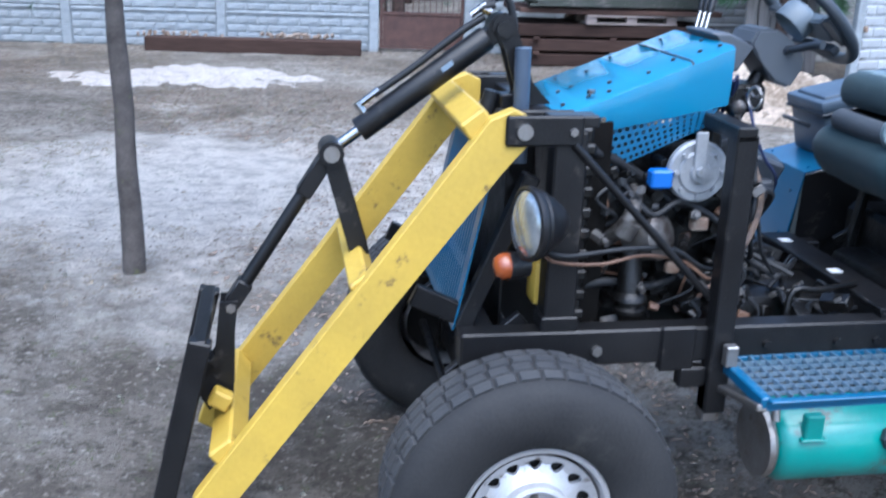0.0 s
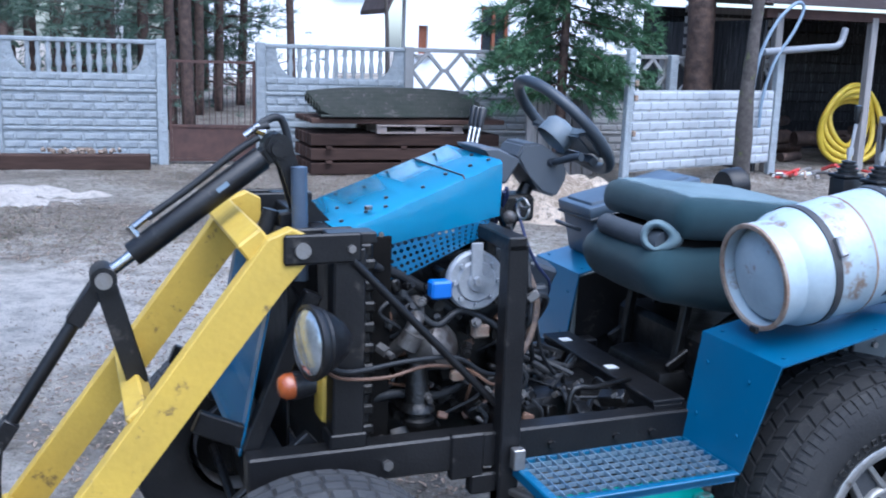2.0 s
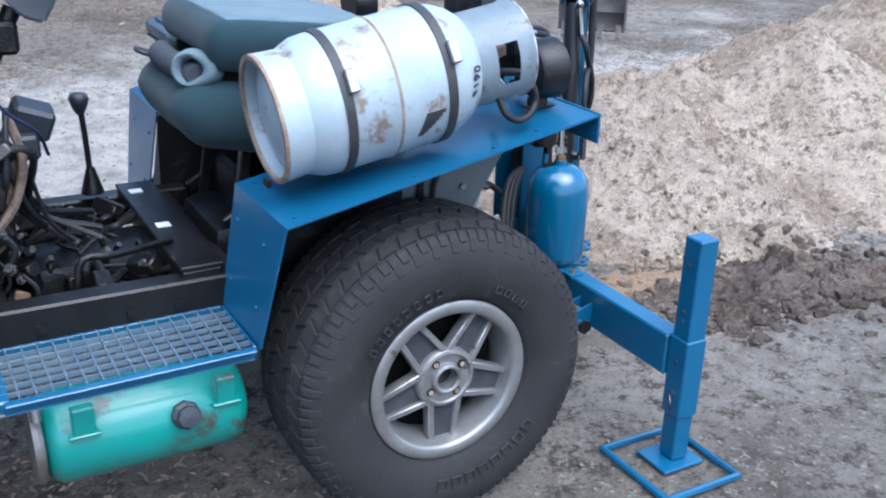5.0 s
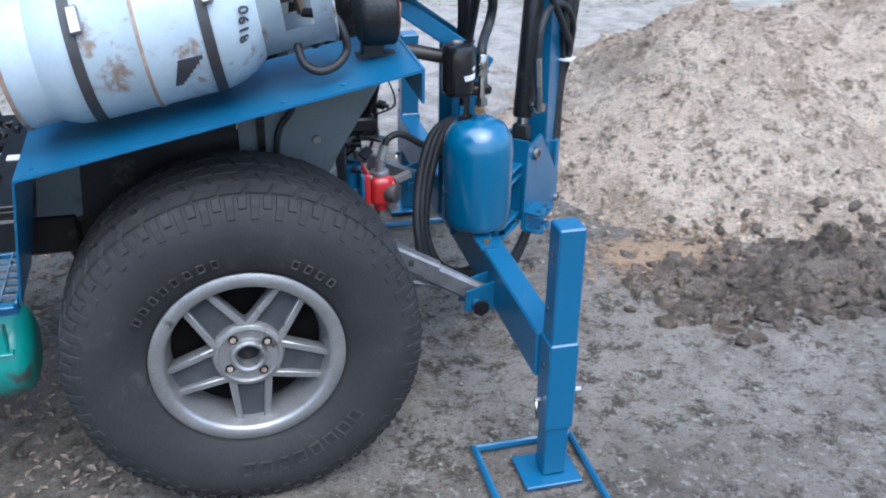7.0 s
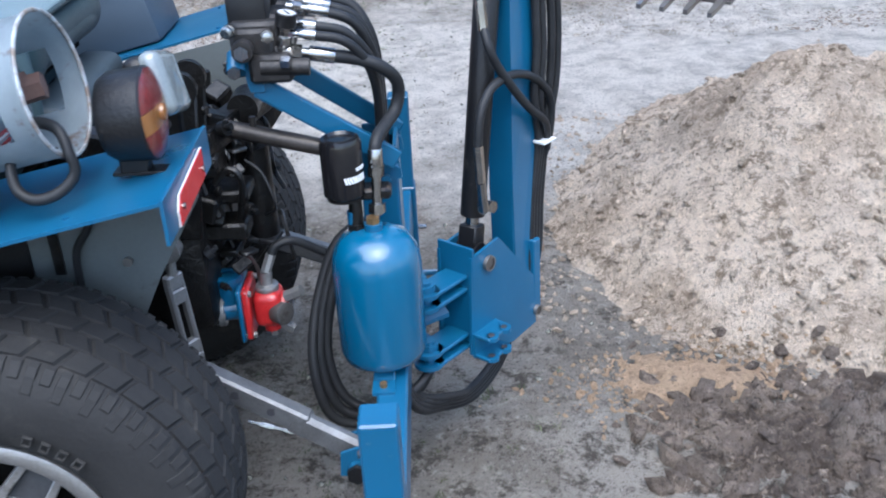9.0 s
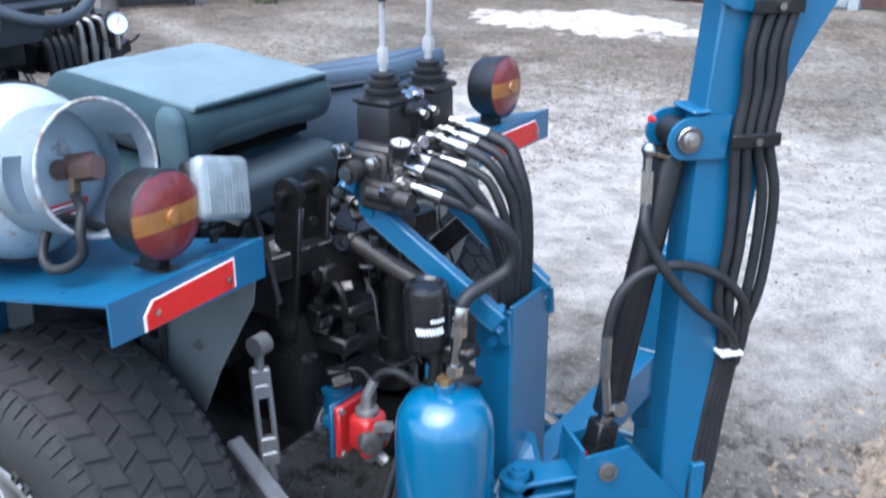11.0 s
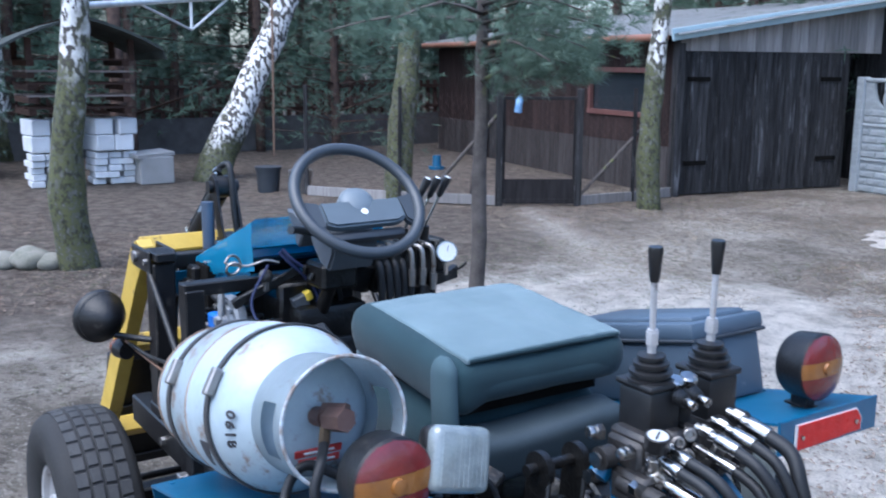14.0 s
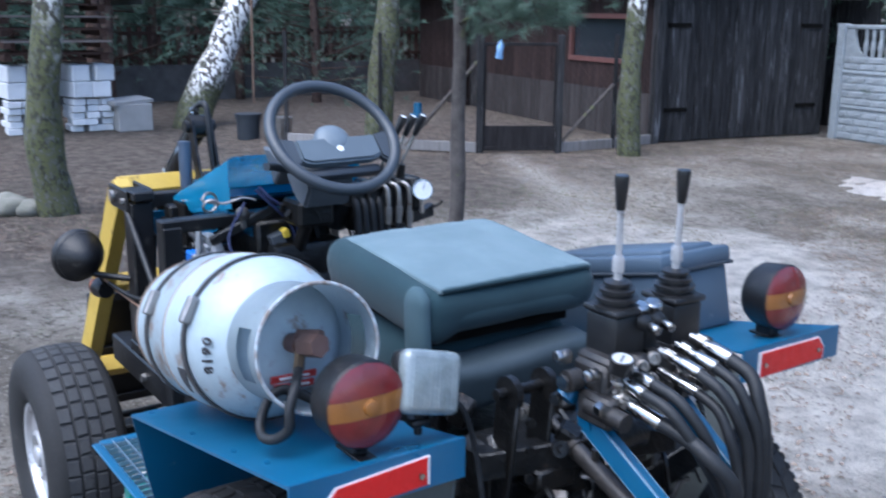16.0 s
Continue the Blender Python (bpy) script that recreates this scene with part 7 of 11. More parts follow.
qb = ax.to_track_quat("Z", "Y").to_matrix(); lie = Vector((math.cos(0.175) * math.cos(-0.03), math.cos(0.175) * math.sin(-0.03), math.sin(0.175)))
girth = (qb @ Matrix.Diagonal((1.125, 1.125, 1.0)) @ qb.transposed()).to_4x4()
bottle.matrix_basis = Matrix.Translation((-0.420, 0.156, 1.064)) @ ax.rotation_difference(lie).to_matrix().to_4x4() @ girth @ Matrix.Translation(-b0) @ Matrix.Translation(ORG[bottle])

stand = Matrix.Translation((-0.415, 0.156, 1.064)) @ ax.rotation_difference(lie).to_matrix().to_4x4() @ girth @ Matrix.Translation(-b0)
back = stand.inverted(); nut = stand @ (vb + ax * 0.07 + Vector((0, -0.016, -0.04)))
bm = B(); tube(bm, [back @ Vector(p) for p in (nut, nut.lerp(Vector((0.262, 0.062, 1.098)), 0.6) + Vector((0.012, 0, 0.012)), (0.264, 0.062, 1.085), (0.268, 0.058, 1.05), (0.243, 0.044, 1.025), (0.205, 0.036, 1.018), (0.175, 0.045, 1.035), (0.164, 0.067, 1.07), (0.166, 0.10, 1.085), (0.19, 0.15, 1.06), (0.22, 0.20, 1.03))], 0.0088, n=12)
part("gas_hose", bm, HOSE, bottle, "black rubber gas hose in a loop", smooth=60)

# ---- toolbox on the right fender ----
tb = thing("toolbox", (-0.12, mir(0.16), 0.93), "slate-blue plastic toolbox standing on the fender", "toolbox")
slope = Euler((0, -math.atan2(0.195, 0.85), 0)).to_matrix()
def onf(x, y, h): return Vector((x, y, 0.853 + (x + 0.435) * 0.2294)) + slope @ Vector((0, 0, h))
bm = B(); box(bm, onf(-0.09, mir(0.150), 0.085), (0.47, 0.245, 0.165), m=slope, bev=0.012, seg=2)
part("box_body", bm, PLASTIC_G, tb, smooth=40)
bm = B(); vs = box(bm, onf(-0.09, mir(0.150), 0.192), (0.495, 0.265, 0.045), m=slope, bev=0.012, seg=2); box(bm, onf(-0.09, mir(0.150), 0.216), (0.44, 0.20, 0.022), m=slope, bev=0.012, seg=2)
part("lid", bm, PLASTIC_G, tb, smooth=40)
bm = B(); box(bm, onf(-0.09, mir(0.150), 0.168), (0.50, 0.27, 0.01), m=slope, bev=0.003)
part("lid_rim", bm, PLASTIC_D, tb)
bm = B(); tube(bm, [onf(-0.34, mir(0.14), 0.12), onf(-0.40, mir(0.14), 0.16), onf(-0.40, mir(0.20), 0.16), onf(-0.34, mir(0.20), 0.12)], 0.008, n=8)
part("end_handle", bm, PLASTIC_D, tb, smooth=50)

# ---- hitch at the back of the tractor ----
hitch = part("three_point_hitch", B(), GREASY, tractor, "oily black three-point hitch")
bm = B()
for y in (0.50, 0.59):
    beam(bm, (0.30, y, 0.72), (0.34, y, 1.06), 0.012, 0.07, up=(1, 0, 0), bev=0.004)
    cyl(bm, (0.34, y - 0.008, 1.055), (0.34, y + 0.008, 1.055), 0.036, n=20)
cyl(bm, (0.335, 0.47, 1.055), (0.335, 0.62, 1.055), 0.012)
for z in (0.82, 0.88, 0.94, 1.0): cyl(bm, (0.375, 0.525, z), (0.383, 0.523, z), 0.010, n=12)
box(bm, (0.33, 0.60, 0.86), (0.10, 0.10, 0.05), bev=0.006); box(bm, (0.37, 0.62, 0.78), (0.12, 0.10, 0.03), bev=0.006); box(bm, (0.37, 0.60, 0.70), (0.10, 0.08, 0.04), bev=0.006)
cyl(bm, (0.42, 0.74, 0.60), (0.42, 0.74, 0.84), 0.04, n=20); cyl(bm, (0.42, 0.74, 0.84), (0.42, 0.74, 0.93), 0.016)
cyl(bm, (0.42, 0.70, 0.94), (0.42, 0.78, 0.94), 0.035, n=18)
beam(bm, (0.30, 0.45, 0.90), (0.44, 0.86, 0.92), 0.05, 0.06); beam(bm, (0.30, 0.80, 0.70), (0.45, 0.98, 0.88), 0.05, 0.06)
part("hitch_casting", bm, GREASY, hitch, smooth=40)
hrg = random.Random(71)
for k in range(84):
    p = Vector((hrg.uniform(0.26, 0.44), hrg.uniform(0.50, 1.02), hrg.uniform(0.56, 1.0))); r_ = hrg.uniform(0.007, 0.020); bm = B()
    d_ = Vector((hrg.uniform(0.2, 1), hrg.uniform(-1, 0.3), hrg.uniform(-0.3, 0.8))).normalized()
    if k % 3 == 0: box(bm, p, (r_ * 2.4, r_ * 4, r_ * 0.9), rot=(hrg.uniform(-40, 40), hrg.uniform(-40, 40), hrg.uniform(-60, 60)), bev=0.003)
    elif k % 3 == 1: tube(bm, [p, p + d_ * 0.05, p + d_ * 0.08 + Vector((0, 0, -0.06)), p + Vector((0.02, 0.05, -0.16))], r_ * 0.4, n=6)
    else: lathe(bm, [(-0.01, r_ * 0.45), (-0.01, r_), (0.006, r_), (0.006, r_ * 0.45), (0.02, r_ * 0.45), (0.02, 0)], p, d_, 14)
    part_one("hitch_fitting", bm, (GREASY, HOSE, GREASY, STEEL, HOSE, GREASY, ENGINE_G)[k % 7], hitch, "", 40, "")
bm = B(); cyl(bm, (0.385, 0.638, 0.921), (0.64, 0.612, 0.862), 0.0195, n=20); cyl(bm, (0.30, 0.645, 0.950), (0.39, 0.638, 0.920), 0.011, n=12); cyl(bm, (0.383, 0.638, 0.9215), (0.395, 0.637, 0.919), 0.023, n=20); cyl(bm, (0.452, 0.631, 0.915), (0.452, 0.631, 0.945), 0.0075, n=10)
part("top_link", bm, mat("dark_worn_steel", (0.03, 0.028, 0.027), (0.07, 0.062, 0.056), rough=0.45, metal=0.6, scale=20, fine=120), hitch, "dark worn steel top link", smooth=40)
for s in (-1, 1):
    Y = (lambda y: y) if s < 0 else mir
    bm = B(); beam(bm, (0.24, Y(0.375), 0.50), (0.54, Y(0.322), 0.345), 0.040, 0.055, bev=0.006); beam(bm, (0.50, Y(0.325), 0.36), (0.67, Y(0.30), 0.265), 0.034, 0.06, bev=0.01)
    cyl(bm, (0.66, Y(0.32), 0.27), (0.66, Y(0.28), 0.27), 0.03, n=18)
    part("lower_link", bm, mat("dull_silver_link", (0.17, 0.174, 0.178), (0.085, 0.085, 0.085), rough=0.45, metal=0.5, scale=14, fine=160, bump=0.2), hitch, "dull silver lower link arm")
    for t in (0.25, 0.5, 0.75):
        p = Vector((0.24, Y(0.375), 0.50)).lerp(Vector((0.54, Y(0.322), 0.345)), t); bm = B(); cyl(bm, p + Vector((0, s * 0.019, 0)), p + Vector((0, s * 0.0215, 0)), 0.010, n=14)
        part("link_hole", bm, INKBLK, hitch)
    p = Vector((0.54, Y(0.335), 0.345)); bm = B(); cyl(bm, p + Vector((0, s * 0.02, 0)), p - Vector((0, s * 0.02, 0)), 0.012, n=6); part("link_bolt", bm, STEEL, hitch)
    bm = B(); wv = Vector((0.6, -s * 0.8, 0)); ta, tb = Vector((0.268, Y(0.45), 0.645)), Vector((0.284, Y(0.445), 0.445)); up_ = (tb - ta).normalized().cross(wv).normalized()
    for e in (-0.0165, 0.0165): beam(bm, ta + wv * e, tb + wv * e, 0.022, 0.012, up=wv)
    for p in (ta, tb, ta.lerp(tb, 0.18), ta.lerp(tb, 0.82)): beam(bm, p - wv * 0.022, p + wv * 0.022, 0.022, 0.036, up=(0, 0, 1), bev=0.004)
    cyl(bm, ta + Vector((0, 0, 0.01)), ta + Vector((0.004, 0, 0.09)), 0.011, n=12); cyl(bm, tb, tb + Vector((0.004, 0, -0.08)), 0.012, n=12)
    cyl(bm, ta + Vector((0.006, 0.018, 0.075)), ta + Vector((0.006, -0.018, 0.075)), 0.024, n=18)
    part("lift_rod", bm, ALLOY, hitch, "slotted silver turnbuckle")
bm = B()
for k in range(6): 
    p, p2 = Vector((0.40, 0.36, 0.33)).lerp(Vector((0.56, 0.36, 0.27)), k / 6), Vector((0.40, 0.36, 0.33)).lerp(Vector((0.56, 0.36, 0.27)), (k + 1) / 6)
    cyl(bm, p, p2, 0.007 if k % 2 else 0.004, n=8)
part("check_chain", bm, CHROME, hitch)
# red and blue pump on the power take-off
PUMPR = mat("pump_red", (0.46, 0.020, 0.020), (0.32, 0.014, 0.015), rough=0.3, scale=18, fine=150, bump=0.3, coat=0.4)
pump = part("hydraulic_pump", B(), PUMPR, tractor, "red cast hydraulic pump on a blue gearbox")
pc = Vector((0.436, 0.605, 0.487))
bm = B(); box(bm, pc, (0.066, 0.078, 0.088), bev=0.018, seg=3); cyl(bm, pc + Vector((0.02, 0, 0)), pc + Vector((0.048, 0, 0)), 0.032, n=18, bev=0.004); cyl(bm, pc + Vector((0.0, 0, -0.03)), pc + Vector((0.004, 0, -0.062)), 0.022, n=18); box(bm, pc + Vector((-0.045, 0, 0)), (0.018, 0.11, 0.13), bev=0.005)
part("pump_body", bm, PUMPR, pump, smooth=40)
bm = B(); cyl(bm, pc + Vector((-0.05, 0, 0)), pc + Vector((-0.106, -0.012, 0)), 0.030, 0.027, n=20); box(bm, pc + Vector((-0.060, 0, 0)), (0.012, 0.118, 0.138), bev=0.004); cyl(bm, pc + Vector((-0.09, 0, 0.02)), pc + Vector((-0.09, 0, 0.075)), 0.032, n=20); lathe(bm, [(0, 0.018), (0, 0.036), (0.014, 0.036), (0.014, 0.018)], pc + Vector((-0.09, 0, 0.072)), (0, 0, 1), 20)
part("blue_gear_case", bm, BLUE, pump, smooth=40)
bm = B()
for y in (-0.045, 0.045):
    for z in (-0.055, 0.055): cyl(bm, pc + Vector((-0.03, y, z)), pc + Vector((-0.06, y, z)), 0.008, n=6)
cyl(bm, pc + Vector((0.0, 0, 0.040)), pc + Vector((0.0, 0, 0.056)), 0.027, n=20, bev=0.002); cyl(bm, pc + Vector((0, 0, 0.056)), pc + Vector((0.002, 0, 0.088)), 0.014, n=14); cyl(bm, pc + Vector((0.002, 0, 0.088)), pc + Vector((0.018, 0.010, 0.128)), 0.0125, n=8); cyl(bm, pc + Vector((0.02, 0, -0.05)), pc + Vector((0.05, 0, -0.07)), 0.014, n=6)
cyl(bm, pc + Vector((-0.105, -0.012, 0)), pc + Vector((-0.118, -0.014, 0.0)), 0.040, n=20)
for k in range(6): cyl(bm, pc + Vector((-0.098, -0.012 + 0.031 * math.cos(k * 1.047), 0.031 * math.sin(k * 1.047))), pc + Vector((-0.124, -0.015 + 0.031 * math.cos(k * 1.047), 0.031 * math.sin(k * 1.047))), 0.006, n=6)
cyl(bm, pc + Vector((0.048, 0, 0)), pc + Vector((0.056, 0, 0)), 0.013, n=6); cyl(bm, pc + Vector((0.045, -0.02, 0.03)), pc + Vector((0.085, -0.03, 0.05)), 0.014, n=6); cyl(bm, pc + Vector((0.004, 0, -0.062)), pc + Vector((0.005, 0, -0.078)), 0.015, n=6)
part("pump_fittings", bm, ALLOY, pump, smooth=40)
bm = B(); p = pc + Vector((0.034, -0.034, -0.006)); d_ = Vector((0.75, -0.6, 0.1)).normalized(); cyl(bm, p - d_ * 0.02, p + d_ * 0.012, 0.027, n=24, bev=0.003)
part("end_cover", bm, ENGINE_G, pump, "round grey end cover", smooth=40)

bm = B(); tube(bm, [pc + Vector((0.016, 0.008, 0.122)), pc + Vector((0.03, 0.016, 0.145)), pc + Vector((0.07, 0.03, 0.15)), pc + Vector((0.13, 0.05, 0.11)), pc + Vector((0.20, 0.06, 0.06))], 0.0105, n=10)
part("pump_hose", bm, HOSE, pump, "black rubber pump hose", smooth=60)

# ---- backhoe on the hitch ----
hoe = thing("backhoe", (0.85, 0.6, -0.03), "blue home-built backhoe attachment with hydraulic hoses", "backhoe")
# main beam and stabiliser leg
bm = B(); beam(bm, (0.724, -0.080, 0.305), (0.724, mir(-0.080), 0.305), 0.068, 0.13, bev=0.005)
part("cross_beam", bm, BLUE, hoe, "blue box-section cross beam")
bm = B()
for y in (0.30, mir(0.30)):
    for e in (-0.03, 0.03): prism(bm, [(0.694, y + e - 0.004, 0.325), (0.61, y + e - 0.004, 0.30), (0.605, y + e - 0.004, 0.24), (0.694, y + e - 0.004, 0.235)], (0, 0.008, 0))
    cyl(bm, (0.64, y - 0.05, 0.262), (0.64, y + 0.05, 0.262), 0.016, n=14)
part("link_lugs", bm, BLUE, hoe)
bm = B(); cyl(bm, (0.645, 0.245, 0.262), (0.645, 0.235, 0.262), 0.024, n=6); cyl(bm, (0.645, mir(0.245), 0.262), (0.645, mir(0.235), 0.262), 0.024, n=6)
part("link_bolts", bm, BLACK, hoe)
for Y in ((lambda y: y), mir):
    leg = part("stabiliser_leg", B(), BLUE, hoe, "blue square stabiliser leg on a foot plate")
    c = (0.735, Y(-0.12))
    bm = B(); box(bm, (c[0], c[1], 0.525), (0.066, 0.066, 0.31), bev=0.004); box(bm, (c[0], c[1], 0.25), (0.074, 0.074, 0.25), bev=0.004)
    part("sleeve", bm, BLUE, leg)
    bm = B(); box(bm, (c[0], c[1], 0.06), (0.06, 0.06, 0.16), bev=0.003); box(bm, (c[0] - 0.01, c[1], -0.028), (0.15, 0.13, 0.010), bev=0.002)
    part("inner_leg", bm, BLUE, leg)
    bm = B(); x0, x1, ya, yb, zz = c[0] - 0.17, c[0] + 0.10, c[1] - 0.17, c[1] + 0.12, -0.025
    tube(bm, [(x0, ya, zz), (x1, ya, zz), (x1, yb, zz), (x0, yb, zz), (x0, ya, zz)], 0.012, n=8, steps=1)
    part("foot_frame", bm, BLUE, leg, "welded rod frame round the foot")
    bm = B()
    for z in (0.60, 0.46, 0.30, 0.20): cyl(bm, (c[0] - 0.036, c[1], z), (c[0] - 0.040, c[1], z), 0.007, n=10)
    part("pin_holes", bm, INKBLK, leg)
    bm = B(); cyl(bm, (c[0] + 0.03, c[1], 0.215), (c[0] + 0.065, c[1], 0.215), 0.008, n=8); cyl(bm, (c[0] - 0.03, c[1] + 0.0, 0.20), (c[0] - 0.055, c[1], 0.20), 0.007, n=8); tube(bm, [(c[0] - 0.05, c[1], 0.20), (c[0] - 0.055, c[1] - 0.015, 0.18), (c[0] - 0.05, c[1] - 0.01, 0.15)], 0.003, n=6)
    part("locking_pin", bm, CHROME, leg)
# tower: folded channel that holds the hoses
tow = part("hoe_tower", B(), BLUE, hoe, "blue folded-steel tower channel")
bm = B()
box(bm, (0.755, 0.765, 0.555), (0.010, 0.16, 0.57), bev=0.002); box(bm, (0.715, 0.845, 0.555), (0.085, 0.008, 0.57), bev=0.002); box(bm, (0.715, 0.685, 0.55), (0.085, 0.008, 0.56), bev=0.002)
part("channel", bm, BLUE, tow)
bm = B()
for y in (0.655, 0.842): prism(bm, [(0.69, y, 0.84), (0.765, y, 0.825), (0.77, y, 0.77), (0.69, y, 0.77)], (0, 0.008, 0))
beam(bm, (0.72, 0.78, 0.40), (0.72, 0.60, 0.34), 0.06, 0.10)
prism(bm, [(0.74, 0.62, 0.37), (0.86, 0.70, 0.37), (0.78, 0.76, 0.50), (0.74, 0.76, 0.50)], (0, 0, 0.012))
part("tower_gussets", bm, BLUE, tow)
bm = B()
for y in (0.652, 0.682):
    for z in (0.835, 0.775): cyl(bm, (0.735, y, z), (0.735, y - 0.012, z), 0.011, n=6)
part("tower_bolts", bm, BLUE, tow)
for y, ye in ((0.572, 0.622), (0.80, 0.815)):
    bm = B()
    a, b = Vector((0.485, y, 1.030)), Vector((0.765, ye, 0.828))
    x = (b - a).normalized()
    beam(bm, a, b, 0.006, 0.046, up=(0, 0, 1)); beam(bm, a + Vector((0, 0.013, 0.0205)), b + Vector((0, 0.013, 0.0205)), 0.024, 0.005); beam(bm, a + Vector((0, 0.013, -0.0205)), b + Vector((0, 0.013, -0.0205)), 0.024, 0.005)
    part("valve_strut", bm, BLUE, hoe, "blue channel strut under the control valve")
bm = B(); prism(bm, [(0.455, 0.565, 1.10), (0.50, 0.565, 1.10), (0.50, 0.565, 1.02), (0.47, 0.565, 1.02)], (0, 0.006, 0))
cyl(bm, (0.45, 0.545, 1.07), (0.45, 0.575, 1.10), 0.02)
part("valve_bracket", bm, BLUE, hoe)
# oil tank and filter
ot = part("oil_tank", B(), BLUE, hoe, "glossy blue cylindrical oil tank")
tc_ = Vector((0.705, 0.515, 0))
bm = B(); lathe(bm, [(0.385, 0.0), (0.385, 0.075), (0.40, 0.094), (0.42, 0.1), (0.63, 0.1), (0.665, 0.094), (0.695, 0.075), (0.71, 0.045), (0.715, 0.0)], tc_, (0, 0, 1), 48)
part("tank_shell", bm, mat("glossy_tank_blue", (0.005, 0.086, 0.170), (0.004, 0.075, 0.15), rough=0.24, scale=6, fine=200, bump=0.08, coat=0.45, rvar=0.08), ot, smooth=50)
bm = B(); cyl(bm, tc_ + Vector((0, 0, 0.71)), tc_ + Vector((0, 0, 0.728)), 0.02, n=18); cyl(bm, tc_ + Vector((-0.045, 0.02, 0.70)), tc_ + Vector((-0.045, 0.02, 0.75)), 0.012); beam(bm, tc_ + Vector((0, -0.02, 0.40)), tc_ + Vector((0, -0.10, 0.36)), 0.05, 0.01); box(bm, tc_ + Vector((0, -0.115, 0.372)), (0.05, 0.05, 0.008))
part("tank_brackets", bm, BLUE, ot, smooth=40)
bm = B(); cyl(bm, tc_ + Vector((0, 0, 0.728)), tc_ + Vector((0, 0, 0.742)), 0.016, n=6); cyl(bm, tc_ + Vector((0, -0.115, 0.375)), tc_ + Vector((0, -0.115, 0.386)), 0.009, n=6)
part("tank_plug", bm, BRASS, ot)
fl = part("oil_filter", B(), BLACK, hoe, "black canister oil filter")
fc = Vector((0.648, 0.538, 0.036))
bm = B(); lathe(bm, [(0.752, 0.0), (0.752, 0.041), (0.757, 0.0455), (0.872, 0.0455), (0.884, 0.041), (0.887, 0.034), (0.880, 0.029), (0.880, 0)], fc, (0, 0, 1), 40)
part("canister", bm, mat("black_gloss_enamel", (0.006, 0.006, 0.007), (0.009, 0.009, 0.010), rough=0.16, scale=10, fine=200, bump=0.02), fl, smooth=40)
bm = B()
for k in range(9):
    for z, hgt in ((0.800, 0.012), (0.822, 0.006)):
        if z > 0.81 and not 1 < k < 7: continue
        a = radians(-78 + k * 8 + (z - 0.80) * 900); d_ = Vector((math.cos(a), math.sin(a), 0))
        box(bm, fc + d_ * 0.0459 + Vector((0, 0, z)), (0.001, 0.0044, hgt * 1.3), rot=(18, 0, math.degrees(a)))
part("filter_print_bars", bm, WHITEP, fl)
bm = B(); cyl(bm, fc + Vector((0, 0, 0.745)), fc + Vector((0, 0, 0.775)), 0.04, n=24); box(bm, fc + Vector((0.035, 0.022, 0.748)), (0.13, 0.05, 0.026), bev=0.006); cyl(bm, (0.668, 0.532, 0.69), (0.668, 0.54, 0.785), 0.015, n=16); cyl(bm, (0.668, 0.532, 0.70), (0.668, 0.533, 0.72), 0.021, n=6)
part("filter_head", bm, GREASY, fl, smooth=40)
for k in range(3):
    o = 0.016 * k; bm = B()
    tube(bm, [(0.70, 0.70, 0.66), (0.64 - o, 0.66, 0.62), (0.585 - o, 0.60, 0.50), (0.565 - o, 0.565 - o, 0.36), (0.60 - o, 0.545 - o, 0.25 - o), (0.68, 0.54, 0.215 - o), (0.77, 0.60 + o, 0.23 - o), (0.82, 0.66, 0.27)], 0.0125, n=10)
    part("hydraulic_hose", bm, HOSE, hoe, "black rubber hydraulic hose", smooth=60)
# control valve with two levers
cv = part("control_valve", B(), GREASY, hoe, "dark cast hydraulic control valve bank")
bm = B()
box(bm, (0.485, 0.72, 1.10), (0.09, 0.30, 0.10), bev=0.008); box(bm, (0.52, 0.585, 1.07), (0.09, 0.07, 0.06), bev=0.008)
for y in (0.60, 0.66, 0.72, 0.78, 0.84): box(bm, (0.49, y, 1.105), (0.105, 0.04, 0.115), bev=0.008)
for y in (0.59, 0.65, 0.71, 0.77, 0.83): cyl(bm, (0.53, y, 1.10), (0.56, y, 1.095), 0.016, n=12)
cyl(bm, (0.47, 0.56, 1.115), (0.47, 0.53, 1.115), 0.022, n=14); cyl(bm, (0.50, 0.56, 1.075), (0.60, 0.56, 1.07), 0.018, n=14)
part("valve_bank", bm, mat("valve_casting", (0.018, 0.017, 0.017), (0.04, 0.037, 0.035), rough=0.5, metal=0.4, scale=25, fine=150, bump=0.3), cv, smooth=40)
bm = B()
for y in (0.545, 0.60): cyl(bm, (0.545, y, 1.12 if y > 0.57 else 1.085), (0.565, y - 0.004, 1.12 if y > 0.57 else 1.085), 0.014, n=6)
cyl(bm, (0.47, 0.525, 1.115), (0.47, 0.518, 1.115), 0.016, n=6); cyl(bm, (0.45, 0.53, 1.075), (0.45, 0.52, 1.075), 0.014, n=6)
part("valve_plugs", bm, CHROME, cv, smooth=40)
gc, gx = Vector((0.562, 0.580, 1.176)), Vector((0.22, -0.12, 1)).normalized()
bm = B(); lathe(bm, [(-0.026, 0.0), (-0.026, 0.019), (-0.023, 0.022), (0.004, 0.0225), (0.006, 0.020), (0.003, 0.019)], gc, gx, 28)
part("gauge_case", bm, BLACK, cv, "black pressure gauge", smooth=40)
bm = B(); cyl(bm, gc - gx * 0.026, gc - gx * 0.05, 0.012, n=6); cyl(bm, gc - gx * 0.045, gc - gx * 0.085, 0.017, n=16, bev=0.003)
part("gauge_stem", bm, CHROME, cv, smooth=40)
bm = B(); lathe(bm, [(0.0035, 0.0192), (0.0035, 0.0)], gc, gx, 28)
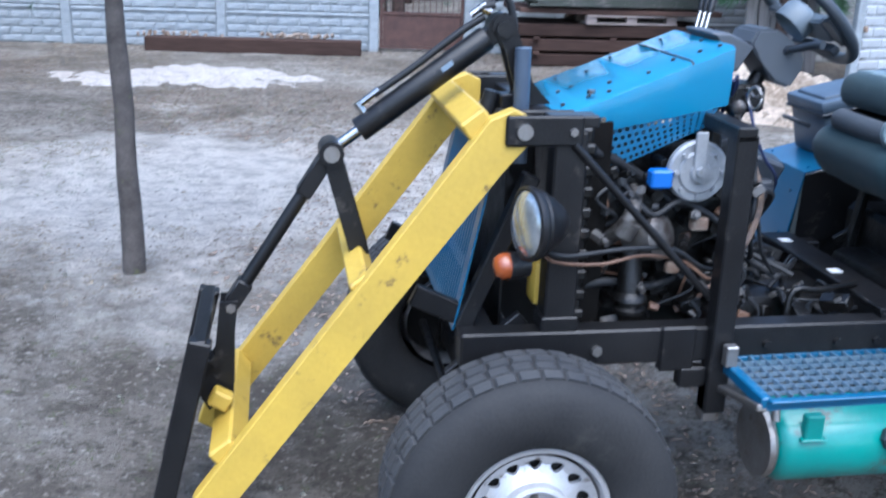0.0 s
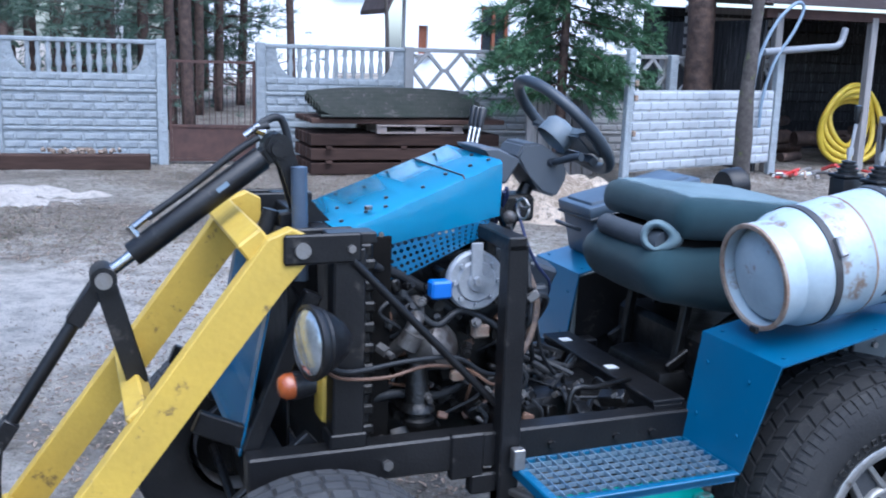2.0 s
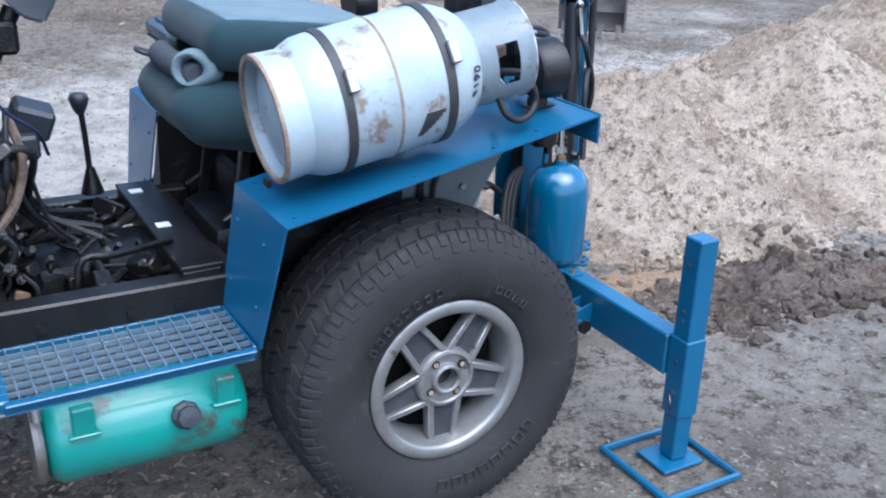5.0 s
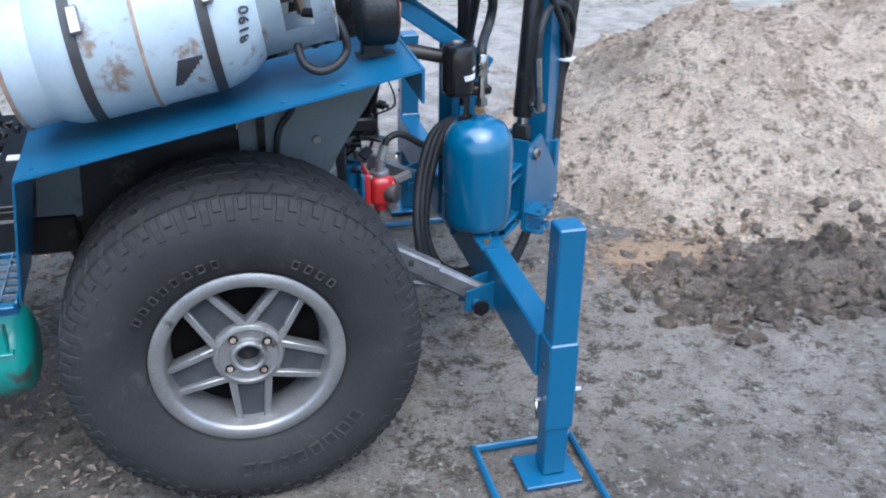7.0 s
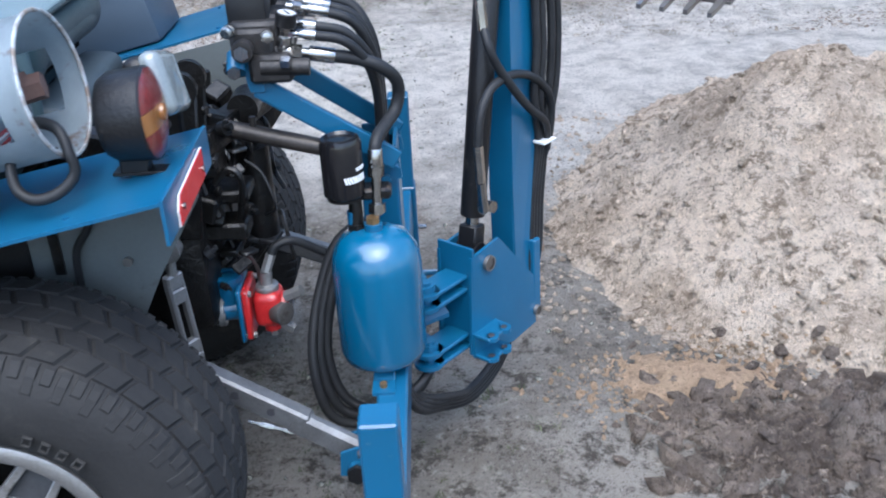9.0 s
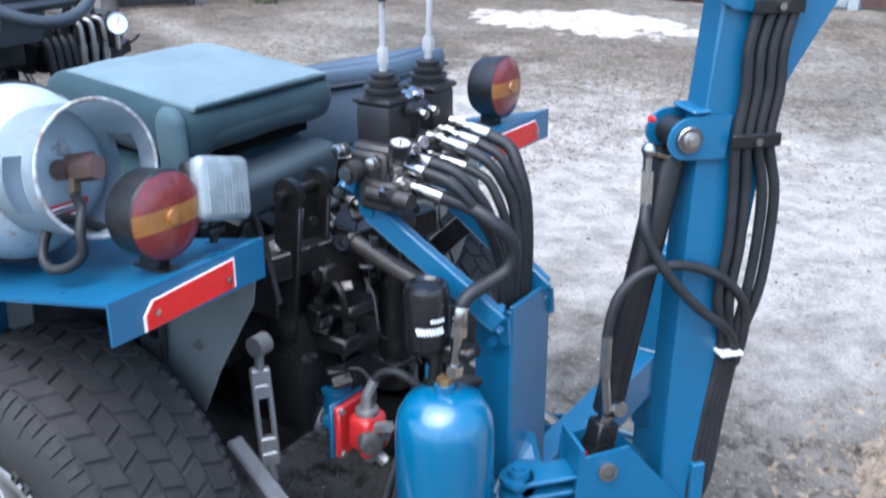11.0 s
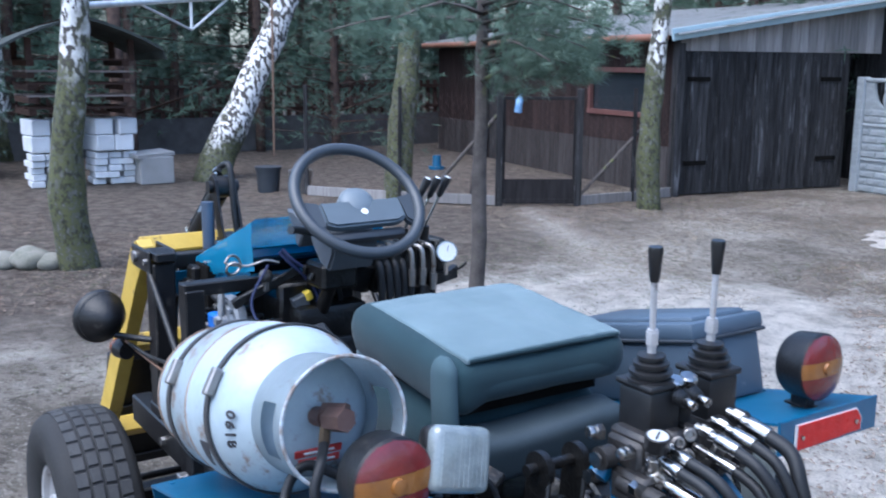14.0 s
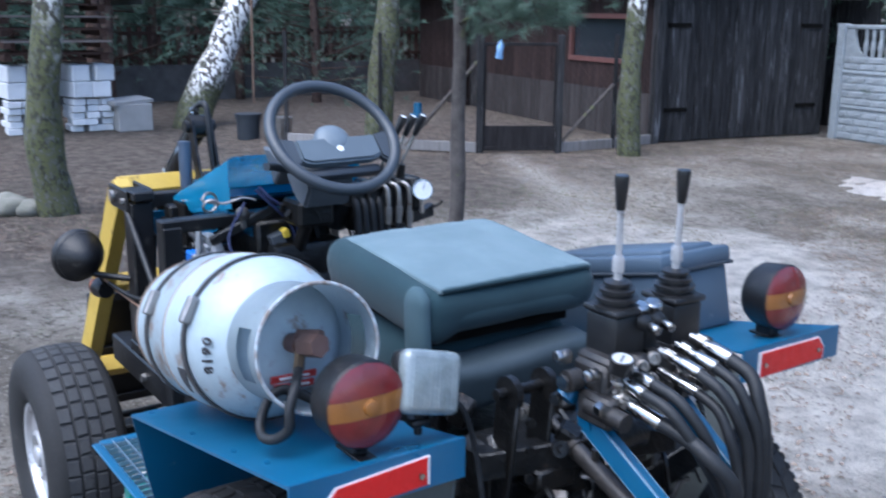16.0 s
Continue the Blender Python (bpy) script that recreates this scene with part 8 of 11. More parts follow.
part("gauge_face", bm, mat("dull_gauge_face", (0.42, 0.43, 0.43), (0.34, 0.35, 0.35), rough=0.3, scale=20, fine=100, bump=0.02), cv, "pale gauge face")
bm = B(); box(bm, gc + gx * 0.0045, (0.003, 0.026, 0.0015), rot=(7, -12, 30)); part("gauge_needle", bm, INKBLK, cv)
for y, z in ((0.655, 1.155), (0.685, 1.165), (0.682, 1.125), (0.715, 1.10), (0.765, 1.115)):
    bm = B(); lathe(bm, [(0.0, 0.0), (0.0, 0.013), (0.010, 0.013), (0.012, 0.011), (0.012, 0.008), (0.006, 0.007), (0.006, 0.0)], (0.538, y, z - 0.012), (0.8, -0.45, 0.15), 18)
    part("port_socket", bm, STEEL, cv, smooth=35)
for k, (p, d_, r_, L_) in enumerate((((0.54, 0.86, 1.12), (0.5, 0.05, -0.1), 0.015, 0.05), ((0.545, 0.63, 1.075), (0.5, -0.2, -0.1), 0.013, 0.045), ((0.45, 0.552, 1.155), (-0.1, -0.5, 0.05), 0.016, 0.03), ((0.52, 0.556, 1.14), (0.1, -0.5, 0.05), 0.014, 0.03))):
    d_ = Vector(d_).normalized(); p = Vector(p); bm = B(); cyl(bm, p, p + d_ * L_ * 0.5, r_, n=6); cyl(bm, p + d_ * L_ * 0.45, p + d_ * L_, r_ * 0.78, n=14, bev=0.002)
    part("hex_plug", bm, CHROME, cv, smooth=35)
for y in (0.680, 0.716):
    bm = B(); p = Vector((0.495, y, 1.185)); d_ = Vector((0.10, -0.05, 0.5)).normalized(); cyl(bm, p, p + d_ * 0.05, 0.012, n=12); lathe(bm, [(0.045, 0.0), (0.045, 0.016), (0.049, 0.018), (0.066, 0.018), (0.070, 0.015), (0.071, 0.0)], p, d_, 20)
    part("chrome_cap", bm, CHROME, cv, "round chrome cap", smooth=35)
    p, d_ = Vector((0.505, y - 0.006, 1.222)), Vector((0.5, -0.06, -0.05)).normalized()
    bm = B(); lathe(bm, [(0, 0)] + [(0.005 + 0.004 * k, (0.019 if k % 2 else 0.0145) - 0.0008 * k) for k in range(8)] + [(0.04, 0.0)], p, d_, 18); cyl(bm, p + Vector((-0.004, 0, -0.004)), p + Vector((-0.01, 0, -0.06)), 0.016, n=12)
    part("ribbed_boot", bm, BOOT, cv, "small ribbed rubber boot", smooth=30)
    bm = B(); cyl(bm, p + d_ * 0.036, p + d_ * 0.060, 0.0095, n=14, bev=0.002); part("spool_end", bm, CHROME, cv, smooth=35)
for yb, tip in ((0.645, Vector((0.489, 0.628, 1.50))), (0.80, Vector((0.490, 0.790, 1.497)))):
    lev = part("control_lever", B(), BOOT, hoe, "chrome lever with black grip and ribbed rubber boot")
    base = Vector((0.475, yb, 1.125)); ax2 = (tip - base).normalized()
    bm = B(); box(bm, base + Vector((0, 0, 0.055)), (0.082, 0.078, 0.11), bev=0.006, seg=2); box(bm, base + Vector((0, 0, 0.118)), (0.094, 0.090, 0.014), bev=0.006, seg=2)
    part("boot_housing", bm, BOOT, lev, "square black rubber boot base", smooth=40)
    prof = [(0.122, 0.044), (0.128, 0.044), (0.130, 0.034), (0.136, 0.034), (0.137, 0.040), (0.143, 0.040), (0.146, 0.027), (0.151, 0.027), (0.152, 0.033), (0.158, 0.033), (0.161, 0.021), (0.165, 0.021), (0.166, 0.026), (0.171, 0.026), (0.174, 0.012), (0.176, 0.0)]
    bm = B(); lathe(bm, prof, base, (ax2 * 0.5 + Vector((0, 0, 0.5))).normalized(), 28)
    part("boot", bm, BOOT, lev, smooth=30)
    bm = B(); neck = base + Vector((0, 0, 0.09)) + ax2 * 0.075
    cyl(bm, neck, tip - ax2 * 0.05, 0.0060, n=12); cyl(bm, neck + ax2 * 0.004, neck + ax2 * 0.028, 0.0085, n=14); cyl(bm, neck + ax2 * 0.026, neck + ax2 * 0.050, 0.0125, n=6); cyl(bm, neck + ax2 * 0.050, neck + ax2 * 0.055, 0.010, n=14)
    part("lever_rod", bm, STEELW, lev, smooth=40)
    bm = B(); lathe(bm, [(-0.065, 0.0), (-0.065, 0.0085), (-0.055, 0.010), (-0.006, 0.0140), (0.0, 0.0125), (0.002, 0)], tip, ax2, 20)
    part("grip", bm, mat("black_grip", (0.005, 0.005, 0.006), (0.009, 0.009, 0.009), rough=0.3, scale=20, fine=200, bump=0.05), lev, "glossy black grip", smooth=40)
# hoses from the valve down into the tower
for k, (y, z, y1, r_) in enumerate(((0.583, 1.098, 0.0, 0.0142), (0.590, 1.134, 0.700, 0.0105), (0.612, 1.148, 0.712, 0.0105), (0.694, 1.127, 0.724, 0.0100), (0.697, 1.163, 0.748, 0.0112), (0.739, 1.167, 0.776, 0.0105), (0.781, 1.174, 0.794, 0.0138))):
    a, b = Vector((0.545, y, z + 0.004)), Vector((0.635, y + 0.010, z - 0.016))
    if k == 0: b = Vector((0.65, 0.598, 1.079))
    elif k < 3: b = Vector((0.618, y - 0.008, z - 0.006))
    d_ = (b - a).normalized()
    if k == 0:
        pts = [b - d_ * 0.012, (0.70, 0.610, 1.066), (0.745, 0.617, 1.045), (0.772, 0.640, 1.01), (0.775, 0.655, 0.972), (0.765, 0.648, 0.938), (0.745, 0.615, 0.918), (0.728, 0.578, 0.905), (0.721, 0.558, 0.89), (0.720, 0.552, 0.87)]
    elif k < 3:
        pts = [b - d_ * 0.012, (0.665, y + 0.0, z - 0.018), (0.70, y + 0.012, z - 0.05), (0.722, y + 0.035, z - 0.10), (0.728, y1 - 0.03, 0.96), (0.725, y1, 0.86), (0.722, y1, 0.60)]
    else:
        pts = [b - d_ * 0.012, (0.677, y + 0.016, z - 0.036), (0.706, y * 0.4 + y1 * 0.6, z - 0.078), (0.722, y1 - 0.003, z - 0.135), (0.728, y1, 0.94), (0.726, y1, 0.84), (0.722, y1, 0.60)]
    bm = B(); tube(bm, pts, r_, n=14, steps=8)
    part("hydraulic_hose", bm, HOSE, hoe, "black rubber hydraulic hose", smooth=60)
    bm = B(); cyl(bm, a, a.lerp(b, 0.16), r_ * 0.85, n=12); cyl(bm, a.lerp(b, 0.14), a.lerp(b, 0.36), r_ * 1.12, n=6); cyl(bm, a.lerp(b, 0.34), a.lerp(b, 0.52), r_ * 0.8, n=12); cyl(bm, a.lerp(b, 0.5), b, r_ * 1.14, n=18, bev=0.0015)
    if k == 0: cyl(bm, (0.720, 0.553, 0.885), (0.719, 0.546, 0.845), 0.0165, n=16, bev=0.002); cyl(bm, (0.719, 0.546, 0.847), (0.718, 0.543, 0.825), 0.018, n=6); cyl(bm, (0.718, 0.543, 0.83), (0.715, 0.530, 0.74), 0.011, n=12); cyl(bm, (0.716, 0.534, 0.765), (0.715, 0.530, 0.745), 0.019, n=6)
    part("hose_fitting", bm, CHROME, hoe, "bright hose fitting", smooth=40)
# swing post, boom
dv = Vector((0.66, 0.75, 0)).normalized(); sv = Vector((dv.y, -dv.x, 0))
P0 = Vector((0.955, 0.745, 0))
def bp(s, z, o=0.0):
    """A place in the boom's plane: s metres outwards, z up, o to the side."""
    k = max(0.0, z - 0.5)
    p = P0 + dv * (s + 0.115 * k) + sv * (o - 0.045 - 0.03 * k); return Vector((p.x, p.y, z))
sw_ = part("swing_frame", B(), BLUE, hoe, "blue swing bracket with twin side plates")
bm = B()
for o in (-0.055, 0.047):
    prism(bm, [bp(-0.065, 0.532, o), bp(0.045, 0.545, o), bp(0.195, 0.375, o), bp(0.205, 0.225, o), bp(0.10, 0.215, o), bp(-0.075, 0.262, o)], sv * 0.008)
box(bm, bp(-0.055, 0.42), (0.008, 0.11, 0.27), m=Matrix((dv, -sv, Vector((0, 0, 1)))).transposed())
part("side_plates", bm, BLUE, sw_)
bm = B()
for z in (0.475, 0.31):
    for zz in (z, z - 0.035): beam(bm, bp(-0.175, zz), bp(-0.05, zz), 0.072, 0.011, bev=0.003); cyl(bm, bp(-0.178, zz - 0.0055), bp(-0.178, zz + 0.0055), 0.037, n=24)
    cyl(bm, bp(-0.175, z - 0.055), bp(-0.175, z + 0.03), 0.015, n=20); cyl(bm, bp(-0.175, z + 0.006), bp(-0.175, z + 0.022), 0.024, n=20)
    beam(bm, Vector((0.77, 0.73, z - 0.017)), bp(-0.15, z - 0.017), 0.07, 0.012)
part("swing_hinges", bm, BLUE, sw_)
bm = B()
for z in (0.318, 0.258):
    box(bm, bp(-0.022, z, 0.082), (0.095, 0.05, 0.011), m=Matrix((dv, -sv, Vector((0, 0, 1)))).transposed(), bev=0.004, seg=2)
    for e in (-0.026, 0.026): cyl(bm, bp(-0.022 + e, z - 0.0055, 0.100), bp(-0.022 + e, z + 0.0055, 0.100), 0.017, n=18)
box(bm, bp(-0.022, 0.288, 0.058), (0.095, 0.008, 0.07), m=Matrix((dv, -sv, Vector((0, 0, 1)))).transposed())
part("cylinder_lugs", bm, BLUE, sw_)
for z in (0.318, 0.258):
    for e in (-0.026, 0.026):
        bm = B(); cyl(bm, bp(-0.022 + e, z + 0.004, 0.098), bp(-0.022 + e, z + 0.007, 0.098), 0.008, n=14); part("lug_hole", bm, INKBLK, sw_)
bm = B()
for s, z, r in ((0.0, 0.497, 0.020), (0.205, 0.265, 0.014)):
    cyl(bm, bp(s, z, -0.065), bp(s, z, 0.062), r * 0.7, n=18)
    for o in (0.056, -0.066): lathe(bm, [(0, r * 0.7), (0, r), (0.010, r), (0.010, r * 0.7)], bp(s, z, o), sv, 20)
part("swing_pins", bm, STEEL, sw_, smooth=40)
boom = part("boom", B(), BLUE, hoe, "blue box-section boom")
bm = B()
prism(bm, [bp(0.14, 0.26, -0.038), bp(0.122, 0.65, -0.038), bp(0.09, 1.10, -0.038), bp(0.084, 1.44, -0.038), bp(0.14, 1.525, -0.038), bp(0.80, 2.22, -0.038), bp(0.885, 2.16, -0.038), bp(0.385, 1.565, -0.038), bp(0.225, 1.25, -0.038), bp(0.215, 0.26, -0.038)], sv * 0.076)
bmesh.ops.bevel(bm, geom=list(bm.edges), offset=0.005, segments=1, affect="EDGES")
part("boom_box", bm, BLUE, boom)
bm = B()
for o in (-0.05, 0.042):
    rnd_end = [bp(0.055 + 0.040 * math.cos(a), 1.192 + 0.040 * math.sin(a), o) for a in (radians(k) for k in range(90, 271, 20))]
    prism(bm, rnd_end + [bp(0.14, 1.150, o), bp(0.14, 1.232, o)], sv * 0.008)
    prism(bm, [bp(0.022, 1.515, o), bp(0.030, 1.555, o), bp(0.063, 1.571, o), bp(0.100, 1.562, o), bp(0.118, 1.542, o), bp(0.17, 1.50, o), bp(0.17, 1.42, o), bp(0.10, 1.43, o), bp(0.072, 1.444, o), bp(0.030, 1.490, o)], sv * 0.008)
beam(bm, bp(0.06, 1.240, 0), bp(0.10, 1.240, 0), 0.09, 0.008)
box(bm, bp(0.22, 0.36, 0), (0.03, 0.10, 0.22), m=Matrix((dv, -sv, Vector((0, 0, 1)))).transposed(), bev=0.003)
part("boom_lugs", bm, BLUE, boom)
bm = B()
for s, z in ((0.055, 1.192), (0.075, 1.528)):
    cyl(bm, bp(s, z, -0.066), bp(s, z, 0.066), 0.0165, n=20, bev=0.002); cyl(bm, bp(s, z, 0.066), bp(s, z, 0.072), 0.009, n=6)
part("boom_pins", bm, STEEL, boom, smooth=40)
bm = B()
for s, z in ((0.055, 1.192), (0.075, 1.528)):
    for o in (0.05, -0.06): lathe(bm, [(0, 0.017), (0, 0.0265), (0.008, 0.0265), (0.010, 0.0245), (0.010, 0.017)], bp(s, z, o), sv, 24)
part("pin_collars", bm, CHROME, boom, "silver ring collars", smooth=40)
def ram(name, a, b, split, r, label):
    rm = part(name, B(), BLACK, hoe, label)
    a, b = Vector(a), Vector(b); m_ = a.lerp(b, split)
    bm = B(); cyl(bm, m_, b - (b - a).normalized() * 0.03, r, n=28, bev=0.004); cyl(bm, b - sv * 0.03, b + sv * 0.03, r * 0.95, n=22); cyl(bm, a - sv * 0.03, a + sv * 0.03, r * 0.85, n=22); beam(bm, a, a.lerp(b, 0.10), 0.05, 0.05)
    part("barrel", bm, BLACK, rm, smooth=40)
    bm = B(); cyl(bm, a.lerp(b, 0.06), m_, 0.017, n=18)
    part("rod", bm, CHROME, rm, smooth=40)
    return rm
r1 = ram("boom_cylinder", bp(0.0, 0.515), bp(0.055, 1.192), 0.13, 0.031, "black hydraulic boom cylinder")
r2 = ram("dipper_cylinder", bp(0.62, 2.12), bp(0.075, 1.528), 0.30, 0.034, "black hydraulic dipper cylinder")
bm = B(); cyl(bm, bp(0.004, 0.64, 0.03), bp(0.0, 0.645, 0.07), 0.016, n=6); cyl(bm, bp(-0.03, 0.645, 0.065), bp(-0.045, 0.72, 0.065), 0.012, n=12); cyl(bm, bp(-0.045, 0.72, 0.065), bp(-0.052, 0.81, 0.06), 0.0125, n=6); cyl(bm, bp(0.0, 0.645, 0.05), bp(-0.035, 0.65, 0.065), 0.013, n=12); cyl(bm, bp(0.035, 1.155, 0.015), bp(-0.006, 1.168, 0.02), 0.013, n=12); bmesh.ops.create_uvsphere(bm, u_segments=14, v_segments=8, radius=0.016, matrix=Matrix.Translation(bp(-0.006, 1.168, 0.02))); cyl(bm, bp(-0.006, 1.155, 0.02), bp(-0.004, 1.125, 0.022), 0.010, n=12); cyl(bm, bp(-0.004, 1.128, 0.022), bp(0.0, 1.060, 0.03), 0.0125, n=6)
part("ram_fittings", bm, CHROME, r1, smooth=40)
bm = B(); tube(bm, [bp(-0.052, 0.80, 0.06), bp(-0.05, 0.85, 0.06), bp(-0.038, 0.897, 0.06), bp(0.0, 0.934, 0.06), bp(0.064, 0.944, 0.06), bp(0.134, 0.929, 0.06), bp(0.198, 0.892, 0.06), bp(0.243, 0.841, 0.06), bp(0.262, 0.77, 0.05), bp(0.262, 0.70, 0.04)], 0.0108, n=10)
tube(bm, [bp(0.0, 1.065, 0.03), bp(-0.006, 1.03, 0.05), bp(0.013, 0.984, 0.06), bp(0.063, 0.918, 0.072), bp(0.137, 0.848, 0.072), bp(0.215, 0.79, 0.065), bp(0.255, 0.72, 0.045), bp(0.255, 0.66, 0.03)], 0.0108, n=10)
part("ram_hoses", bm, HOSE, r1, smooth=60)
bm = B(); cyl(bm, bp(0.085, 1.59, 0.03), bp(0.045, 1.62, 0.04), 0.015, n=10); cyl(bm, bp(0.05, 1.615, 0.04), bp(0.09, 1.67, 0.043), 0.011, n=12); cyl(bm, bp(0.062, 1.632, 0.04), bp(0.075, 1.65, 0.042), 0.015, n=6)
part("ram_fittings", bm, CHROME, r2, smooth=40)
bm = B(); tube(bm, [bp(0.088, 1.667, 0.043), bp(0.13, 1.73, 0.045), bp(0.18, 1.79, 0.05), bp(0.26, 1.81, 0.07), bp(0.31, 1.70, 0.07), bp(0.30, 1.55, 0.065)], 0.0125, n=10)
part("ram_hoses", bm, HOSE, r2, smooth=60)
for k in range(4):
    o = 0.055; a_ = (0.145, 0.170, 0.195, 0.218)[k]; b_ = (0.155, 0.178, 0.202, 0.226)[k]; m_ = (0.182, 0.208, 0.245, 0.272)[k]
    bm = B(); tube(bm, [bp(a_ + 0.36, 1.85, o), bp(a_ + 0.17, 1.66, o), bp(a_ + 0.04, 1.53, o), bp(a_, 1.38, o), bp(b_, 1.28, o), bp(b_, 1.18, o), bp(m_ - 0.012, 1.08, o), bp(m_, 0.97, o), bp(m_ + 0.004, 0.86, o * 0.9), bp(0.225 + 0.012 * k, 0.74, o * 0.7), bp(0.222 + 0.013 * k, 0.58, o * 0.5), bp(0.21 + 0.012 * k, 0.40, 0.03), bp(0.20, 0.28, 0.0), bp(0.15, 0.15 - 0.012 * k, -0.02), bp(0.02, 0.09 - 0.012 * k, -0.02), (0.86 - 0.01 * k, 0.70, 0.13 - 0.012 * k), (0.76, 0.60 - 0.02 * k, 0.22), (0.72, 0.62 - 0.03 * k, 0.40), (0.71, 0.70, 0.52)], 0.0108, n=10)
    part("boom_hose", bm, HOSE, hoe, "black rubber hydraulic hose", smooth=60)
bm = B()
for s, z in ((0.185, 1.185), (0.178, 1.435)): box(bm, bp(s + 0.005, z, 0.068), (0.105, 0.010, 0.028), m=Matrix((dv, -sv, Vector((0, 0, 1)))).transposed(), bev=0.003)
part("hose_clamps", bm, BLACK, boom)
bm = B()
for s, z in ((0.185, 1.185), (0.178, 1.435)): cyl(bm, bp(s + 0.005, z, 0.072), bp(s + 0.005, z, 0.080), 0.008, n=8)
part("clamp_bolts", bm, CHROME, boom)
bm = B(); box(bm, bp(0.235, 0.735, 0.035), (0.05, 0.07, 0.008), m=Matrix((dv, -sv, Vector((0, 0, 1)))).transposed(), bev=0.002)
part("cable_tie", bm, WHITEP, boom, "white cable tie")
bm = B()
for s, z in ((0.0, 0.50), (0.022, 1.215), (0.036, 1.562)): cyl(bm, bp(s - 0.018, z + 0.006), bp(s - 0.029, z + 0.010), 0.0065, n=10)
part("grease_caps", bm, PUMPR, boom, "small red caps")
# dipper and bucket
dip = part("dipper", B(), BLUE, hoe, "blue dipper arm")
bm = B(); beam(bm, bp(0.74, 2.22), bp(1.10, 1.50), 0.065, 0.10, up=(1, 1, 0.6)); beam(bm, bp(1.10, 1.52, -0.05), bp(1.17, 1.33, -0.05), 0.01, 0.05); beam(bm, bp(1.10, 1.52, 0.05), bp(1.17, 1.33, 0.05), 0.01, 0.05); cyl(bm, bp(1.10, 1.50, -0.07), bp(1.10, 1.50, 0.07), 0.022)
part("dipper_box", bm, BLUE, dip)
bk = part("bucket", B(), STEEL, hoe, "worn grey steel digging bucket")
bm = B()
prof = [(1.02, 1.36), (1.20, 1.38), (1.30, 1.26), (1.31, 1.10), (1.22, 0.97), (1.06, 0.92)]
for (s0, z0), (s1, z1) in zip(prof, prof[1:]):
    beam(bm, bp((s0 + s1) / 2, (z0 + z1) / 2, -0.15), bp((s0 + s1) / 2, (z0 + z1) / 2, 0.15), math.hypot(s1 - s0, z1 - z0) + 0.012, 0.010, up=(dv.x * (z1 - z0), dv.y * (z1 - z0), -(s1 - s0)), bev=0.001)
for o in (-0.15, 0.142): prism(bm, [bp(s, z, o) for s, z in prof], sv * 0.008)
part("bucket_shell", bm, mat("worn_bucket_steel", (0.16, 0.15, 0.145), (0.09, 0.075, 0.065), rough=0.5, metal=0.6, scale=10, fine=100, bump=0.3), bk)
for k in range(4):
    bm = B(); o = -0.12 + 0.08 * k; prism(bm, [bp(1.08, 0.93, o - 0.015), bp(0.98, 0.89, o - 0.008), bp(0.98, 0.89, o + 0.008), bp(1.08, 0.93, o + 0.015)], (0, 0, 0.015))
    part("tooth", bm, STEEL, bk)

# ---- trees ----
def clump(V, F, c, d, size, n, rnd, width=0.05):
    """A tuft of needles that point outwards round the way d."""
    d = Vector(d).normalized(); a = d.orthogonal().normalized(); b = d.cross(a)
    for _ in range(n):
        t, f = rnd.uniform(0, 6.283), rnd.uniform(0.15, 1.25)
        w = (d * math.cos(f) + (a * math.cos(t) + b * math.sin(t)) * math.sin(f)) * size * rnd.uniform(0.6, 1.1)
        s = w.cross(Vector((rnd.gauss(0, 1), rnd.gauss(0, 1), rnd.gauss(0, 1)))).normalized() * size * width
        p = Vector(c) - d * size * rnd.uniform(0, 0.8)
        o = len(V); V += [tuple(p - s), tuple(p + s), tuple(p + w)]; F.append((o, o + 1, o + 2))

def leaf_mesh(name, V, F, material):
    me = bpy.data.meshes.new(name); me.from_pydata(V, [], F); me.materials.append(material); return me

def trunk_mesh(name, pts, r0, r1, limbs, material, n=12, seed=0):
    bm = B(); tube(bm, pts, r0, n=n, steps=5, taper=r1 / r0)
    for v in bm.verts: v.co += Vector((noise.noise(v.co * 3 + Vector((seed, 0, 0))), noise.noise(v.co * 3 + Vector((0, seed, 0))), 0)) * r0 * 0.22
    for p in limbs: tube(bm, p[0], p[1], n=3, steps=1 if len(p[0]) == 2 else 2, taper=0.25)
    bmesh.ops.recalc_face_normals(bm, faces=bm.faces)
    me = bpy.data.meshes.new(name); bm.to_mesh(me); bm.free(); me.materials.append(material)
    me.polygons.foreach_set("use_smooth", [True] * len(me.polygons)); return me

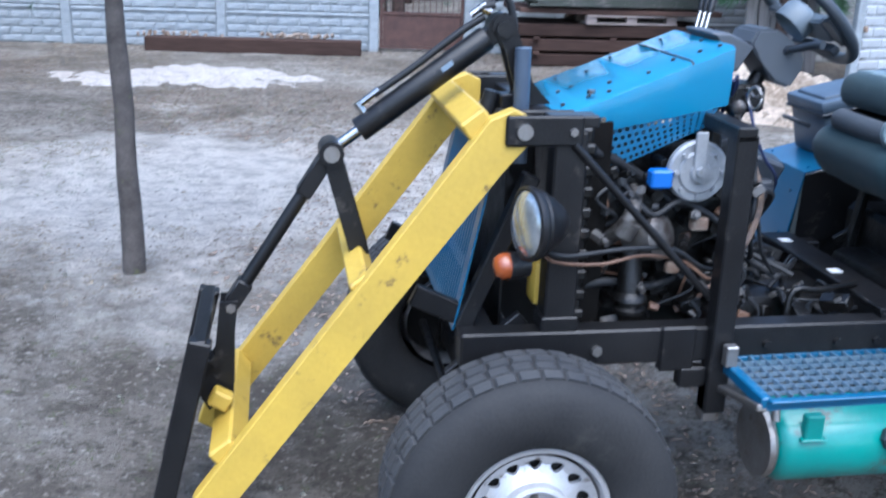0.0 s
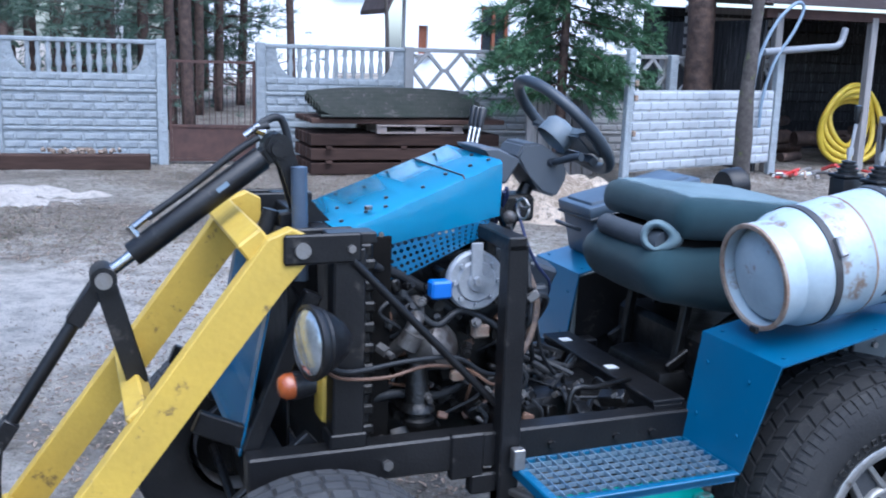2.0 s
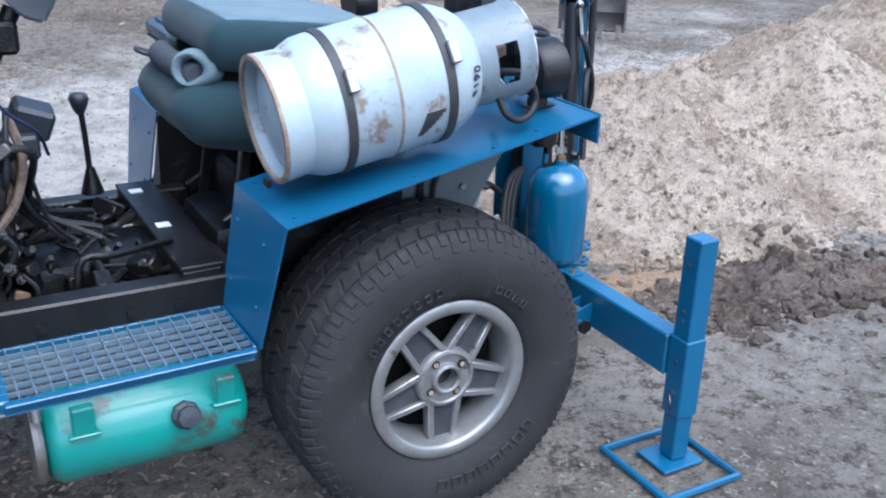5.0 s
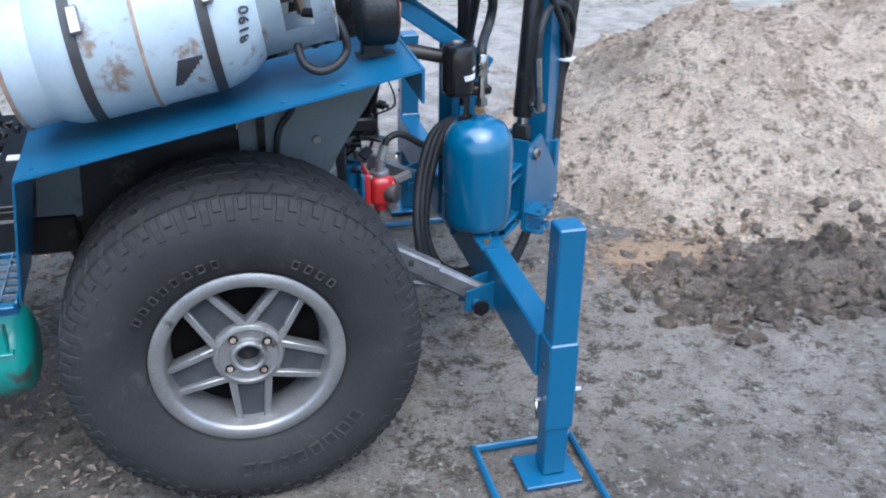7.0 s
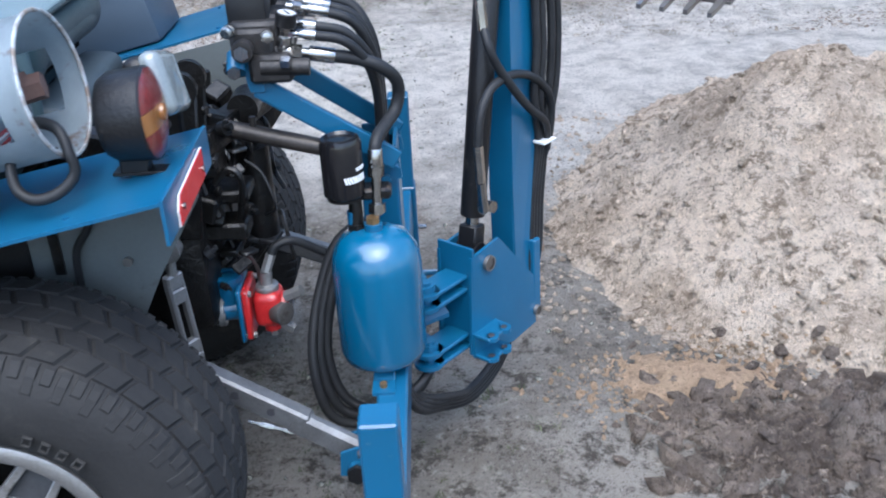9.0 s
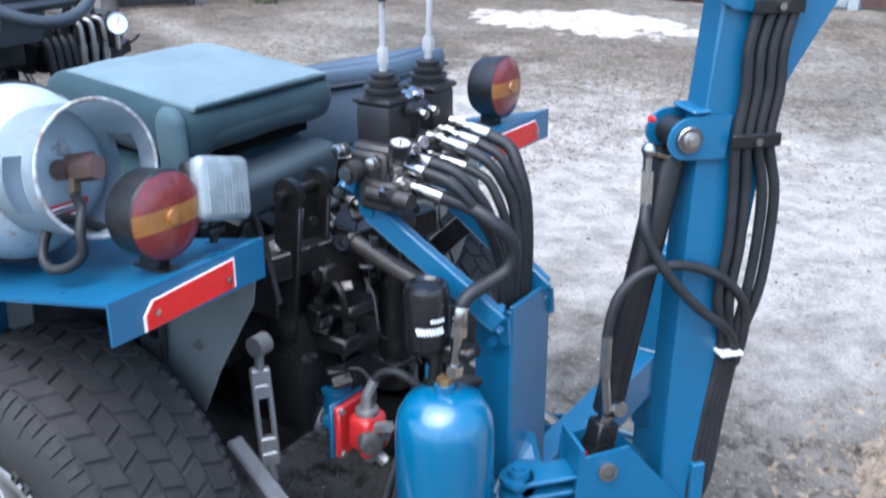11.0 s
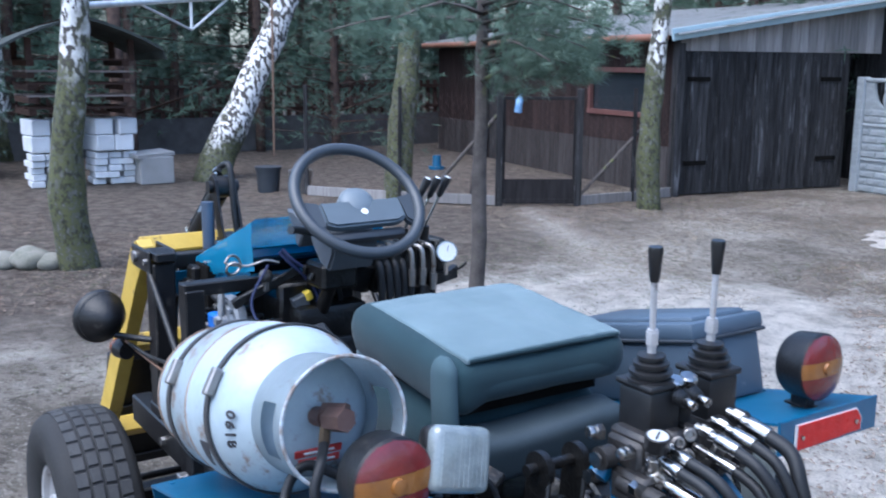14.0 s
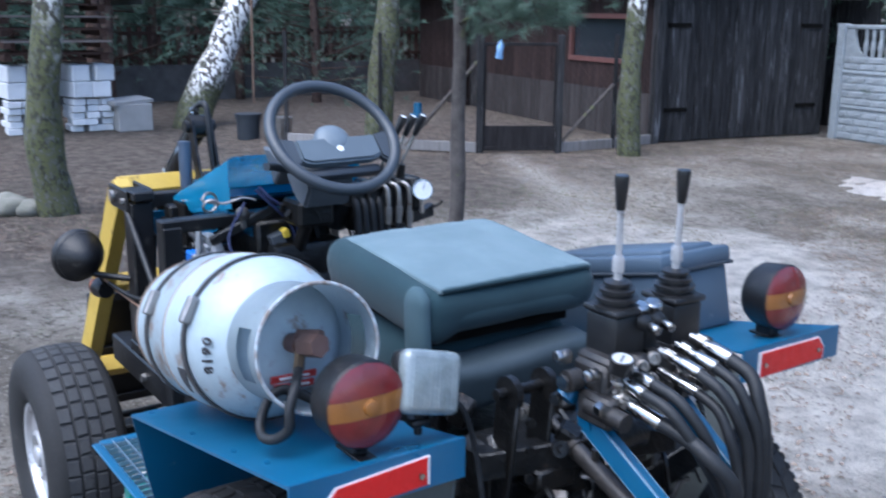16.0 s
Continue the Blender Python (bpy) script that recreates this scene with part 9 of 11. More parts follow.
def pine_meshes(k, height, low, spread, material, size=0.23, per=16, density=1.0):
    rnd = random.Random(100 + k); V, F, limbs = [], [], []
    z = low
    while z < height:
        t = (z - low) / (height - low); L = spread * (1 - t) ** 0.7 * rnd.uniform(0.6, 1.15) + 0.25
        for _ in range(3):
            a = rnd.uniform(0, 6.283); tip = Vector((L * math.cos(a), L * math.sin(a), z + L * rnd.uniform(-0.15, 0.35)))
            base = Vector((0, 0, z)); limbs.append(([base, tip], 0.012 + 0.006 * L))
            for j in range(int(10 * density)):
                p = base.lerp(tip, rnd.uniform(0.3, 1.05)) + Vector((rnd.gauss(0, 1), rnd.gauss(0, 1), rnd.gauss(0, 0.7))) * 0.16 * L
                clump(V, F, p, (p - base) + Vector((0, 0, 0.3)), size * rnd.uniform(0.7, 1.2), per, rnd, 0.038)
        z += rnd.uniform(0.34, 0.56) / density
    tr = trunk_mesh("trunk", [(0, 0, -0.2), (0.05, 0.03, height * 0.35), (-0.04, 0.05, height * 0.7), (0, 0, height)], 0.125, 0.04, limbs, BARK_P, seed=k)
    return tr, leaf_mesh("crown", V, F, material)

def plant(name, tr, cr, m, label, category="tree", group=""):
    t = new(name); t.empty_display_size = 0.2; tagged(t, label, category, group)
    for nm, me in (("trunk", tr), ("crown", cr)):
        if me is None: continue
        o = new(nm, me); o.parent = t
    t.matrix_basis = m
    return t
pines = [pine_meshes(1, 11, 2.2, 2.0, NEEDLE), pine_meshes(2, 13, 3.6, 1.8, NEEDLE), pine_meshes(3, 8, 0.5, 2.0, NEEDLE, density=1.5), pine_meshes(4, 15, 6.0, 2.2, NEEDLE)]
rnd = random.Random(12)
spots = []
def wood_lot(n, fx, gap):
    tries = 0; made = 0
    while made < n and tries < 4000:
        tries += 1; x, y = fx(rnd)
        if any((x - a) ** 2 + (y - b) ** 2 < gap * gap for a, b in spots): continue
        spots.append((x, y)); made += 1
        k = rnd.choice((1, 3, 0, 2, 0)) if x > -9 and y > 12 else rnd.choice((0, 0, 1, 2, 2, 3)) if math.hypot(x, y) > 24 else rnd.choice((0, 2, 2, 2))
        tr, cr = pines[k]; s = rnd.uniform(0.8, 1.15)
        plant("pine_tree", tr, cr, Matrix.Translation((x, y, 0)) @ Euler((rnd.uniform(-0.03, 0.03), rnd.uniform(-0.03, 0.03), rnd.uniform(0, 6.28))).to_matrix().to_4x4() @ Matrix.Scale(s, 4), "tall pine tree with reddish-grey trunk and green needles", "tree", "pine wood beyond the fence")
wood_lot(34, lambda r: (r.uniform(-16, 1.8), r.uniform(15.5, 34)), 1.2)
wood_lot(38, lambda r: (r.uniform(-30, -18.2), r.uniform(-6, 22)), 1.5)
wood_lot(8, lambda r: (r.uniform(-30, -14), r.uniform(14.5, 22)), 1.7)
wood_lot(10, lambda r: (r.uniform(-3, 3.0), r.uniform(21, 33)), 1.2)
wood_lot(16, lambda r: (r.uniform(-14, 1.0), r.uniform(14.5, 24)), 1.1)
wood_lot(16, lambda r: (r.uniform(-22, -18.0), r.uniform(-2, 16)), 1.0)
# the next two lots stand unseen behind the camera, added to close the light
wood_lot(9, lambda r: (r.uniform(-24, 30), r.uniform(-26, -14)), 3.5)
wood_lot(8, lambda r: (r.uniform(20, 34), r.uniform(-8, 30)), 3.5)
for x, y, k, s in ((-16.8, 1.0, 2, 0.9), (-16.6, 4.6, 2, 1.0), (-17.2, 7.4, 0, 0.8), (-15.8, 8.4, 2, 0.8), (-17.0, -1.6, 2, 0.9), (-5.6, 14.0, 2, 0.7), (-3.6, 14.6, 0, 0.8), (-8.5, 15.4, 2, 0.8), (-19, 3, 3, 0.9), (-13, 16, 2, 1.0)):
    tr, cr = pines[k]
    plant("pine_tree", tr, cr, Matrix.Translation((x, y, 0)) @ Euler((0, 0, x * 3)).to_matrix().to_4x4() @ Matrix.Scale(s, 4), "bushy young pine tree behind the yard", "tree", "pine wood beyond the fence")

# the small pine in the yard with its low boughs
V, F, limbs = [], [], []
rnd = random.Random(77)
for z, a, L in ((1.95, 40, 1.0), (2.0, 75, 1.2), (2.15, 150, 0.9), (2.05, 235, 0.9), (2.1, 300, 1.0), (2.35, 20, 1.1), (2.3, 190, 1.0), (2.5, 100, 1.1), (2.6, 260, 1.0), (2.75, 330, 0.9), (2.9, 60, 0.9), (3.1, 170, 0.8), (3.3, 280, 0.7), (3.5, 20, 0.6), (1.85, 60, 0.75), (1.9, 50, 1.15), (1.82, 30, 0.9), (1.95, 85, 1.0), (2.2, 55, 1.2), (2.1, 10, 0.9), (2.45, 65, 1.2), (1.72, 355, 0.45), (1.95, 8, 1.15), (1.9, 345, 0.95), (2.05, 20, 1.2), (2.15, 350, 1.1)):
    if 5 < a < 105: L *= 0.68
    a = radians(a); base = Vector((0, 0, z)); tip = Vector((L * math.cos(a), L * math.sin(a), z - 0.12 * L + 0.05))
    limbs.append(([base, base.lerp(tip, 0.5) + Vector((0, 0, 0.07)), tip], 0.016))
    for j in range(int(34 * L)):
        p = base.lerp(tip, rnd.uniform(0.35, 1.05)) + Vector((rnd.gauss(0, 1), rnd.gauss(0, 1), rnd.gauss(0, 0.6))) * 0.11
        clump(V, F, p, (p - base) + Vector((0, 0, 0.2)), 0.095 * rnd.uniform(0.7, 1.2), 56, rnd, 0.016)
plant("small_pine_tree", trunk_mesh("trunk", [(0, 0, -0.1), (0.0, 0.0, 0.5), (-0.012, 0.01, 1.3), (-0.02, 0.02, 2.2), (-0.03, 0.02, 3.6)], 0.055, 0.026, limbs, BARK_S, seed=5), leaf_mesh("crown", V, F, NEEDLE), Matrix.Translation((-2.955, 2.70, -0.01)), "slim young pine tree standing in the yard", "tree")
# spruce by the pallets
V, F, limbs = [], [], []
rnd = random.Random(78)
z = 1.1
while z < 5.2:
    L = 1.45 * (1 - (z - 0.7) / 5.4) ** 0.7 * (0.55 + 0.45 * min(1, (z - 0.9) / 0.8))
    for k in range(7):
        a = rnd.uniform(0, 6.283); base = Vector((0, 0, z + 0.15)); tip = Vector((L * math.cos(a), L * math.sin(a), z - 0.18 * L))
        limbs.append(([base, base.lerp(tip, 0.5) + Vector((0, 0, 0.05)), tip], 0.014))
        for j in range(int(24 * L) + 3):
            p = base.lerp(tip, rnd.uniform(0.25, 1.05)) + Vector((rnd.gauss(0, 1), rnd.gauss(0, 1), rnd.gauss(0, 0.5))) * 0.10
            clump(V, F, p, (p - base) + Vector((0, 0, -0.1)), 0.15 * rnd.uniform(0.7, 1.2), 16, rnd, 0.05)
    z += 0.17
plant("spruce_tree", trunk_mesh("trunk", [(0, 0, -0.1), (0.02, 0, 1.5), (0, 0, 5.4)], 0.10, 0.02, limbs, BARK_P, seed=9), leaf_mesh("crown", V, F, SPRUCE), Matrix.Translation((3.95, 9.75, 0)), "dense dark green spruce tree beside the pallets", "tree")
# birches and other bare trunks
def bare(name, pts, r0, r1, material, label, seed, twigs=0):
    o = Vector(pts[0]); rr = random.Random(seed); limbs = []
    P = [Vector(p) - o for p in pts]
    for k in range(twigs):
        t = rr.uniform(0.55, 1); i = min(len(P) - 2, int(t * (len(P) - 1))); b = P[i].lerp(P[i + 1], rr.random()); a = rr.uniform(0, 6.28)
        limbs.append(([b, b + Vector((0.4 * math.cos(a), 0.4 * math.sin(a), 0.3)), b + Vector((0.9 * math.cos(a), 0.9 * math.sin(a), 0.9))], 0.03))
    P[0].z -= 0.15
    t = new(name); t.location = o; tagged(t, label, "tree")
    k = new("trunk", trunk_mesh("trunk", P, r0, r1, [], material, n=18, seed=seed)); k.parent = t
    for L_, r_ in limbs:
        bm = B(); tube(bm, [L_[0] + o] + [p + o for p in L_[1:]], r_, n=8, taper=0.35); me = bpy.data.meshes.new("limb"); bmesh.ops.translate(bm, verts=bm.verts, vec=-o); bm.to_mesh(me); bm.free(); me.materials.append(material)
        q = new("limb", me); q.parent = t
    return t
bare("birch_tree", [(-7.20, 1.42, 0), (-7.22, 1.34, 0.7), (-7.2, 1.38, 1.25), (-7.2, 1.50, 2.2), (-7.25, 1.62, 4.2), (-7.3, 1.6, 7)], 0.17, 0.08, BIRCH, "leaning birch trunk, white above and mossy green below", 1, 4)
bare("birch_tree", [(-13.0, 4.72, 0), (-13.1, 4.98, 0.4), (-13.3, 5.52, 1.3), (-13.5, 6.32, 2.8), (-13.5, 6.8, 4.5), (-13.4, 7.0, 7)], 0.28, 0.15, BIRCH_W, "strongly leaning white birch trunk", 2, 4)
bare("birch_tree", [(-7.3, 8.48, 0), (-7.3, 8.42, 0.6), (-7.3, 8.44, 1.2), (-7.3, 8.56, 2.9), (-7.3, 8.6, 5), (-7.3, 8.6, 7)], 0.158, 0.07, BIRCH, "straight birch trunk in front of the barn", 3, 3)
bare("birch_tree", [(-9.6, 6.12, 0), (-9.6, 6.15, 0.8), (-9.6, 6.28, 1.95), (-9.6, 6.2, 3.4), (-9.6, 6.25, 6)], 0.20, 0.10, BIRCH_M, "birch trunk beside the hen run", 4, 3)
bare("birch_tree", [(-17.5, 2.6, 0), (-17.5, 2.5, 3), (-17.4, 2.6, 8)], 0.2, 0.1, BIRCH_W, "birch trunk behind the block stack", 6, 3)
bare("birch_tree", [(-1.2, 21, 0), (-1.0, 21, 2), (-0.8, 21, 5), (-0.7, 21, 9)], 0.16, 0.08, BIRCH_W, "slim birch trunk beyond the gate", 8, 3)
bare("bare_tree", [(6.16, 8.72, 0.05), (6.06, 8.62, 0.8), (6.04, 8.62, 1.3), (6.10, 8.62, 2.2), (6.2, 8.62, 4.5)], 0.115, 0.07, BARK_S, "bare grey trunk with knots beside the white gate panel", 7, 0)
bare("old_pine_tree", [(6.95, 11.0, 0), (6.95, 11.0, 2), (6.85, 11.0, 5), (6.8, 11, 9)], 0.235, 0.17, BARK_P, "thick pine trunk behind the white gate panel", 9, 0)
bare("bare_tree", [(4.7, 19.5, 0), (4.6, 19.5, 2.5), (4.4, 19.5, 5)], 0.06, 0.03, BARK_S, "thin bare tree in front of the house", 14, 6)
bare("old_pine_tree", [(-14.8, 3.9, 0), (-14.8, 3.9, 3), (-14.8, 3.8, 8)], 0.13, 0.09, BARK_P, "mossy pine trunk beside the block stack", 10, 0)

# ---- concrete fence along the back of the yard ----
FDIR = Vector((1, -0.112, 0)).normalized()
def fy(x): return 11.80 - 0.112 * (x + 0.94)
brick_me = {}
def brick_mesh(w, h, d, material):
    key = (w, h, d, material.name)
    if key not in brick_me:
        bm = B(); vs = box(bm, (0, 0, 0), (w, d, h))
        for v in bm.verts:
            if v.co.y < 0: v.co.x *= 0.90; v.co.z *= 0.62
        me = bpy.data.meshes.new("brick"); bm.to_mesh(me); bm.free(); me.materials.append(material); brick_me[key] = me
    return brick_me[key]
def lay(parent, x, z, w, h, d, y, material):
    o = new("brick", brick_mesh(w, h, d, material)); o.parent = parent; o.location = (x, y, z); return o

def fence_bay(kind="baluster"):
    t = thing("fence_bay", (0, 0, 0), "pale concrete fence bay with brick relief and a baluster top" if kind == "baluster" else "grey concrete fence bay with a diamond lattice top", "fence", "concrete fence")
    material = CONC if kind == "baluster" else CONC_D
    bm = B(); box(bm, (0, 0, 0.80), (0.13, 0.14, 1.72), bev=0.01); part("post", bm, material, t)
    for z in (0.25, 0.75):
        bm = B(); box(bm, (1.03, 0, z), (1.96, 0.05, 0.496), bev=0.004); box(bm, (1.03, -0.02, z + 0.225), (1.94, 0.05, 0.05), bev=0.012); part("slab", bm, material, t)
    bm = B()
    if kind == "baluster":
        box(bm, (1.03, 0, 1.10), (1.96, 0.05, 0.20), bev=0.004)
        for s in (-1, 1):
            pts = [(s * 0.98, 1.20), (s * 0.98, 1.64), (s * 0.82, 1.64)] + [(s * (0.82 - 0.22 * (1 - math.cos(a))), 1.60 - 0.38 * math.sin(a)) for a in (0.0, 0.3, 0.6, 0.9, 1.2, 1.45)] + [(s * 0.58, 1.20)]
            prism(bm, [(1.03 + x, -0.025, z) for x, z in pts], (0, 0.05, 0))
        box(bm, (1.03, -0.005, 1.615), (1.96, 0.07, 0.06), bev=0.012)
    else:
        box(bm, (1.03, 0, 1.03), (1.96, 0.05, 0.06)); box(bm, (1.03, 0, 1.62), (1.96, 0.06, 0.06), bev=0.008)
        for k in range(4):
            x = 0.27 + 0.5 * k
            for a, b in (((x - 0.22, 1.34), (x, 1.59)), ((x, 1.59), (x + 0.22, 1.34)), ((x + 0.22, 1.34), (x, 1.07)), ((x, 1.07), (x - 0.22, 1.34))):
                beam(bm, (a[0], 0, a[1]), (b[0], 0, b[1]), 0.05, 0.05)
            box(bm, (x + 0.25, 0, 1.34), (0.06, 0.05, 0.06))
    part("top_slab", bm, material, t)
    if kind == "baluster":
        for k in range(11):
            bm = B(); x = 0.405 + k * 0.125
            lathe(bm, [(1.20, 0.03), (1.25, 0.026), (1.32, 0.042), (1.38, 0.036), (1.46, 0.022), (1.52, 0.032), (1.59, 0.03)], (x, 0, 0), (0, 0, 1), 10)
            part("baluster", bm, material, t, smooth=50)
    rows = [(0.055 + 0.105 * j + 0.5 * s, j) for s in (0, 1) for j in range(4)] + ([(1.055, 0), (1.15, 1)] if kind == "baluster" else [])
    for z, j in rows:
        x = 0.07 + (0.14 if j % 2 else 0.0)
        if j % 2: lay(t, 0.07 + 0.065, z, 0.12, 0.099, 0.036, -0.021, material)
        while x < 1.98:
            w = min(0.275, 1.995 - x)
            if w > 0.07: lay(t, x + w / 2, z, round(w - 0.012, 3), 0.099, 0.036, -0.021, material)
            x += 0.28
    return t
bay = fence_bay()
def fpose(x, dz=0.0):
    return Matrix.Translation((x, fy(x), dz)) @ Euler((0, 0, math.atan2(FDIR.y, FDIR.x))).to_matrix().to_4x4()
bay.matrix_basis = fpose(-0.94 - 2.05)
for x in (-0.94 - 4.10, -0.94 - 6.15, 0.35):
    copy_thing(bay, fpose(x))
lat = fence_bay("lattice"); lat.matrix_basis = fpose(2.40)
copy_thing(lat, Matrix.Translation((4.45, 11.15, 0))); copy_thing(lat, Matrix.Translation((6.50, 11.25, 0)))
bm = B(); box(bm, (0, 0, 0.80), (0.13, 0.14, 1.72), bev=0.01)
gp = top("fence_post", bm, CONC, "pale concrete gate post", "fence post", "", "", at=(0, 0, 0)); gp.matrix_basis = fpose(-0.94)
copy_thing(gp, fpose(-0.94) @ Matrix.Translation((7.5, 0.1, 0)))
# iron gate between the posts
ig = thing("iron_gate", (-0.2, fy(-0.2), 0), "rusty brown wire gate with a sheet-steel lower panel", "gate")
bm = B()
for x in (-0.84, 0.26): box(bm, (x, fy(x), 0.72), (0.04, 0.04, 1.36))
for z in (0.06, 0.52, 1.38): box(bm, (-0.29, fy(-0.29), z), (1.10, 0.035, 0.035), rot=(0, 0, -6.4))
part("gate_frame", bm, RUSTGATE, ig)
bm = B(); box(bm, (-0.29, fy(-0.29), 0.29), (1.06, 0.006, 0.42), rot=(0, 0, -6.4)); part("lower_panel", bm, RUSTGATE, ig)
bm = B()
for k in range(14): x = -0.80 + k * 0.078; box(bm, (x, fy(x), 0.95), (0.008, 0.008, 0.84))
part("bars", bm, RUSTGATE, ig)
bm = B(); box(bm, (-0.78, fy(-0.78) - 0.04, 0.90), (0.13, 0.03, 0.03)); part("latch", bm, RUSTGATE, ig)
# dark timber baulk in front of the fence
bm = B(); beam(bm, (-3.95, 11.60, 0.09), (-1.15, 11.30, 0.09), 0.20, 0.20, bev=0.015)
top("timber_baulk", bm, PALLETW, "long dark squared timber lying along the fence", "timber")
rnd = random.Random(5)
bm = B()
for k in range(60):
    x = rnd.choice((-3.6, -2.0)) + rnd.gauss(0, 0.25); c = (x, 11.45 - 0.1 * (x + 2.5), 0.20 + 0.05 * rnd.random())
    box(bm, c, (0.05, 0.04, 0.03), rot=(rnd.uniform(0, 90), rnd.uniform(0, 90), rnd.uniform(0, 90)))
top("bark_scraps", bm, LEAF, "rusty brown bark scraps lying on the timber", "scraps", "", "stuff")

# ---- pallet stack ----
ps = thing("sleeper_stack", (2.0, 10.75, 0), "stack of dark wooden beams on bearers", "timber stack")
for j in range(3):
    z = 0.09 + 0.185 * j
    for k in range(5):
        bm = B(); box(bm, (2.02 + 0.02 * wob(j, k), 10.35 + 0.2 * k, z), (2.55, 0.185, 0.15), rot=(0, 0, -4 + wob(j * 3, k * 2)), bev=0.01); part("beam", bm, PALLETW, ps)
    if j < 2:
        bm = B()
        for x in (1.0, 2.0, 3.0): box(bm, (x, 10.75, z + 0.0925), (0.08, 1.0, 0.035), rot=(0, 0, -4))
        part("bearer", bm, PALLETW, ps)
pal = thing("pallet", (2.2, 10.75, 0.55), "pale wooden pallet on the beam stack", "pallet")
for k in range(3):
    for y in (10.30, 10.75, 11.2):
        bm = B(); box(bm, (1.66 + 0.53 * k, y, 0.605), (0.13, 0.09, 0.075)); part("block", bm, PALLETL, pal)
for y in (10.28, 10.5, 10.75, 11.0, 11.22):
    bm = B(); box(bm, (2.19, y, 0.652), (1.2, 0.10, 0.02)); part("board", bm, PALLETL, pal)
    bm = B(); box(bm, (2.19, y, 0.558), (1.2, 0.10, 0.02)); part("board", bm, PALLETL, pal)
bs = thing("board_layer", (2.0, 10.75, 0.66), "dark boards lying over the pallet", "boards")
for k in range(5):
    bm = B(); box(bm, (2.05, 10.33 + 0.21 * k, 0.70), (2.6, 0.19, 0.06), rot=(0, 0, -4), bev=0.006); part("board", bm, PALLETW, bs)
def corrugated(bm, x0, x1, y0, y1, zf, waves, n=None, thick=0.006, amp=0.02):
    n = n or waves * 8; rows = []
    for i in range(n + 1):
        y = y0 + (y1 - y0) * i / n; w = amp * math.sin(2 * math.pi * waves * i / n)
        rows.append([bm.verts.new((x, y, zf(x, y) + w)) for x in np.linspace(x0, x1, 9)])
    for a, b in zip(rows, rows[1:]):
        for k in range(8): bm.faces.new((a[k], a[k + 1], b[k + 1], b[k]))
    bmesh.ops.solidify(bm, geom=list(bm.faces), thickness=thick)
for k in range(5):
    bm = B(); corrugated(bm, 0.84 + 0.05 * ((k * 3) % 4), 3.20 - 0.06 * ((k * 2) % 5), 10.20 + 0.010 * k, 11.15, lambda x, y: 0.765 + 0.016 * k + 0.24 * max(0.0, (y - 10.24) / 0.9) ** 0.8 * (1 - 0.30 * abs((x - 2.0) / 1.2) ** 3), 6, amp=0.030 + 0.008 * k)
    top("roofing_sheet", bm, TARP, "mossy green-black corrugated roofing sheet", "roof sheet", "stacked roofing sheets", smooth=50)

# ---- white brick gate panel, shed side ----
wp = thing("brick_panel_gate", (5.6, 8.87, 0.1), "whitewashed brick-pattern concrete panel between white posts", "gate panel")
bm = B(); beam(bm, (4.46, 8.81, 0.70), (7.27, 9.63, 0.70), 0.05, 1.02, bev=0.004); part("panel", bm, WBRICK, wp)
ang = math.atan2(0.82, 2.81)
for j in range(8):
    x = 0.0
    if j % 2: x = -0.16
    while x < 2.88:
        a, b = max(x, 0), min(x + 0.325, 2.91); w = b - a
        if w > 0.06:
            o = new("brick", brick_mesh(round(w - 0.008, 2), 0.121, 0.018, WBRICK)); o.parent = wp
            o.matrix_basis = Matrix.Translation(Vector((4.47 + (a + b) / 2 * math.cos(ang), 8.81 + (a + b) / 2 * math.sin(ang) - 0.025, 0.255 + 0.1265 * j)) - ORG[wp]) @ Euler((0, 0, ang)).to_matrix().to_4x4()
        x += 0.325
bm = B(); box(bm, (4.40, 8.78, 0.85), (0.10, 0.10, 1.75), bev=0.01); part("post", bm, CONC, wp)
bm = B(); box(bm, (7.38, 9.68, 0.90), (0.12, 0.10, 1.80), bev=0.01); part("post", bm, CONC, wp)
bm = B()
for z in (1.12, 0.68, 1.30): box(bm, (4.48, 8.74, z), (0.05, 0.05, 0.07), bev=0.01)
part("hinge", bm, RUSTY, wp)
# leaning grey planks next to the spruce
for k in range(6):
    bm = B(); x = 3.70 + 0.17 * k; h = 1.0 + 0.25 * abs(wob(k * 2.1, 3)); box(bm, (x, 10.05, h / 2), (0.15, 0.03, h), rot=(-6, wob(k, 9) * 3, 0), bev=0.004)
    top("plank", bm, GREYW, "weathered grey plank leaning upright", "plank", "planks by the spruce")
# shed
sh = thing("open_shed", (10.5, 11.5, 0), "open-fronted dark timber shed with sloping roof", "shed")
bm = B(); box(bm, (11.3, 13.2, 1.2), (8.0, 0.06, 2.4)); box(bm, (15.2, 11.6, 1.2), (0.06, 3.3, 2.4)); part("back_wall", bm, BARNW, sh)
for k in range(13):
    bm = B(); box(bm, (11.3, 13.12, 0.25 + 0.18 * k), (8.0, 0.03, 0.15), bev=0.003); part("board", bm, BARNW, sh)
for x in (7.55, 9.3, 11.2, 13.2):
    bm = B(); box(bm, (x, 10.0, 1.15), (0.12, 0.12, 2.3), bev=0.008); part("post", bm, GREYW, sh)
bm = B(); beam(bm, (7.3, 10.0, 2.30), (15.3, 10.0, 2.32), 0.10, 0.14); part("eave_beam", bm, RUSTGATE, sh)
bm = B(); corrugated(bm, 7.0, 15.5, 9.7, 13.4, lambda x, y: 2.42 + 0.16 * (y - 9.7), 24); part("roof", bm, ROOFT, sh, smooth=50)
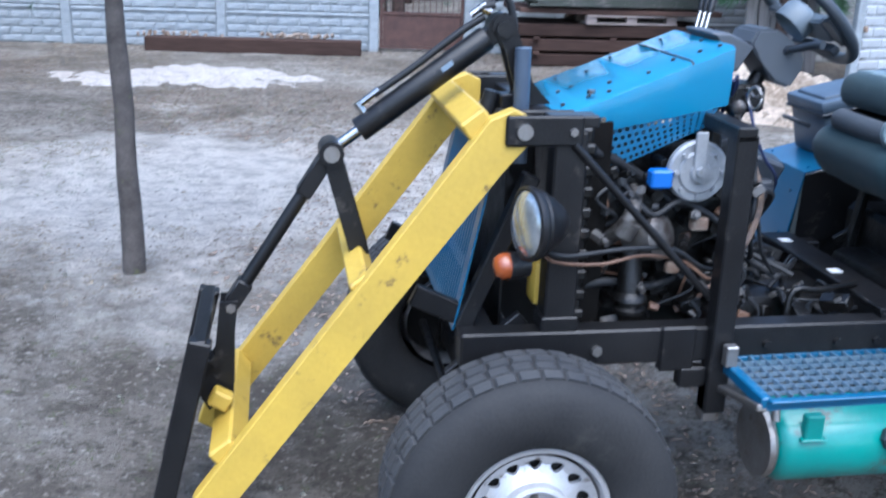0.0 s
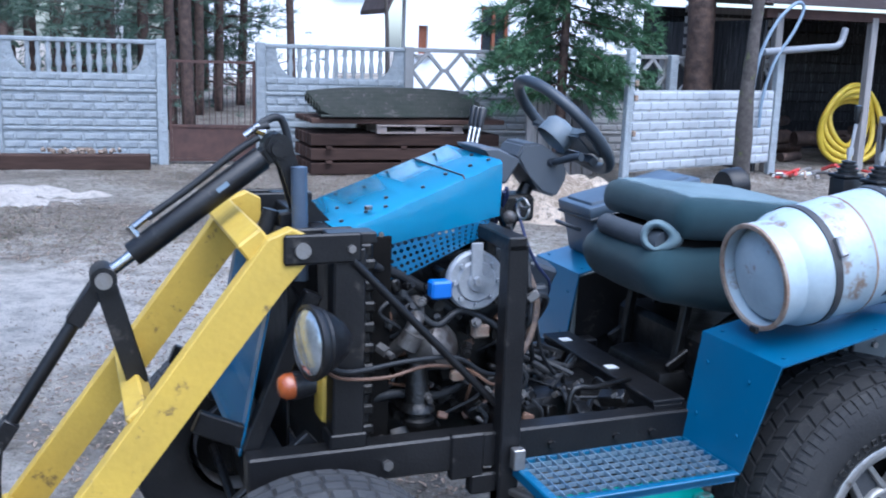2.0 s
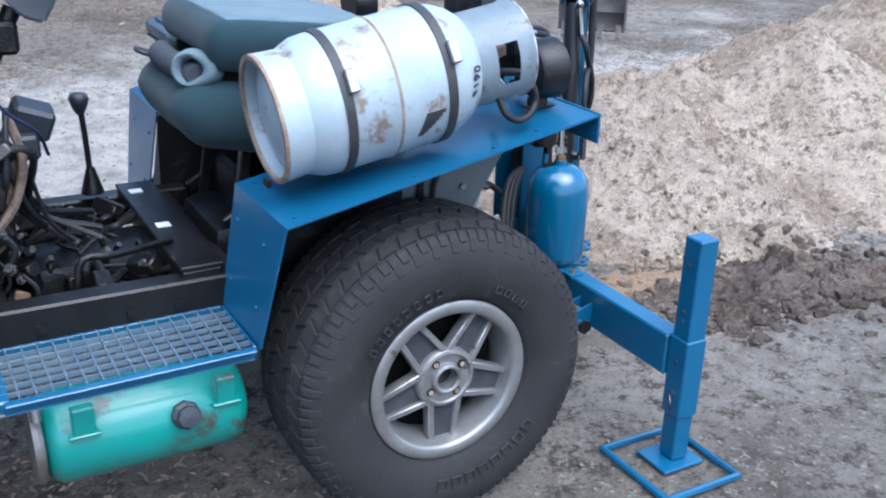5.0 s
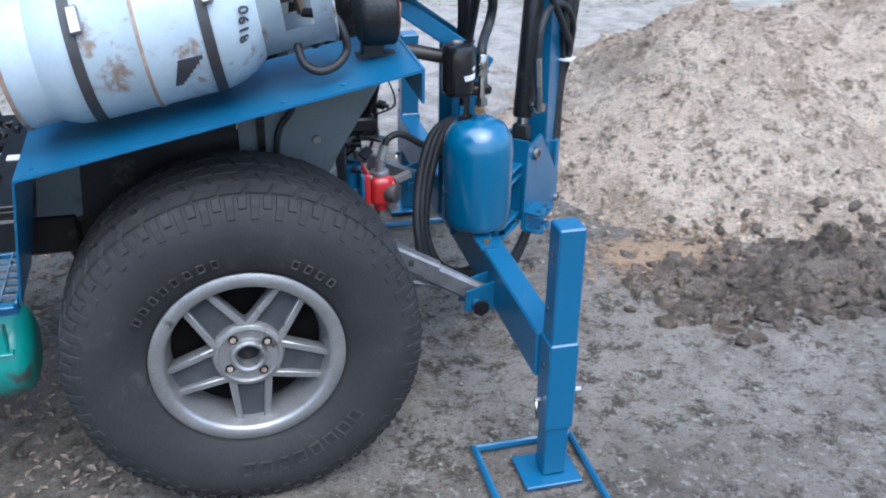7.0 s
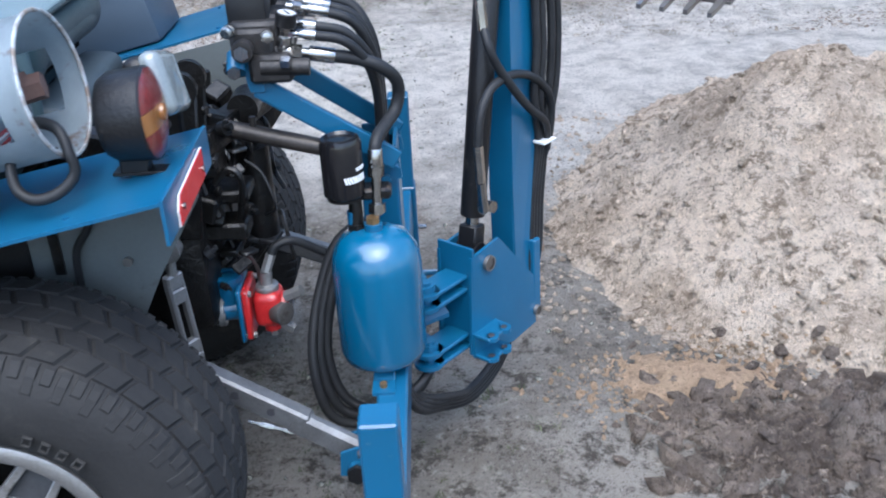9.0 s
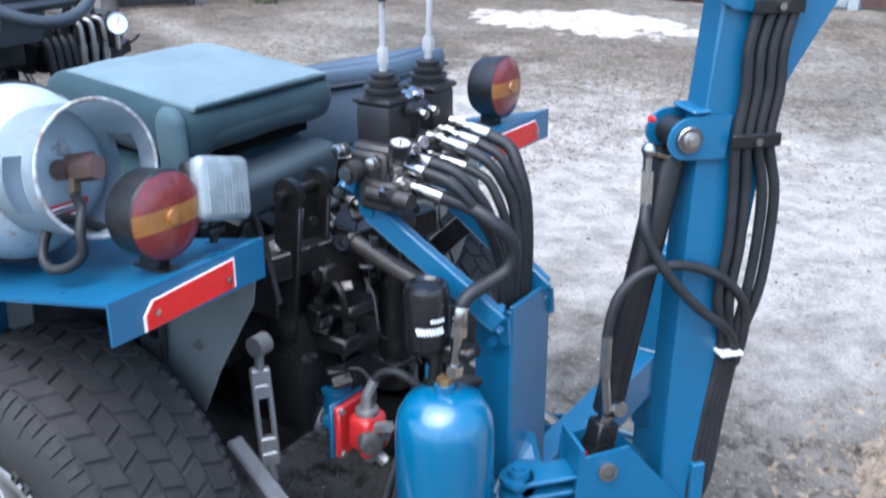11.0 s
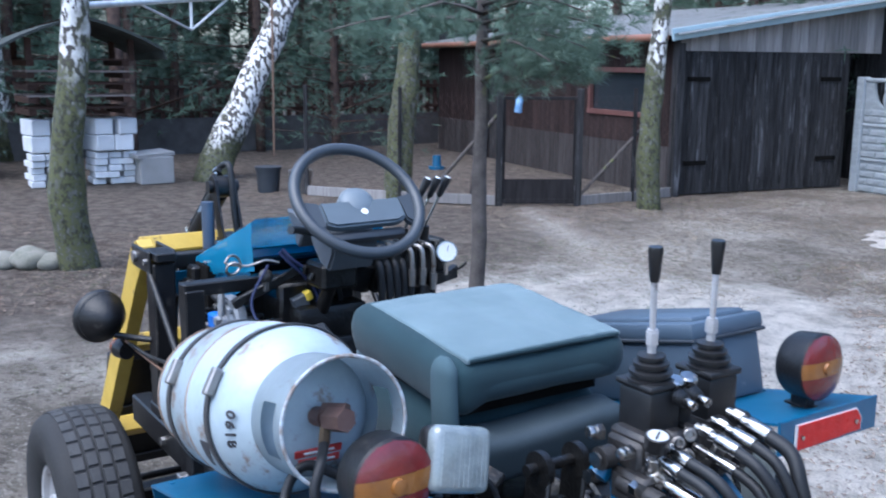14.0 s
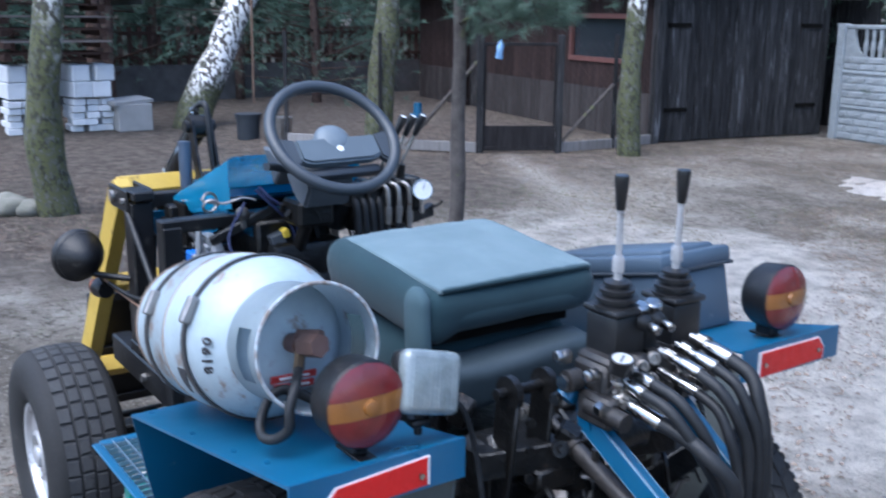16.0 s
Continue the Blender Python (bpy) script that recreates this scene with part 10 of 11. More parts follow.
for k in range(7):
    bm = B(); box(bm, (8.1, 11.9, 1.55 + 0.17 * k), (1.7, 0.03, 0.11), bev=0.003); part("slat", bm, GREYW, sh)
bm = B(); box(bm, (7.35, 11.6, 1.1), (0.05, 3.2, 2.2)); part("side_wall", bm, BARNW, sh)
bm = B(); tube(bm, [(6.9, 9.45, 1.74), (8.0, 9.6, 1.83), (8.38, 9.65, 1.88), (8.47, 9.65, 2.12)], 0.05, n=12, steps=3)
top("downpipe", bm, mat("grey_plastic_pipe", (0.20, 0.21, 0.225), (0.16, 0.17, 0.18), rough=0.5, scale=6, fine=80), "grey plastic drainpipe under the shed eave", "pipe", smooth=50)
bm = B(); tube(bm, [(6.72, 9.4, 0.75), (6.76, 9.42, 1.2), (6.85, 9.44, 1.7), (7.10, 9.47, 2.15), (7.42, 9.5, 2.42), (7.56, 9.5, 2.36), (7.42, 9.48, 2.05), (7.10, 9.45, 1.6), (6.95, 9.44, 1.1), (6.92, 9.42, 0.7)], 0.024, n=10)
top("blue_hose_loop", bm, BHOSE, "pale blue-grey hose looped over the gate post", "hose", smooth=60)
for k in range(4):
    bm = B(); c = Vector((9.62 + 0.03 * k, 10.55 + 0.06 * k, 0.66)); R = 0.62 - 0.085 * k
    pts = [c + Vector((R * 0.98 * math.cos(a), 0.08 * math.sin(a * 2 + k), R * math.sin(a))) for a in np.linspace(0, 2 * math.pi, 26)]
    tube(bm, pts, 0.045, n=12, steps=2)
    if k == 0: coil = top("yellow_drain_hose", bm, YHOSE, "thick yellow ribbed hose coiled upright in the shed", "hose coil", smooth=60)
    else: part("coil_turn", bm, YHOSE, coil, smooth=60)
rnd = random.Random(8)
OLDB = wood("old_brown_board", (0.105, 0.088, 0.078), (0.048, 0.040, 0.036), stretch=(9, 9, 0.7), obj=0.45)
for k in range(15):
    bm = B(); x = 10.4 + 0.165 * k; h = rnd.uniform(1.5, 2.15); w = rnd.uniform(0.15, 0.24); box(bm, (x, 9.25 + 0.12 * rnd.random(), h / 2), (w, 0.04, h), rot=(-7, rnd.uniform(-4, 4), rnd.uniform(-8, 8)), bev=0.005)
    top("leaning_board", bm, BARNW if k % 4 == 3 else OLDB, "weathered brown board leaning against the shed", "board", "boards leaning on the shed")
lb = thing("framed_board", (12.6, 8.6, 0), "dark board with a pale wooden frame", "board")
bm = B(); box(bm, (12.7, 8.7, 0.85), (1.2, 0.03, 1.5), rot=(-6, 0, -20)); part("board_sheet", bm, BARNW, lb)
bm = B()
for e in (-0.6, 0.6): box(bm, (12.7 + e * 0.94, 8.68 - e * 0.34, 0.85), (0.05, 0.05, 1.56), rot=(-6, 0, -20))
box(bm, (12.7, 8.75, 0.09), (1.24, 0.05, 0.05), rot=(0, 0, -20)); part("board_frame", bm, GREYW, lb)
bm = B(); box(bm, (11.9, 8.5, 0.04), (3.0, 0.12, 0.06), rot=(0, 0, -12)); top("ground_plank", bm, GREYW, "long grey plank lying on the ground", "plank")
for k in range(34):
    bm = B(); x, y = rnd.uniform(8.2, 13.5), rnd.uniform(10.6, 12.8); L = rnd.uniform(0.3, 0.8); r = rnd.uniform(0.06, 0.14)
    a = rnd.uniform(-0.4, 0.4); z = r + rnd.choice((0, 0, 0.22, 0.45)); cyl(bm, (x, y, z), (x + L * math.cos(a), y + L * math.sin(a), z + 0.02), r, n=10)
    top("log", bm, BARK_P, "rough brown firewood log in the shed", "log", "firewood in the shed", smooth=40)
for k in range(26):
    bm = B(); x, y = 6.9 + 2.2 * rnd.random(), 8.9 + 0.6 * rnd.random(); z = rnd.uniform(0.03, 0.16)
    if k % 2: box(bm, (x, y, z), (rnd.uniform(0.1, 0.5), 0.05, 0.04), rot=(rnd.uniform(-15, 15), rnd.uniform(-20, 20), rnd.uniform(0, 180)), bev=0.004)
    else: tube(bm, [(x, y, z * 0.5), (x + rnd.uniform(-0.3, 0.3), y + 0.1, z), (x + rnd.uniform(-0.4, 0.4), y - 0.1, 0.04)], 0.018, n=6)
    top("scrap_piece", bm, (RUSTY, GREYW, WHITEP, REDP)[k % 4] if k % 7 else REDP, "odd scrap of wood and metal lying by the post", "scrap", "scrap by the gate panel")

# ---- white house beyond the fence ----
ho = thing("house", (11, 25, 0), "white plastered house with dark brown roof beyond the fence", "house")
bm = B()
def wall_with_holes(bm, x0, x1, y, z0, z1, holes, t=0.3):
    xs = sorted({x0, x1, *[h[0] for h in holes], *[h[1] for h in holes]}); zs = sorted({z0, z1, *[h[2] for h in holes], *[h[3] for h in holes]})
    for a, b in zip(xs, xs[1:]):
        for c, d in zip(zs, zs[1:]):
            if any(h[0] <= (a + b) / 2 <= h[1] and h[2] <= (c + d) / 2 <= h[3] for h in holes): continue
            box(bm, ((a + b) / 2, y + t / 2, (c + d) / 2), (b - a, t, d - c))
WINS = [(7.95, 8.75, 1.55, 2.75), (12.9, 14.0, 1.6, 2.9), (6.25, 6.5, 1.5, 2.2)]
wall_with_holes(bm, 5.9, 15.0, 22.0, -0.1, 4.2, WINS); prism(bm, [(5.9, 22.3, -0.1), (6.2, 22.3, -0.1), (8.9, 30.0, -0.1), (8.6, 30.0, -0.1)], (0, 0, 4.2)); box(bm, (14.85, 26, 2.0), (0.3, 7.7, 4.2)); box(bm, (11.8, 29.9, 2.0), (6.0, 0.3, 4.2))
part("wall", bm, PLASTER, ho)
for x0, x1, z0, z1 in WINS:
    bm = B(); box(bm, ((x0 + x1) / 2, 22.2, (z0 + z1) / 2), (x1 - x0, 0.02, z1 - z0)); win = part("window", bm, GLASSD, ho, "dark window with orange-brown frame")
    bm = B()
    for x in (x0 + 0.04, x1 - 0.04, (x0 + x1) / 2): box(bm, (x, 22.15, (z0 + z1) / 2), (0.08, 0.07, z1 - z0))
    for z in (z0 + 0.04, z1 - 0.04): box(bm, ((x0 + x1) / 2, 22.15, z), (x1 - x0, 0.075, 0.08))
    part("window_frame", bm, WINWOOD, win)
    bm = B(); box(bm, ((x0 + x1) / 2, 21.95, z0 - 0.04), (x1 - x0 + 0.2, 0.2, 0.06)); part("sill", bm, CONC_D, win)
bm = B()
prism(bm, [(5.4, 21.5, 4.1), (15.5, 21.5, 4.1), (15.5, 26, 6.4), (6.8, 26, 6.4)], (0, 0, 0.15)); prism(bm, [(8.4, 30.5, 4.1), (15.5, 30.5, 4.1), (15.5, 26, 6.4), (6.8, 26, 6.4)], (0, 0, 0.15))
part("roof", bm, ROOFT, ho)
bm = B(); prism(bm, [(5.3, 21.6, 2.45), (5.3, 24.0, 2.45), (6.0, 24.0, 4.0), (6.0, 21.6, 4.0)], (0.0, 0.0, 0.12)); part("side_eave", bm, ROOFT, ho)
fb = thing("far_house", (6, 48, 0), "distant pale house with red-brown gable roof", "house")
bm = B(); box(bm, (7.5, 50, 2.2), (6, 6, 4.4)); part("wall", bm, PLASTER, fb)
bm = B(); prism(bm, [(4.2, 46.8, 4.2), (10.8, 46.8, 4.2), (10.8, 50, 5.6), (4.2, 50, 5.6)], (0, 0, 0.15)); part("roof", bm, ROOFT, fb)
fb2 = thing("far_barn", (12, 60, 0), "distant building with a pale blue roof", "house")
bm = B(); box(bm, (13, 62, 2.4), (8, 6, 4.8)); part("wall", bm, PLASTER, fb2)
bm = B(); prism(bm, [(8.8, 58.6, 4.6), (17.2, 58.6, 4.6), (17.2, 62, 6.4), (8.8, 62, 6.4)], (0, 0, 0.15)); part("roof", bm, FASCIA, fb2)

# ---- dark barn with hen run ----
SIDEGREY = wood("grey_worn_side_board", (0.058, 0.053, 0.051), (0.028, 0.024, 0.023), stretch=(8, 8, 0.8), obj=0.3)
GATEW = wood("dark_gate_timber", (0.022, 0.02, 0.02), (0.01, 0.009, 0.009), stretch=(8, 8, 0.8), obj=0.2)
C0 = Vector((-7.99, 9.62, 0)); fd = Vector((0.167, 0.986, 0)).normalized(); dp = Vector((-0.986, 0.167, 0)).normalized()
def bn(a, b, z): return C0 + fd * a + dp * b + Vector((0, 0, z))
barn = thing("barn", tuple(C0), "old dark timber barn with corrugated roof", "barn")
Mf = Matrix((fd, -dp, Vector((0, 0, 1)))).transposed(); Ms = Matrix((dp, fd, Vector((0, 0, 1)))).transposed()
bm = B(); box(bm, bn(1.52, 0.10, 1.15), (3.05, 0.04, 2.3), m=Mf); part("front_lining", bm, BARNW, barn)
rnd = random.Random(21); x = 0.06
while x < 3.0:
    w = rnd.uniform(0.12, 0.19); bm = B(); h = 1.98 + 0.01 * rnd.random(); box(bm, bn(x + w / 2, 0.0 - rnd.uniform(0, 0.012), h / 2 + 0.02), (w - 0.008, 0.026, h), m=Mf, bev=0.003); part("board", bm, BARNW, barn); x += w
x = 0.0
while x < 3.6:
    w = 0.16; bm = B(); z1 = 2.16 + 0.148 * x; box(bm, bn(x + w / 2, -0.015, (2.0 + z1) / 2), (w - 0.006, 0.024, z1 - 2.0), m=Mf, bev=0.003); part("gable_board", bm, GREYW, barn); x += w
bm = B(); beam(bm, bn(-0.30, -0.22, 2.20), bn(4.6, -0.22, 2.92), 0.03, 0.16); part("fascia", bm, FASCIA, barn, "pale blue fascia board")
bm = B(); box(bm, bn(-0.02, -0.02, 1.05), (0.12, 0.12, 2.1), m=Mf); part("corner_post", bm, BARNW, barn)
bm = B()
for a in (0.32, 2.72):
    for z in (0.46, 1.62): box(bm, bn(a, -0.035, z), (0.38, 0.02, 0.06), m=Mf)
part("strap_hinges", bm, MATT_BLACK, barn)
bm = B()
for s0, s1, z0, z1 in ((0.0, 0.62, 0, 2.1), (0.62, 2.2, 0, 1.10), (0.62, 2.2, 1.72, 2.1), (2.2, 5.2, 0, 2.1), (6.0, 8.2, 0, 2.1), (5.2, 6.0, 1.9, 2.1)):
    box(bm, bn(0.04, (s0 + s1) / 2, (z0 + z1) / 2), (s1 - s0, 0.06, z1 - z0), m=Ms)
part("side_wall", bm, BROWNW, barn)
for k in range(52):
    b = 0.08 + 0.157 * k
    if 5.2 < b < 6.0: continue
    for z0, z1 in (((0.0, 1.07), (1.75, 2.1)) if 0.58 < b < 2.24 else ((0.0, 2.1),)):
        if z0 == 0.0:
            z0 = 0.68; bm = B(); box(bm, bn(-0.005, b, z0 / 2), (0.15, 0.022, z0 - 0.006), m=Ms, bev=0.003); part("side_board", bm, SIDEGREY, barn, "lower side board, weathered grey")
        bm = B(); box(bm, bn(-0.005, b, (z0 + z1) / 2), (0.15, 0.022, z1 - z0), m=Ms, bev=0.003); part("side_board", bm, BROWNW, barn)
bm = B()
for z in (1.09, 1.73): box(bm, bn(-0.01, 1.41, z), (1.68, 0.07, 0.07), m=Ms)
for b in (0.60, 2.22): box(bm, bn(-0.005, b, 1.41), (0.06, 0.06, 0.64), m=Ms)
wn_ = part("window", bm, mat("red_brown_frame", (0.13, 0.055, 0.045), (0.1, 0.042, 0.035), rough=0.6, scale=6, fine=80), barn, "barn window with red-brown frame")
bm = B(); box(bm, bn(0.05, 1.41, 1.41), (1.6, 0.01, 0.62), m=Ms); part("pane", bm, GLASSD, wn_)
bm = B()
n, L, D = 40, 8.9, 4.4; rows = []
for i in range(161):
    s = -0.35 + L * i / 160; w = 0.022 * math.sin(2 * math.pi * i / 4)
    rows.append([bm.verts.new(bn(a, s, 2.25 + 0.148 * a + w + 0.02 * wob(s * 0.7, a))) for a in np.linspace(-0.28, D, 6)])
for p, q in zip(rows, rows[1:]):
    for k in range(5): bm.faces.new((p[k], p[k + 1], q[k + 1], q[k]))
bmesh.ops.solidify(bm, geom=list(bm.faces), thickness=0.008)
part("roof", bm, ROOFC, barn, "grey mossy corrugated roof", smooth=60)
bm = B(); cyl(bm, bn(-0.32, -0.1, 2.17), bn(-0.32, 8.3, 2.15), 0.055, n=12); part("gutter", bm, GUTTER, barn, "copper-brown gutter", smooth=40)
bm = B(); box(bm, bn(0.12, 4.2, 1.05), (8.0, 0.04, 2.1), m=Ms); box(bm, bn(2.0, 8.2, 1.2), (0.05, 4.0, 2.4), m=Ms); box(bm, bn(4.1, 4.1, 1.4), (8.2, 0.05, 2.8), m=Ms); part("inner_lining", bm, BARNW, barn)
bm = B(); box(bm, bn(-0.02, 0.06, 1.72), (0.05, 0.05, 0.05), m=Mf); part("white_lamp", bm, WHITEP, barn)
# hen run: posts, wire and a gate
run = thing("hen_run_fence", (-8.6, 7.0, 0), "wire-mesh hen run fence on dark posts with a bottom board", "fence")
pts = [Vector((-10.6, 5.25, 0)), Vector((-9.45, 6.05, 0)), Vector((-8.46, 6.94, 0)), Vector((-7.95, 7.83, 0)), Vector((-7.90, 8.75, 0)), Vector((-7.97, 9.55, 0))]
for i, p in enumerate(pts):
    bm = B(); box(bm, p + Vector((0, 0, 0.75)), (0.09, 0.09, 1.5) if i in (2, 3) else (0.05, 0.05, 1.5), rot=(0, 0, 55), bev=0.005); part("post", bm, BARNW, run)
bm = B()
def wires(bm, a, b, z0, z1, step=0.12, r=0.0009):
    L = (b - a).length; d = (b - a) / L; H = z1 - z0; k = -H
    while k < L:
        for sgn in (0, 1):
            s0, s1 = k, k + H
            u0, u1 = max(s0, 0), min(s1, L)
            if u1 - u0 > 0.02:
                za, zb = z0 + (u0 - s0), z0 + (u1 - s0)
                if sgn: za, zb = z0 + z1 - za, z0 + z1 - zb
                cyl(bm, a + d * u0 + Vector((0, 0, za)), a + d * u1 + Vector((0, 0, zb)), r, n=3, caps=False)
        k += step
for a, b in zip(pts, pts[1:]):
    wires(bm, a, b, 0.12, 1.42)
part("wire_mesh", bm, RUSTGATE, run, "grey chain-link wire mesh", kind="stuff")
for i, (a, b) in enumerate(zip(pts, pts[1:])):
    if i == 2: continue
    bm = B(); beam(bm, a + Vector((0, 0, 0.07)), b + Vector((0, 0, 0.07)), 0.04, 0.13); part("bottom_board", bm, GREYW, run)
bm = B(); cyl(bm, pts[2] + Vector((0, 0, 0.25)) + (pts[1] - pts[2]) * 0.75 - Vector((0, 0, 0.2)), pts[2] + Vector((0, 0, 1.2)), 0.025, n=8); cyl(bm, pts[3] + Vector((0, 0, 0.1)), pts[4] + Vector((0, 0.1, 0.95)), 0.022, n=8); cyl(bm, pts[2] + Vector((-0.35, -0.2, 0.05)), pts[2] + Vector((-0.02, -0.3, 1.3)), 0.02, n=8)
part("bracing_poles", bm, BARK_S, run)
bm = B()
for p in (pts[2], pts[3]): box(bm, p + (pts[3] - pts[2]) * (0.06 if p is pts[2] else -0.06) + Vector((0, 0, 0.72)), (0.025, 0.025, 1.35), rot=(0, 0, 60))
beam(bm, pts[2] + Vector((0, 0, 0.06)), pts[3] + Vector((0, 0, 0.06)), 0.05, 0.06); beam(bm, pts[2] + Vector((0, 0, 1.38)), pts[3] + Vector((0, 0, 1.38)), 0.04, 0.04)
part("gate_frame", bm, GATEW, run)
bm = B(); beam(bm, pts[2] + Vector((0, 0, 0.22)), pts[3] + Vector((0, 0, 0.22)), 0.02, 0.26); part("gate_panel", bm, GATEW, run)
bm = B(); cyl(bm, (-12.6, 8.68, 0.0), (-12.6, 8.68, 0.05), 0.14, n=18); cyl(bm, (-12.6, 8.68, 0.05), (-12.6, 8.68, 0.24), 0.08, 0.07, n=18); top("blue_bucket", bm, BLUE, "blue plastic drinker in the hen run", "bucket", smooth=40)
bm = B(); lathe(bm, [(0.0, 0.0), (0.0, 0.045), (0.02, 0.05), (0.09, 0.042), (0.15, 0.05), (0.19, 0.03), (0.22, 0.014), (0.24, 0.014), (0.24, 0.0)], (-8.30, 7.10, 1.20), (0.08, 0.1, 1), 16); top("plastic_bottle", bm, mat("pale_blue_plastic", (0.10, 0.22, 0.40), (0.22, 0.34, 0.48), rough=0.25, scale=14, fine=60), "pale blue plastic bottle hanging on the run gate", "bottle", smooth=50)
bm = B(); cyl(bm, (-10.9, 5.3, 0.0), (-10.9, 5.3, 0.32), 0.14, 0.17, n=18); top("metal_bucket", bm, STEEL, "grey metal bucket by the run", "bucket", smooth=40)
bm = B(); cyl(bm, (-11.2, 4.95, 0.30), (-11.2, 4.95, 0.36), 0.18, 0.19, n=18); cyl(bm, (-11.2, 4.95, 0.0), (-11.2, 4.95, 0.30), 0.15, 0.17, n=18); top("black_tub", bm, PLASTIC_D, "black plastic tub standing on the soil", "tub", smooth=40)

# ---- wood store and blocks at the far side ----
jrg = random.Random(12)
def jit(): return jrg.uniform(-0.5, 0.5)
for y0 in (2.16, 3.02):
    for j in range(5):
        for k in range(3):
            bm = B(); box(bm, (-13.30 + 0.10 * jit(), y0 + 0.12 + 0.205 * k + 0.03 * jit(), 0.055 + 0.096 * j), (0.42, 0.185 + 0.02 * jit(), 0.088), rot=(0, 0, jit() * 14), bev=0.008)
            top("aerated_brick", bm, BLOCKW, "small white aerated brick in a loose stack", "brick", "stack of small white bricks")
    for j in range(2):
        for k in range(2):
            bm = B(); box(bm, (-13.32 + 0.08 * jit(), y0 + 0.16 + 0.315 * k + 0.025 * jit(), 0.62 + 0.236 * j), (0.56, 0.27 + 0.03 * jit(), 0.232), rot=(0, 0, jit() * 22), bev=0.016)
            top("aerated_block", bm, BLOCKW, "white aerated concrete block in a stack", "block", "stack of white blocks")
bm = B(); box(bm, (-13.1, 3.90, 0.20), (0.5, 0.5, 0.4), bev=0.01); top("concrete_block", bm, CONC_D, "grey concrete block by the stack", "block")
bm = B(); box(bm, (-13.1, 3.86, 0.435), (0.45, 0.6, 0.05), rot=(3, 3, 10)); top("stone_slab", bm, CONC_D, "grey slab lying on the concrete block", "slab")
for j in range(5):
    pl = thing("pallet", (-13.4, 2.9, 1.0 + 0.17 * j), "dark weathered pallet in the roofed stack", "pallet", "pallets on the block stack")
    for y in (2.22, 2.87, 3.52):
        bm = B(); box(bm, (-13.4, y, 1.08 + 0.17 * j), (1.0, 0.10, 0.08)); part("runner", bm, PALLETW, pl)
    for x in (-13.85, -13.4, -12.95):
        bm = B(); box(bm, (x, 2.9, 1.135 + 0.17 * j), (0.12, 1.46 + 0.1 * wob(j, x), 0.022)); part("board", bm, PALLETL if j % 2 else PALLETW, pl)
bm = B()
for s in (-1, 1):
    for k in range(4):
        y0, y1 = 2.86 + s * 0.27 * k, 2.86 + s * 0.27 * (k + 1); z0, z1 = 2.36 - 0.055 * k - 0.012 * k * k, 2.36 - 0.055 * (k + 1) - 0.012 * (k + 1) ** 2
        prism(bm, [(-14.2, y0, z0 - 0.05), (-12.5, y0, z0), (-12.5, y1, z1 + 0.02 * wob(k, s)), (-14.2, y1, z1 - 0.05)], (0, 0, 0.04))
    prism(bm, [(-12.52, 2.86 + s * 1.08, 1.96), (-14.2, 2.86 + s * 1.08, 1.92), (-14.2, 2.86 + s * 1.10, 1.80), (-12.52, 2.86 + s * 1.13, 1.83)], (0, s * 0.02, 0))
top("felt_cover", bm, FELT, "dark grey-green corrugated cover over the pallet stack", "cover", smooth=50)
for x, y in ((-13.9, 2.2), (-12.9, 2.2), (-13.9, 3.6), (-12.9, 3.6)):
    bm = B(); box(bm, (x, y, 1.95), (0.08, 0.08, 0.30)); top("cover_prop", bm, PALLETW, "short timber prop under the felt cover", "prop", "props of the cover")
for j in range(5):
    pl = thing("pallet", (-15.1, 1.2, 0.16 * j), "dark weathered pallet in a low stack", "pallet", "low pallet stack")
    for y in (0.6, 1.2, 1.85):
        bm = B(); box(bm, (-15.1, y, 0.05 + 0.165 * j), (1.0, 0.10, 0.09)); part("runner", bm, PALLETW, pl)
    for x in (-15.5, -15.1, -14.65):
        bm = B(); box(bm, (x, 1.2, 0.11 + 0.165 * j), (0.12, 1.4, 0.022)); part("board", bm, PALLETW, pl)
bm = B(); corrugated(bm, -15.8, -14.4, 0.4, 2.05, lambda x, y: 0.87 + 0.05 * (1 - (y - 1.2) ** 2), 7); top("green_cover_sheet", bm, TARP, "green corrugated sheet over the low pallet stack", "cover", smooth=50)
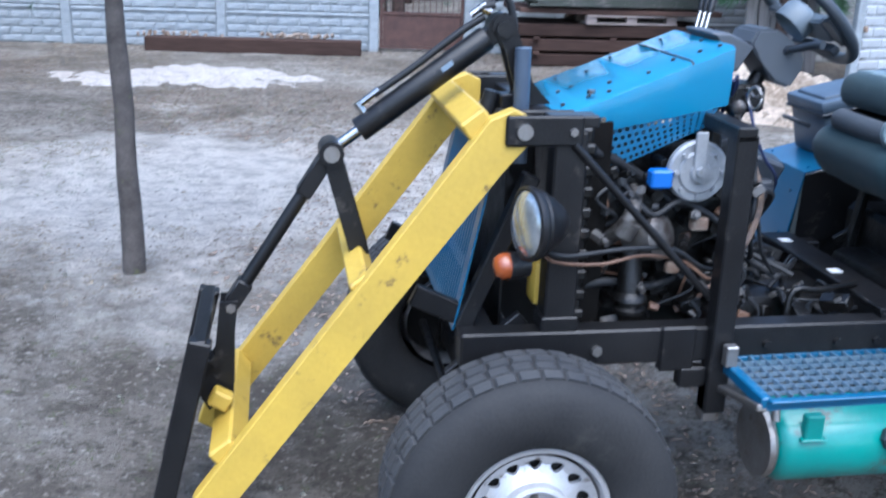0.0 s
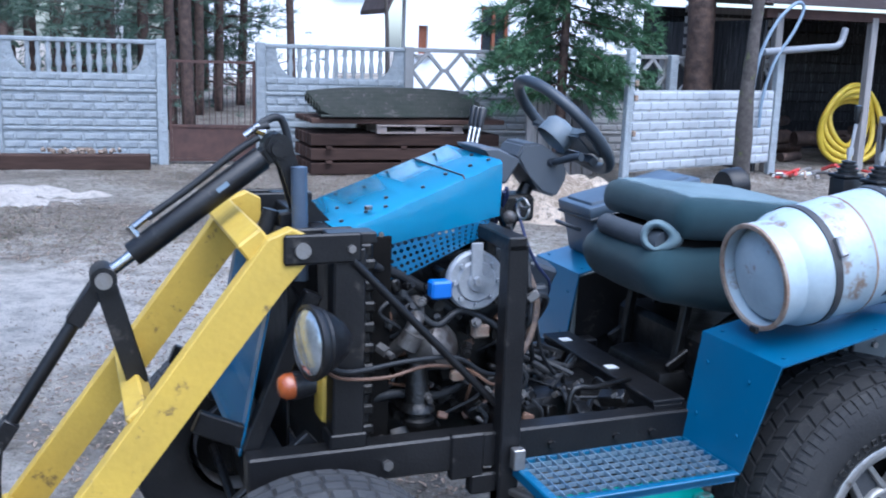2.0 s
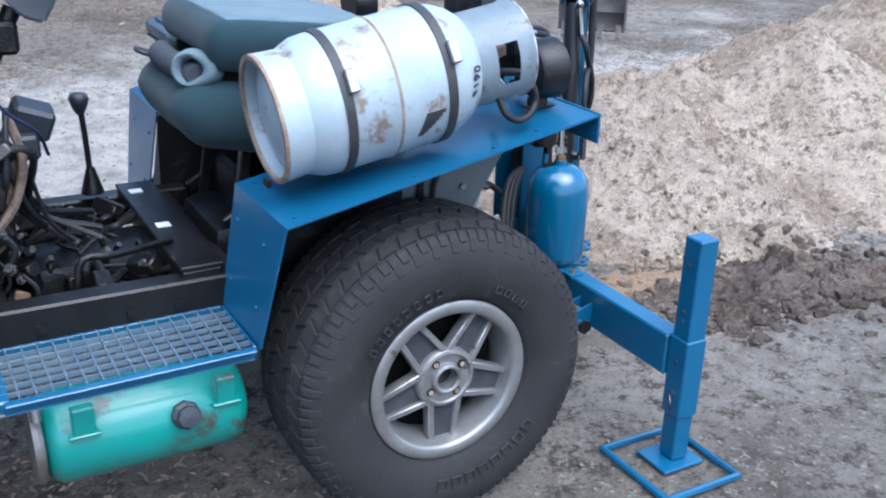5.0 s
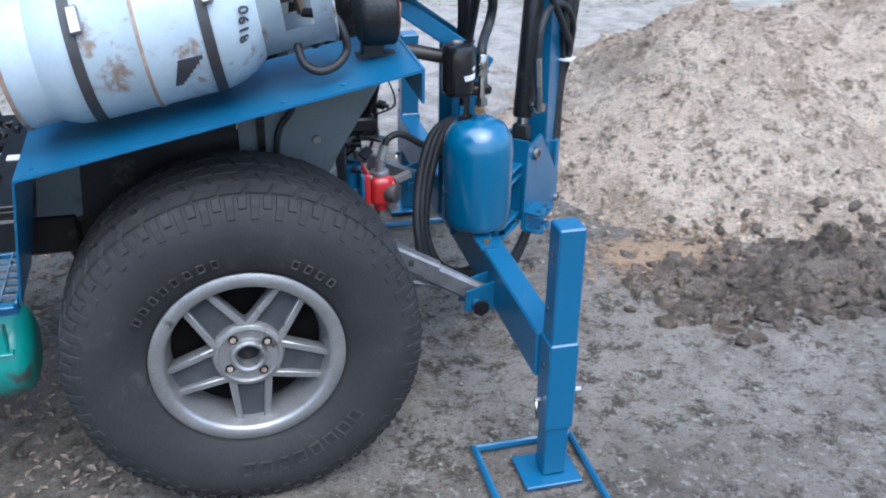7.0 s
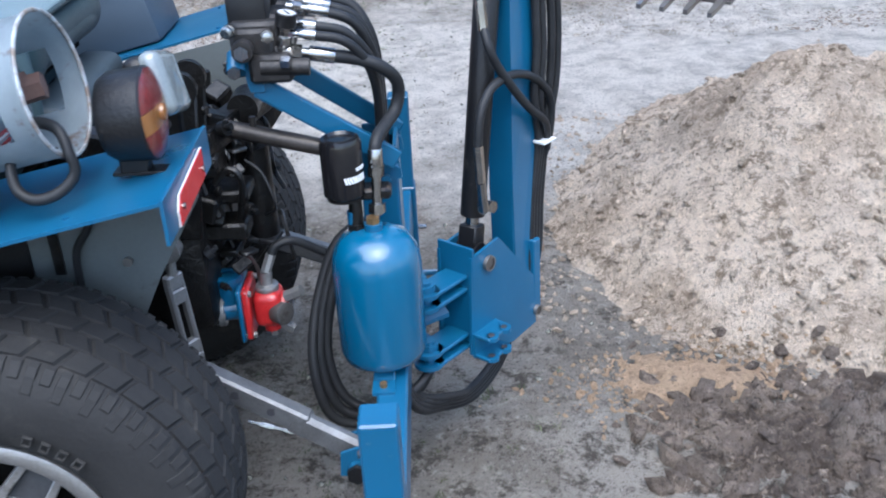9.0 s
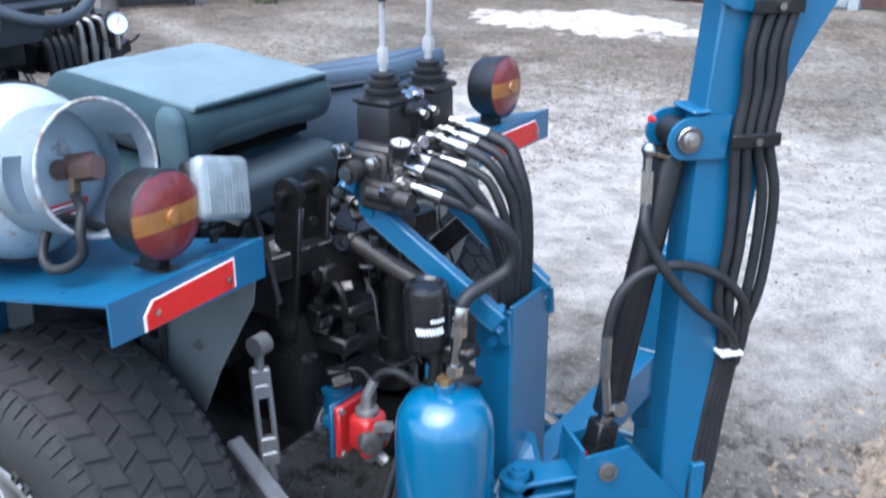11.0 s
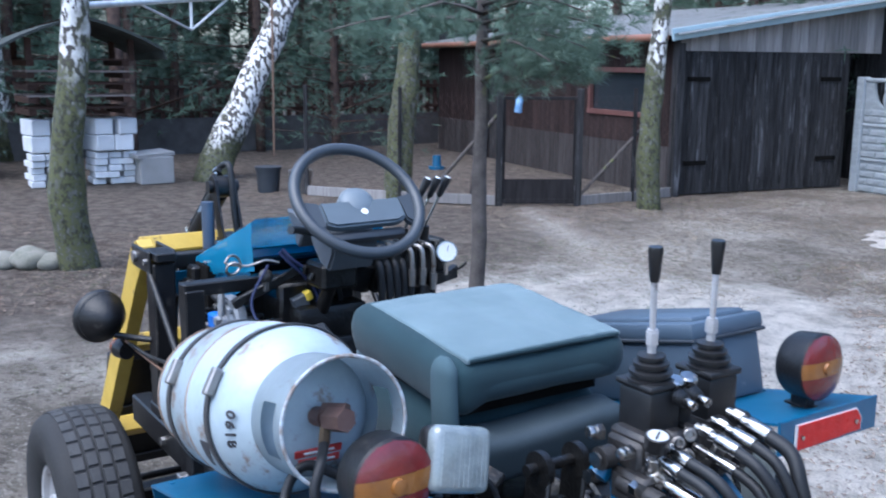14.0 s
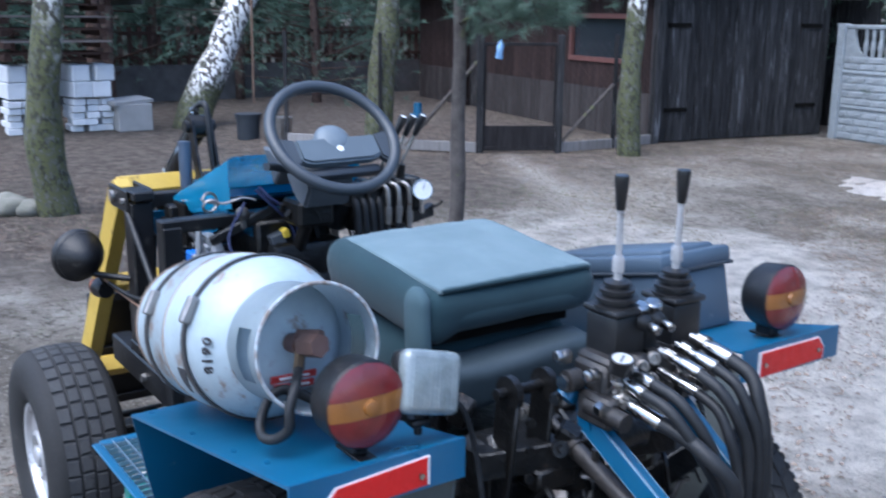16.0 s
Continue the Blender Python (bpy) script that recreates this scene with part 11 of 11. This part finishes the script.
bm = B(); cyl(bm, (-7.25, 1.60, 2.27), (-13.40, 6.10, 2.86), 0.030, n=10); cyl(bm, (-9.7, 3.39, 2.50), (-9.7, 3.39, 2.16), 0.017, n=6); cyl(bm, (-8.3, 2.37, 2.36), (-9.7, 3.39, 2.16), 0.014, n=6); cyl(bm, (-11.1, 4.42, 2.64), (-9.7, 3.39, 2.16), 0.014, n=6)
top("steel_cross_pole", bm, mat("pale_zinc_pole", (0.62, 0.64, 0.65), (0.45, 0.47, 0.48), rough=0.5, metal=0.2, scale=8, fine=90), "pale steel pole fixed between two birches", "pole", smooth=40)
bm = B(); cyl(bm, (-13.15, 5.92, 2.84), (-13.15, 5.90, 0.30), 0.018, n=8); top("hanging_rope", bm, mat("brown_rope", (0.2, 0.13, 0.09), (0.14, 0.09, 0.06), rough=0.9, scale=30, fine=150), "brown rope hanging from the pole", "rope")
for k, (x, y, s) in enumerate(((-7.60, 0.86, 0.13), (-7.50, 1.05, 0.17), (-7.36, 1.20, 0.13))):
    bm = B(); bmesh.ops.create_icosphere(bm, subdivisions=3, radius=s)
    for v in bm.verts: v.co *= 1 + 0.25 * noise.noise(v.co * 8 + Vector((k, 0, 0)))
    bmesh.ops.scale(bm, verts=bm.verts, vec=(1.2, 1.0, 0.65)); bmesh.ops.translate(bm, verts=bm.verts, vec=(x, y, s * 0.4))
    top("field_stone", bm, STONE, "pale rounded field stone on the soil", "stone", "stones by the birch", smooth=60)
# grey wall and picket fence behind the run
bw = thing("rear_wall", (-17.2, 5, 0), "low grey concrete wall with pickets above", "wall")
bm = B(); box(bm, (-17.4, 4.0, 0.35), (0.12, 18, 0.7)); part("wall_base", bm, DARKC, bw)
for k in range(90):
    bm = B(); box(bm, (-17.4, -4.6 + 0.19 * k, 1.05), (0.03, 0.09, 0.75)); part("picket", bm, PALLETW, bw)
bm = B()
for z in (0.85, 1.3): box(bm, (-17.37, 4.0, z), (0.04, 18, 0.07))
part("picket_rail", bm, PALLETW, bw)
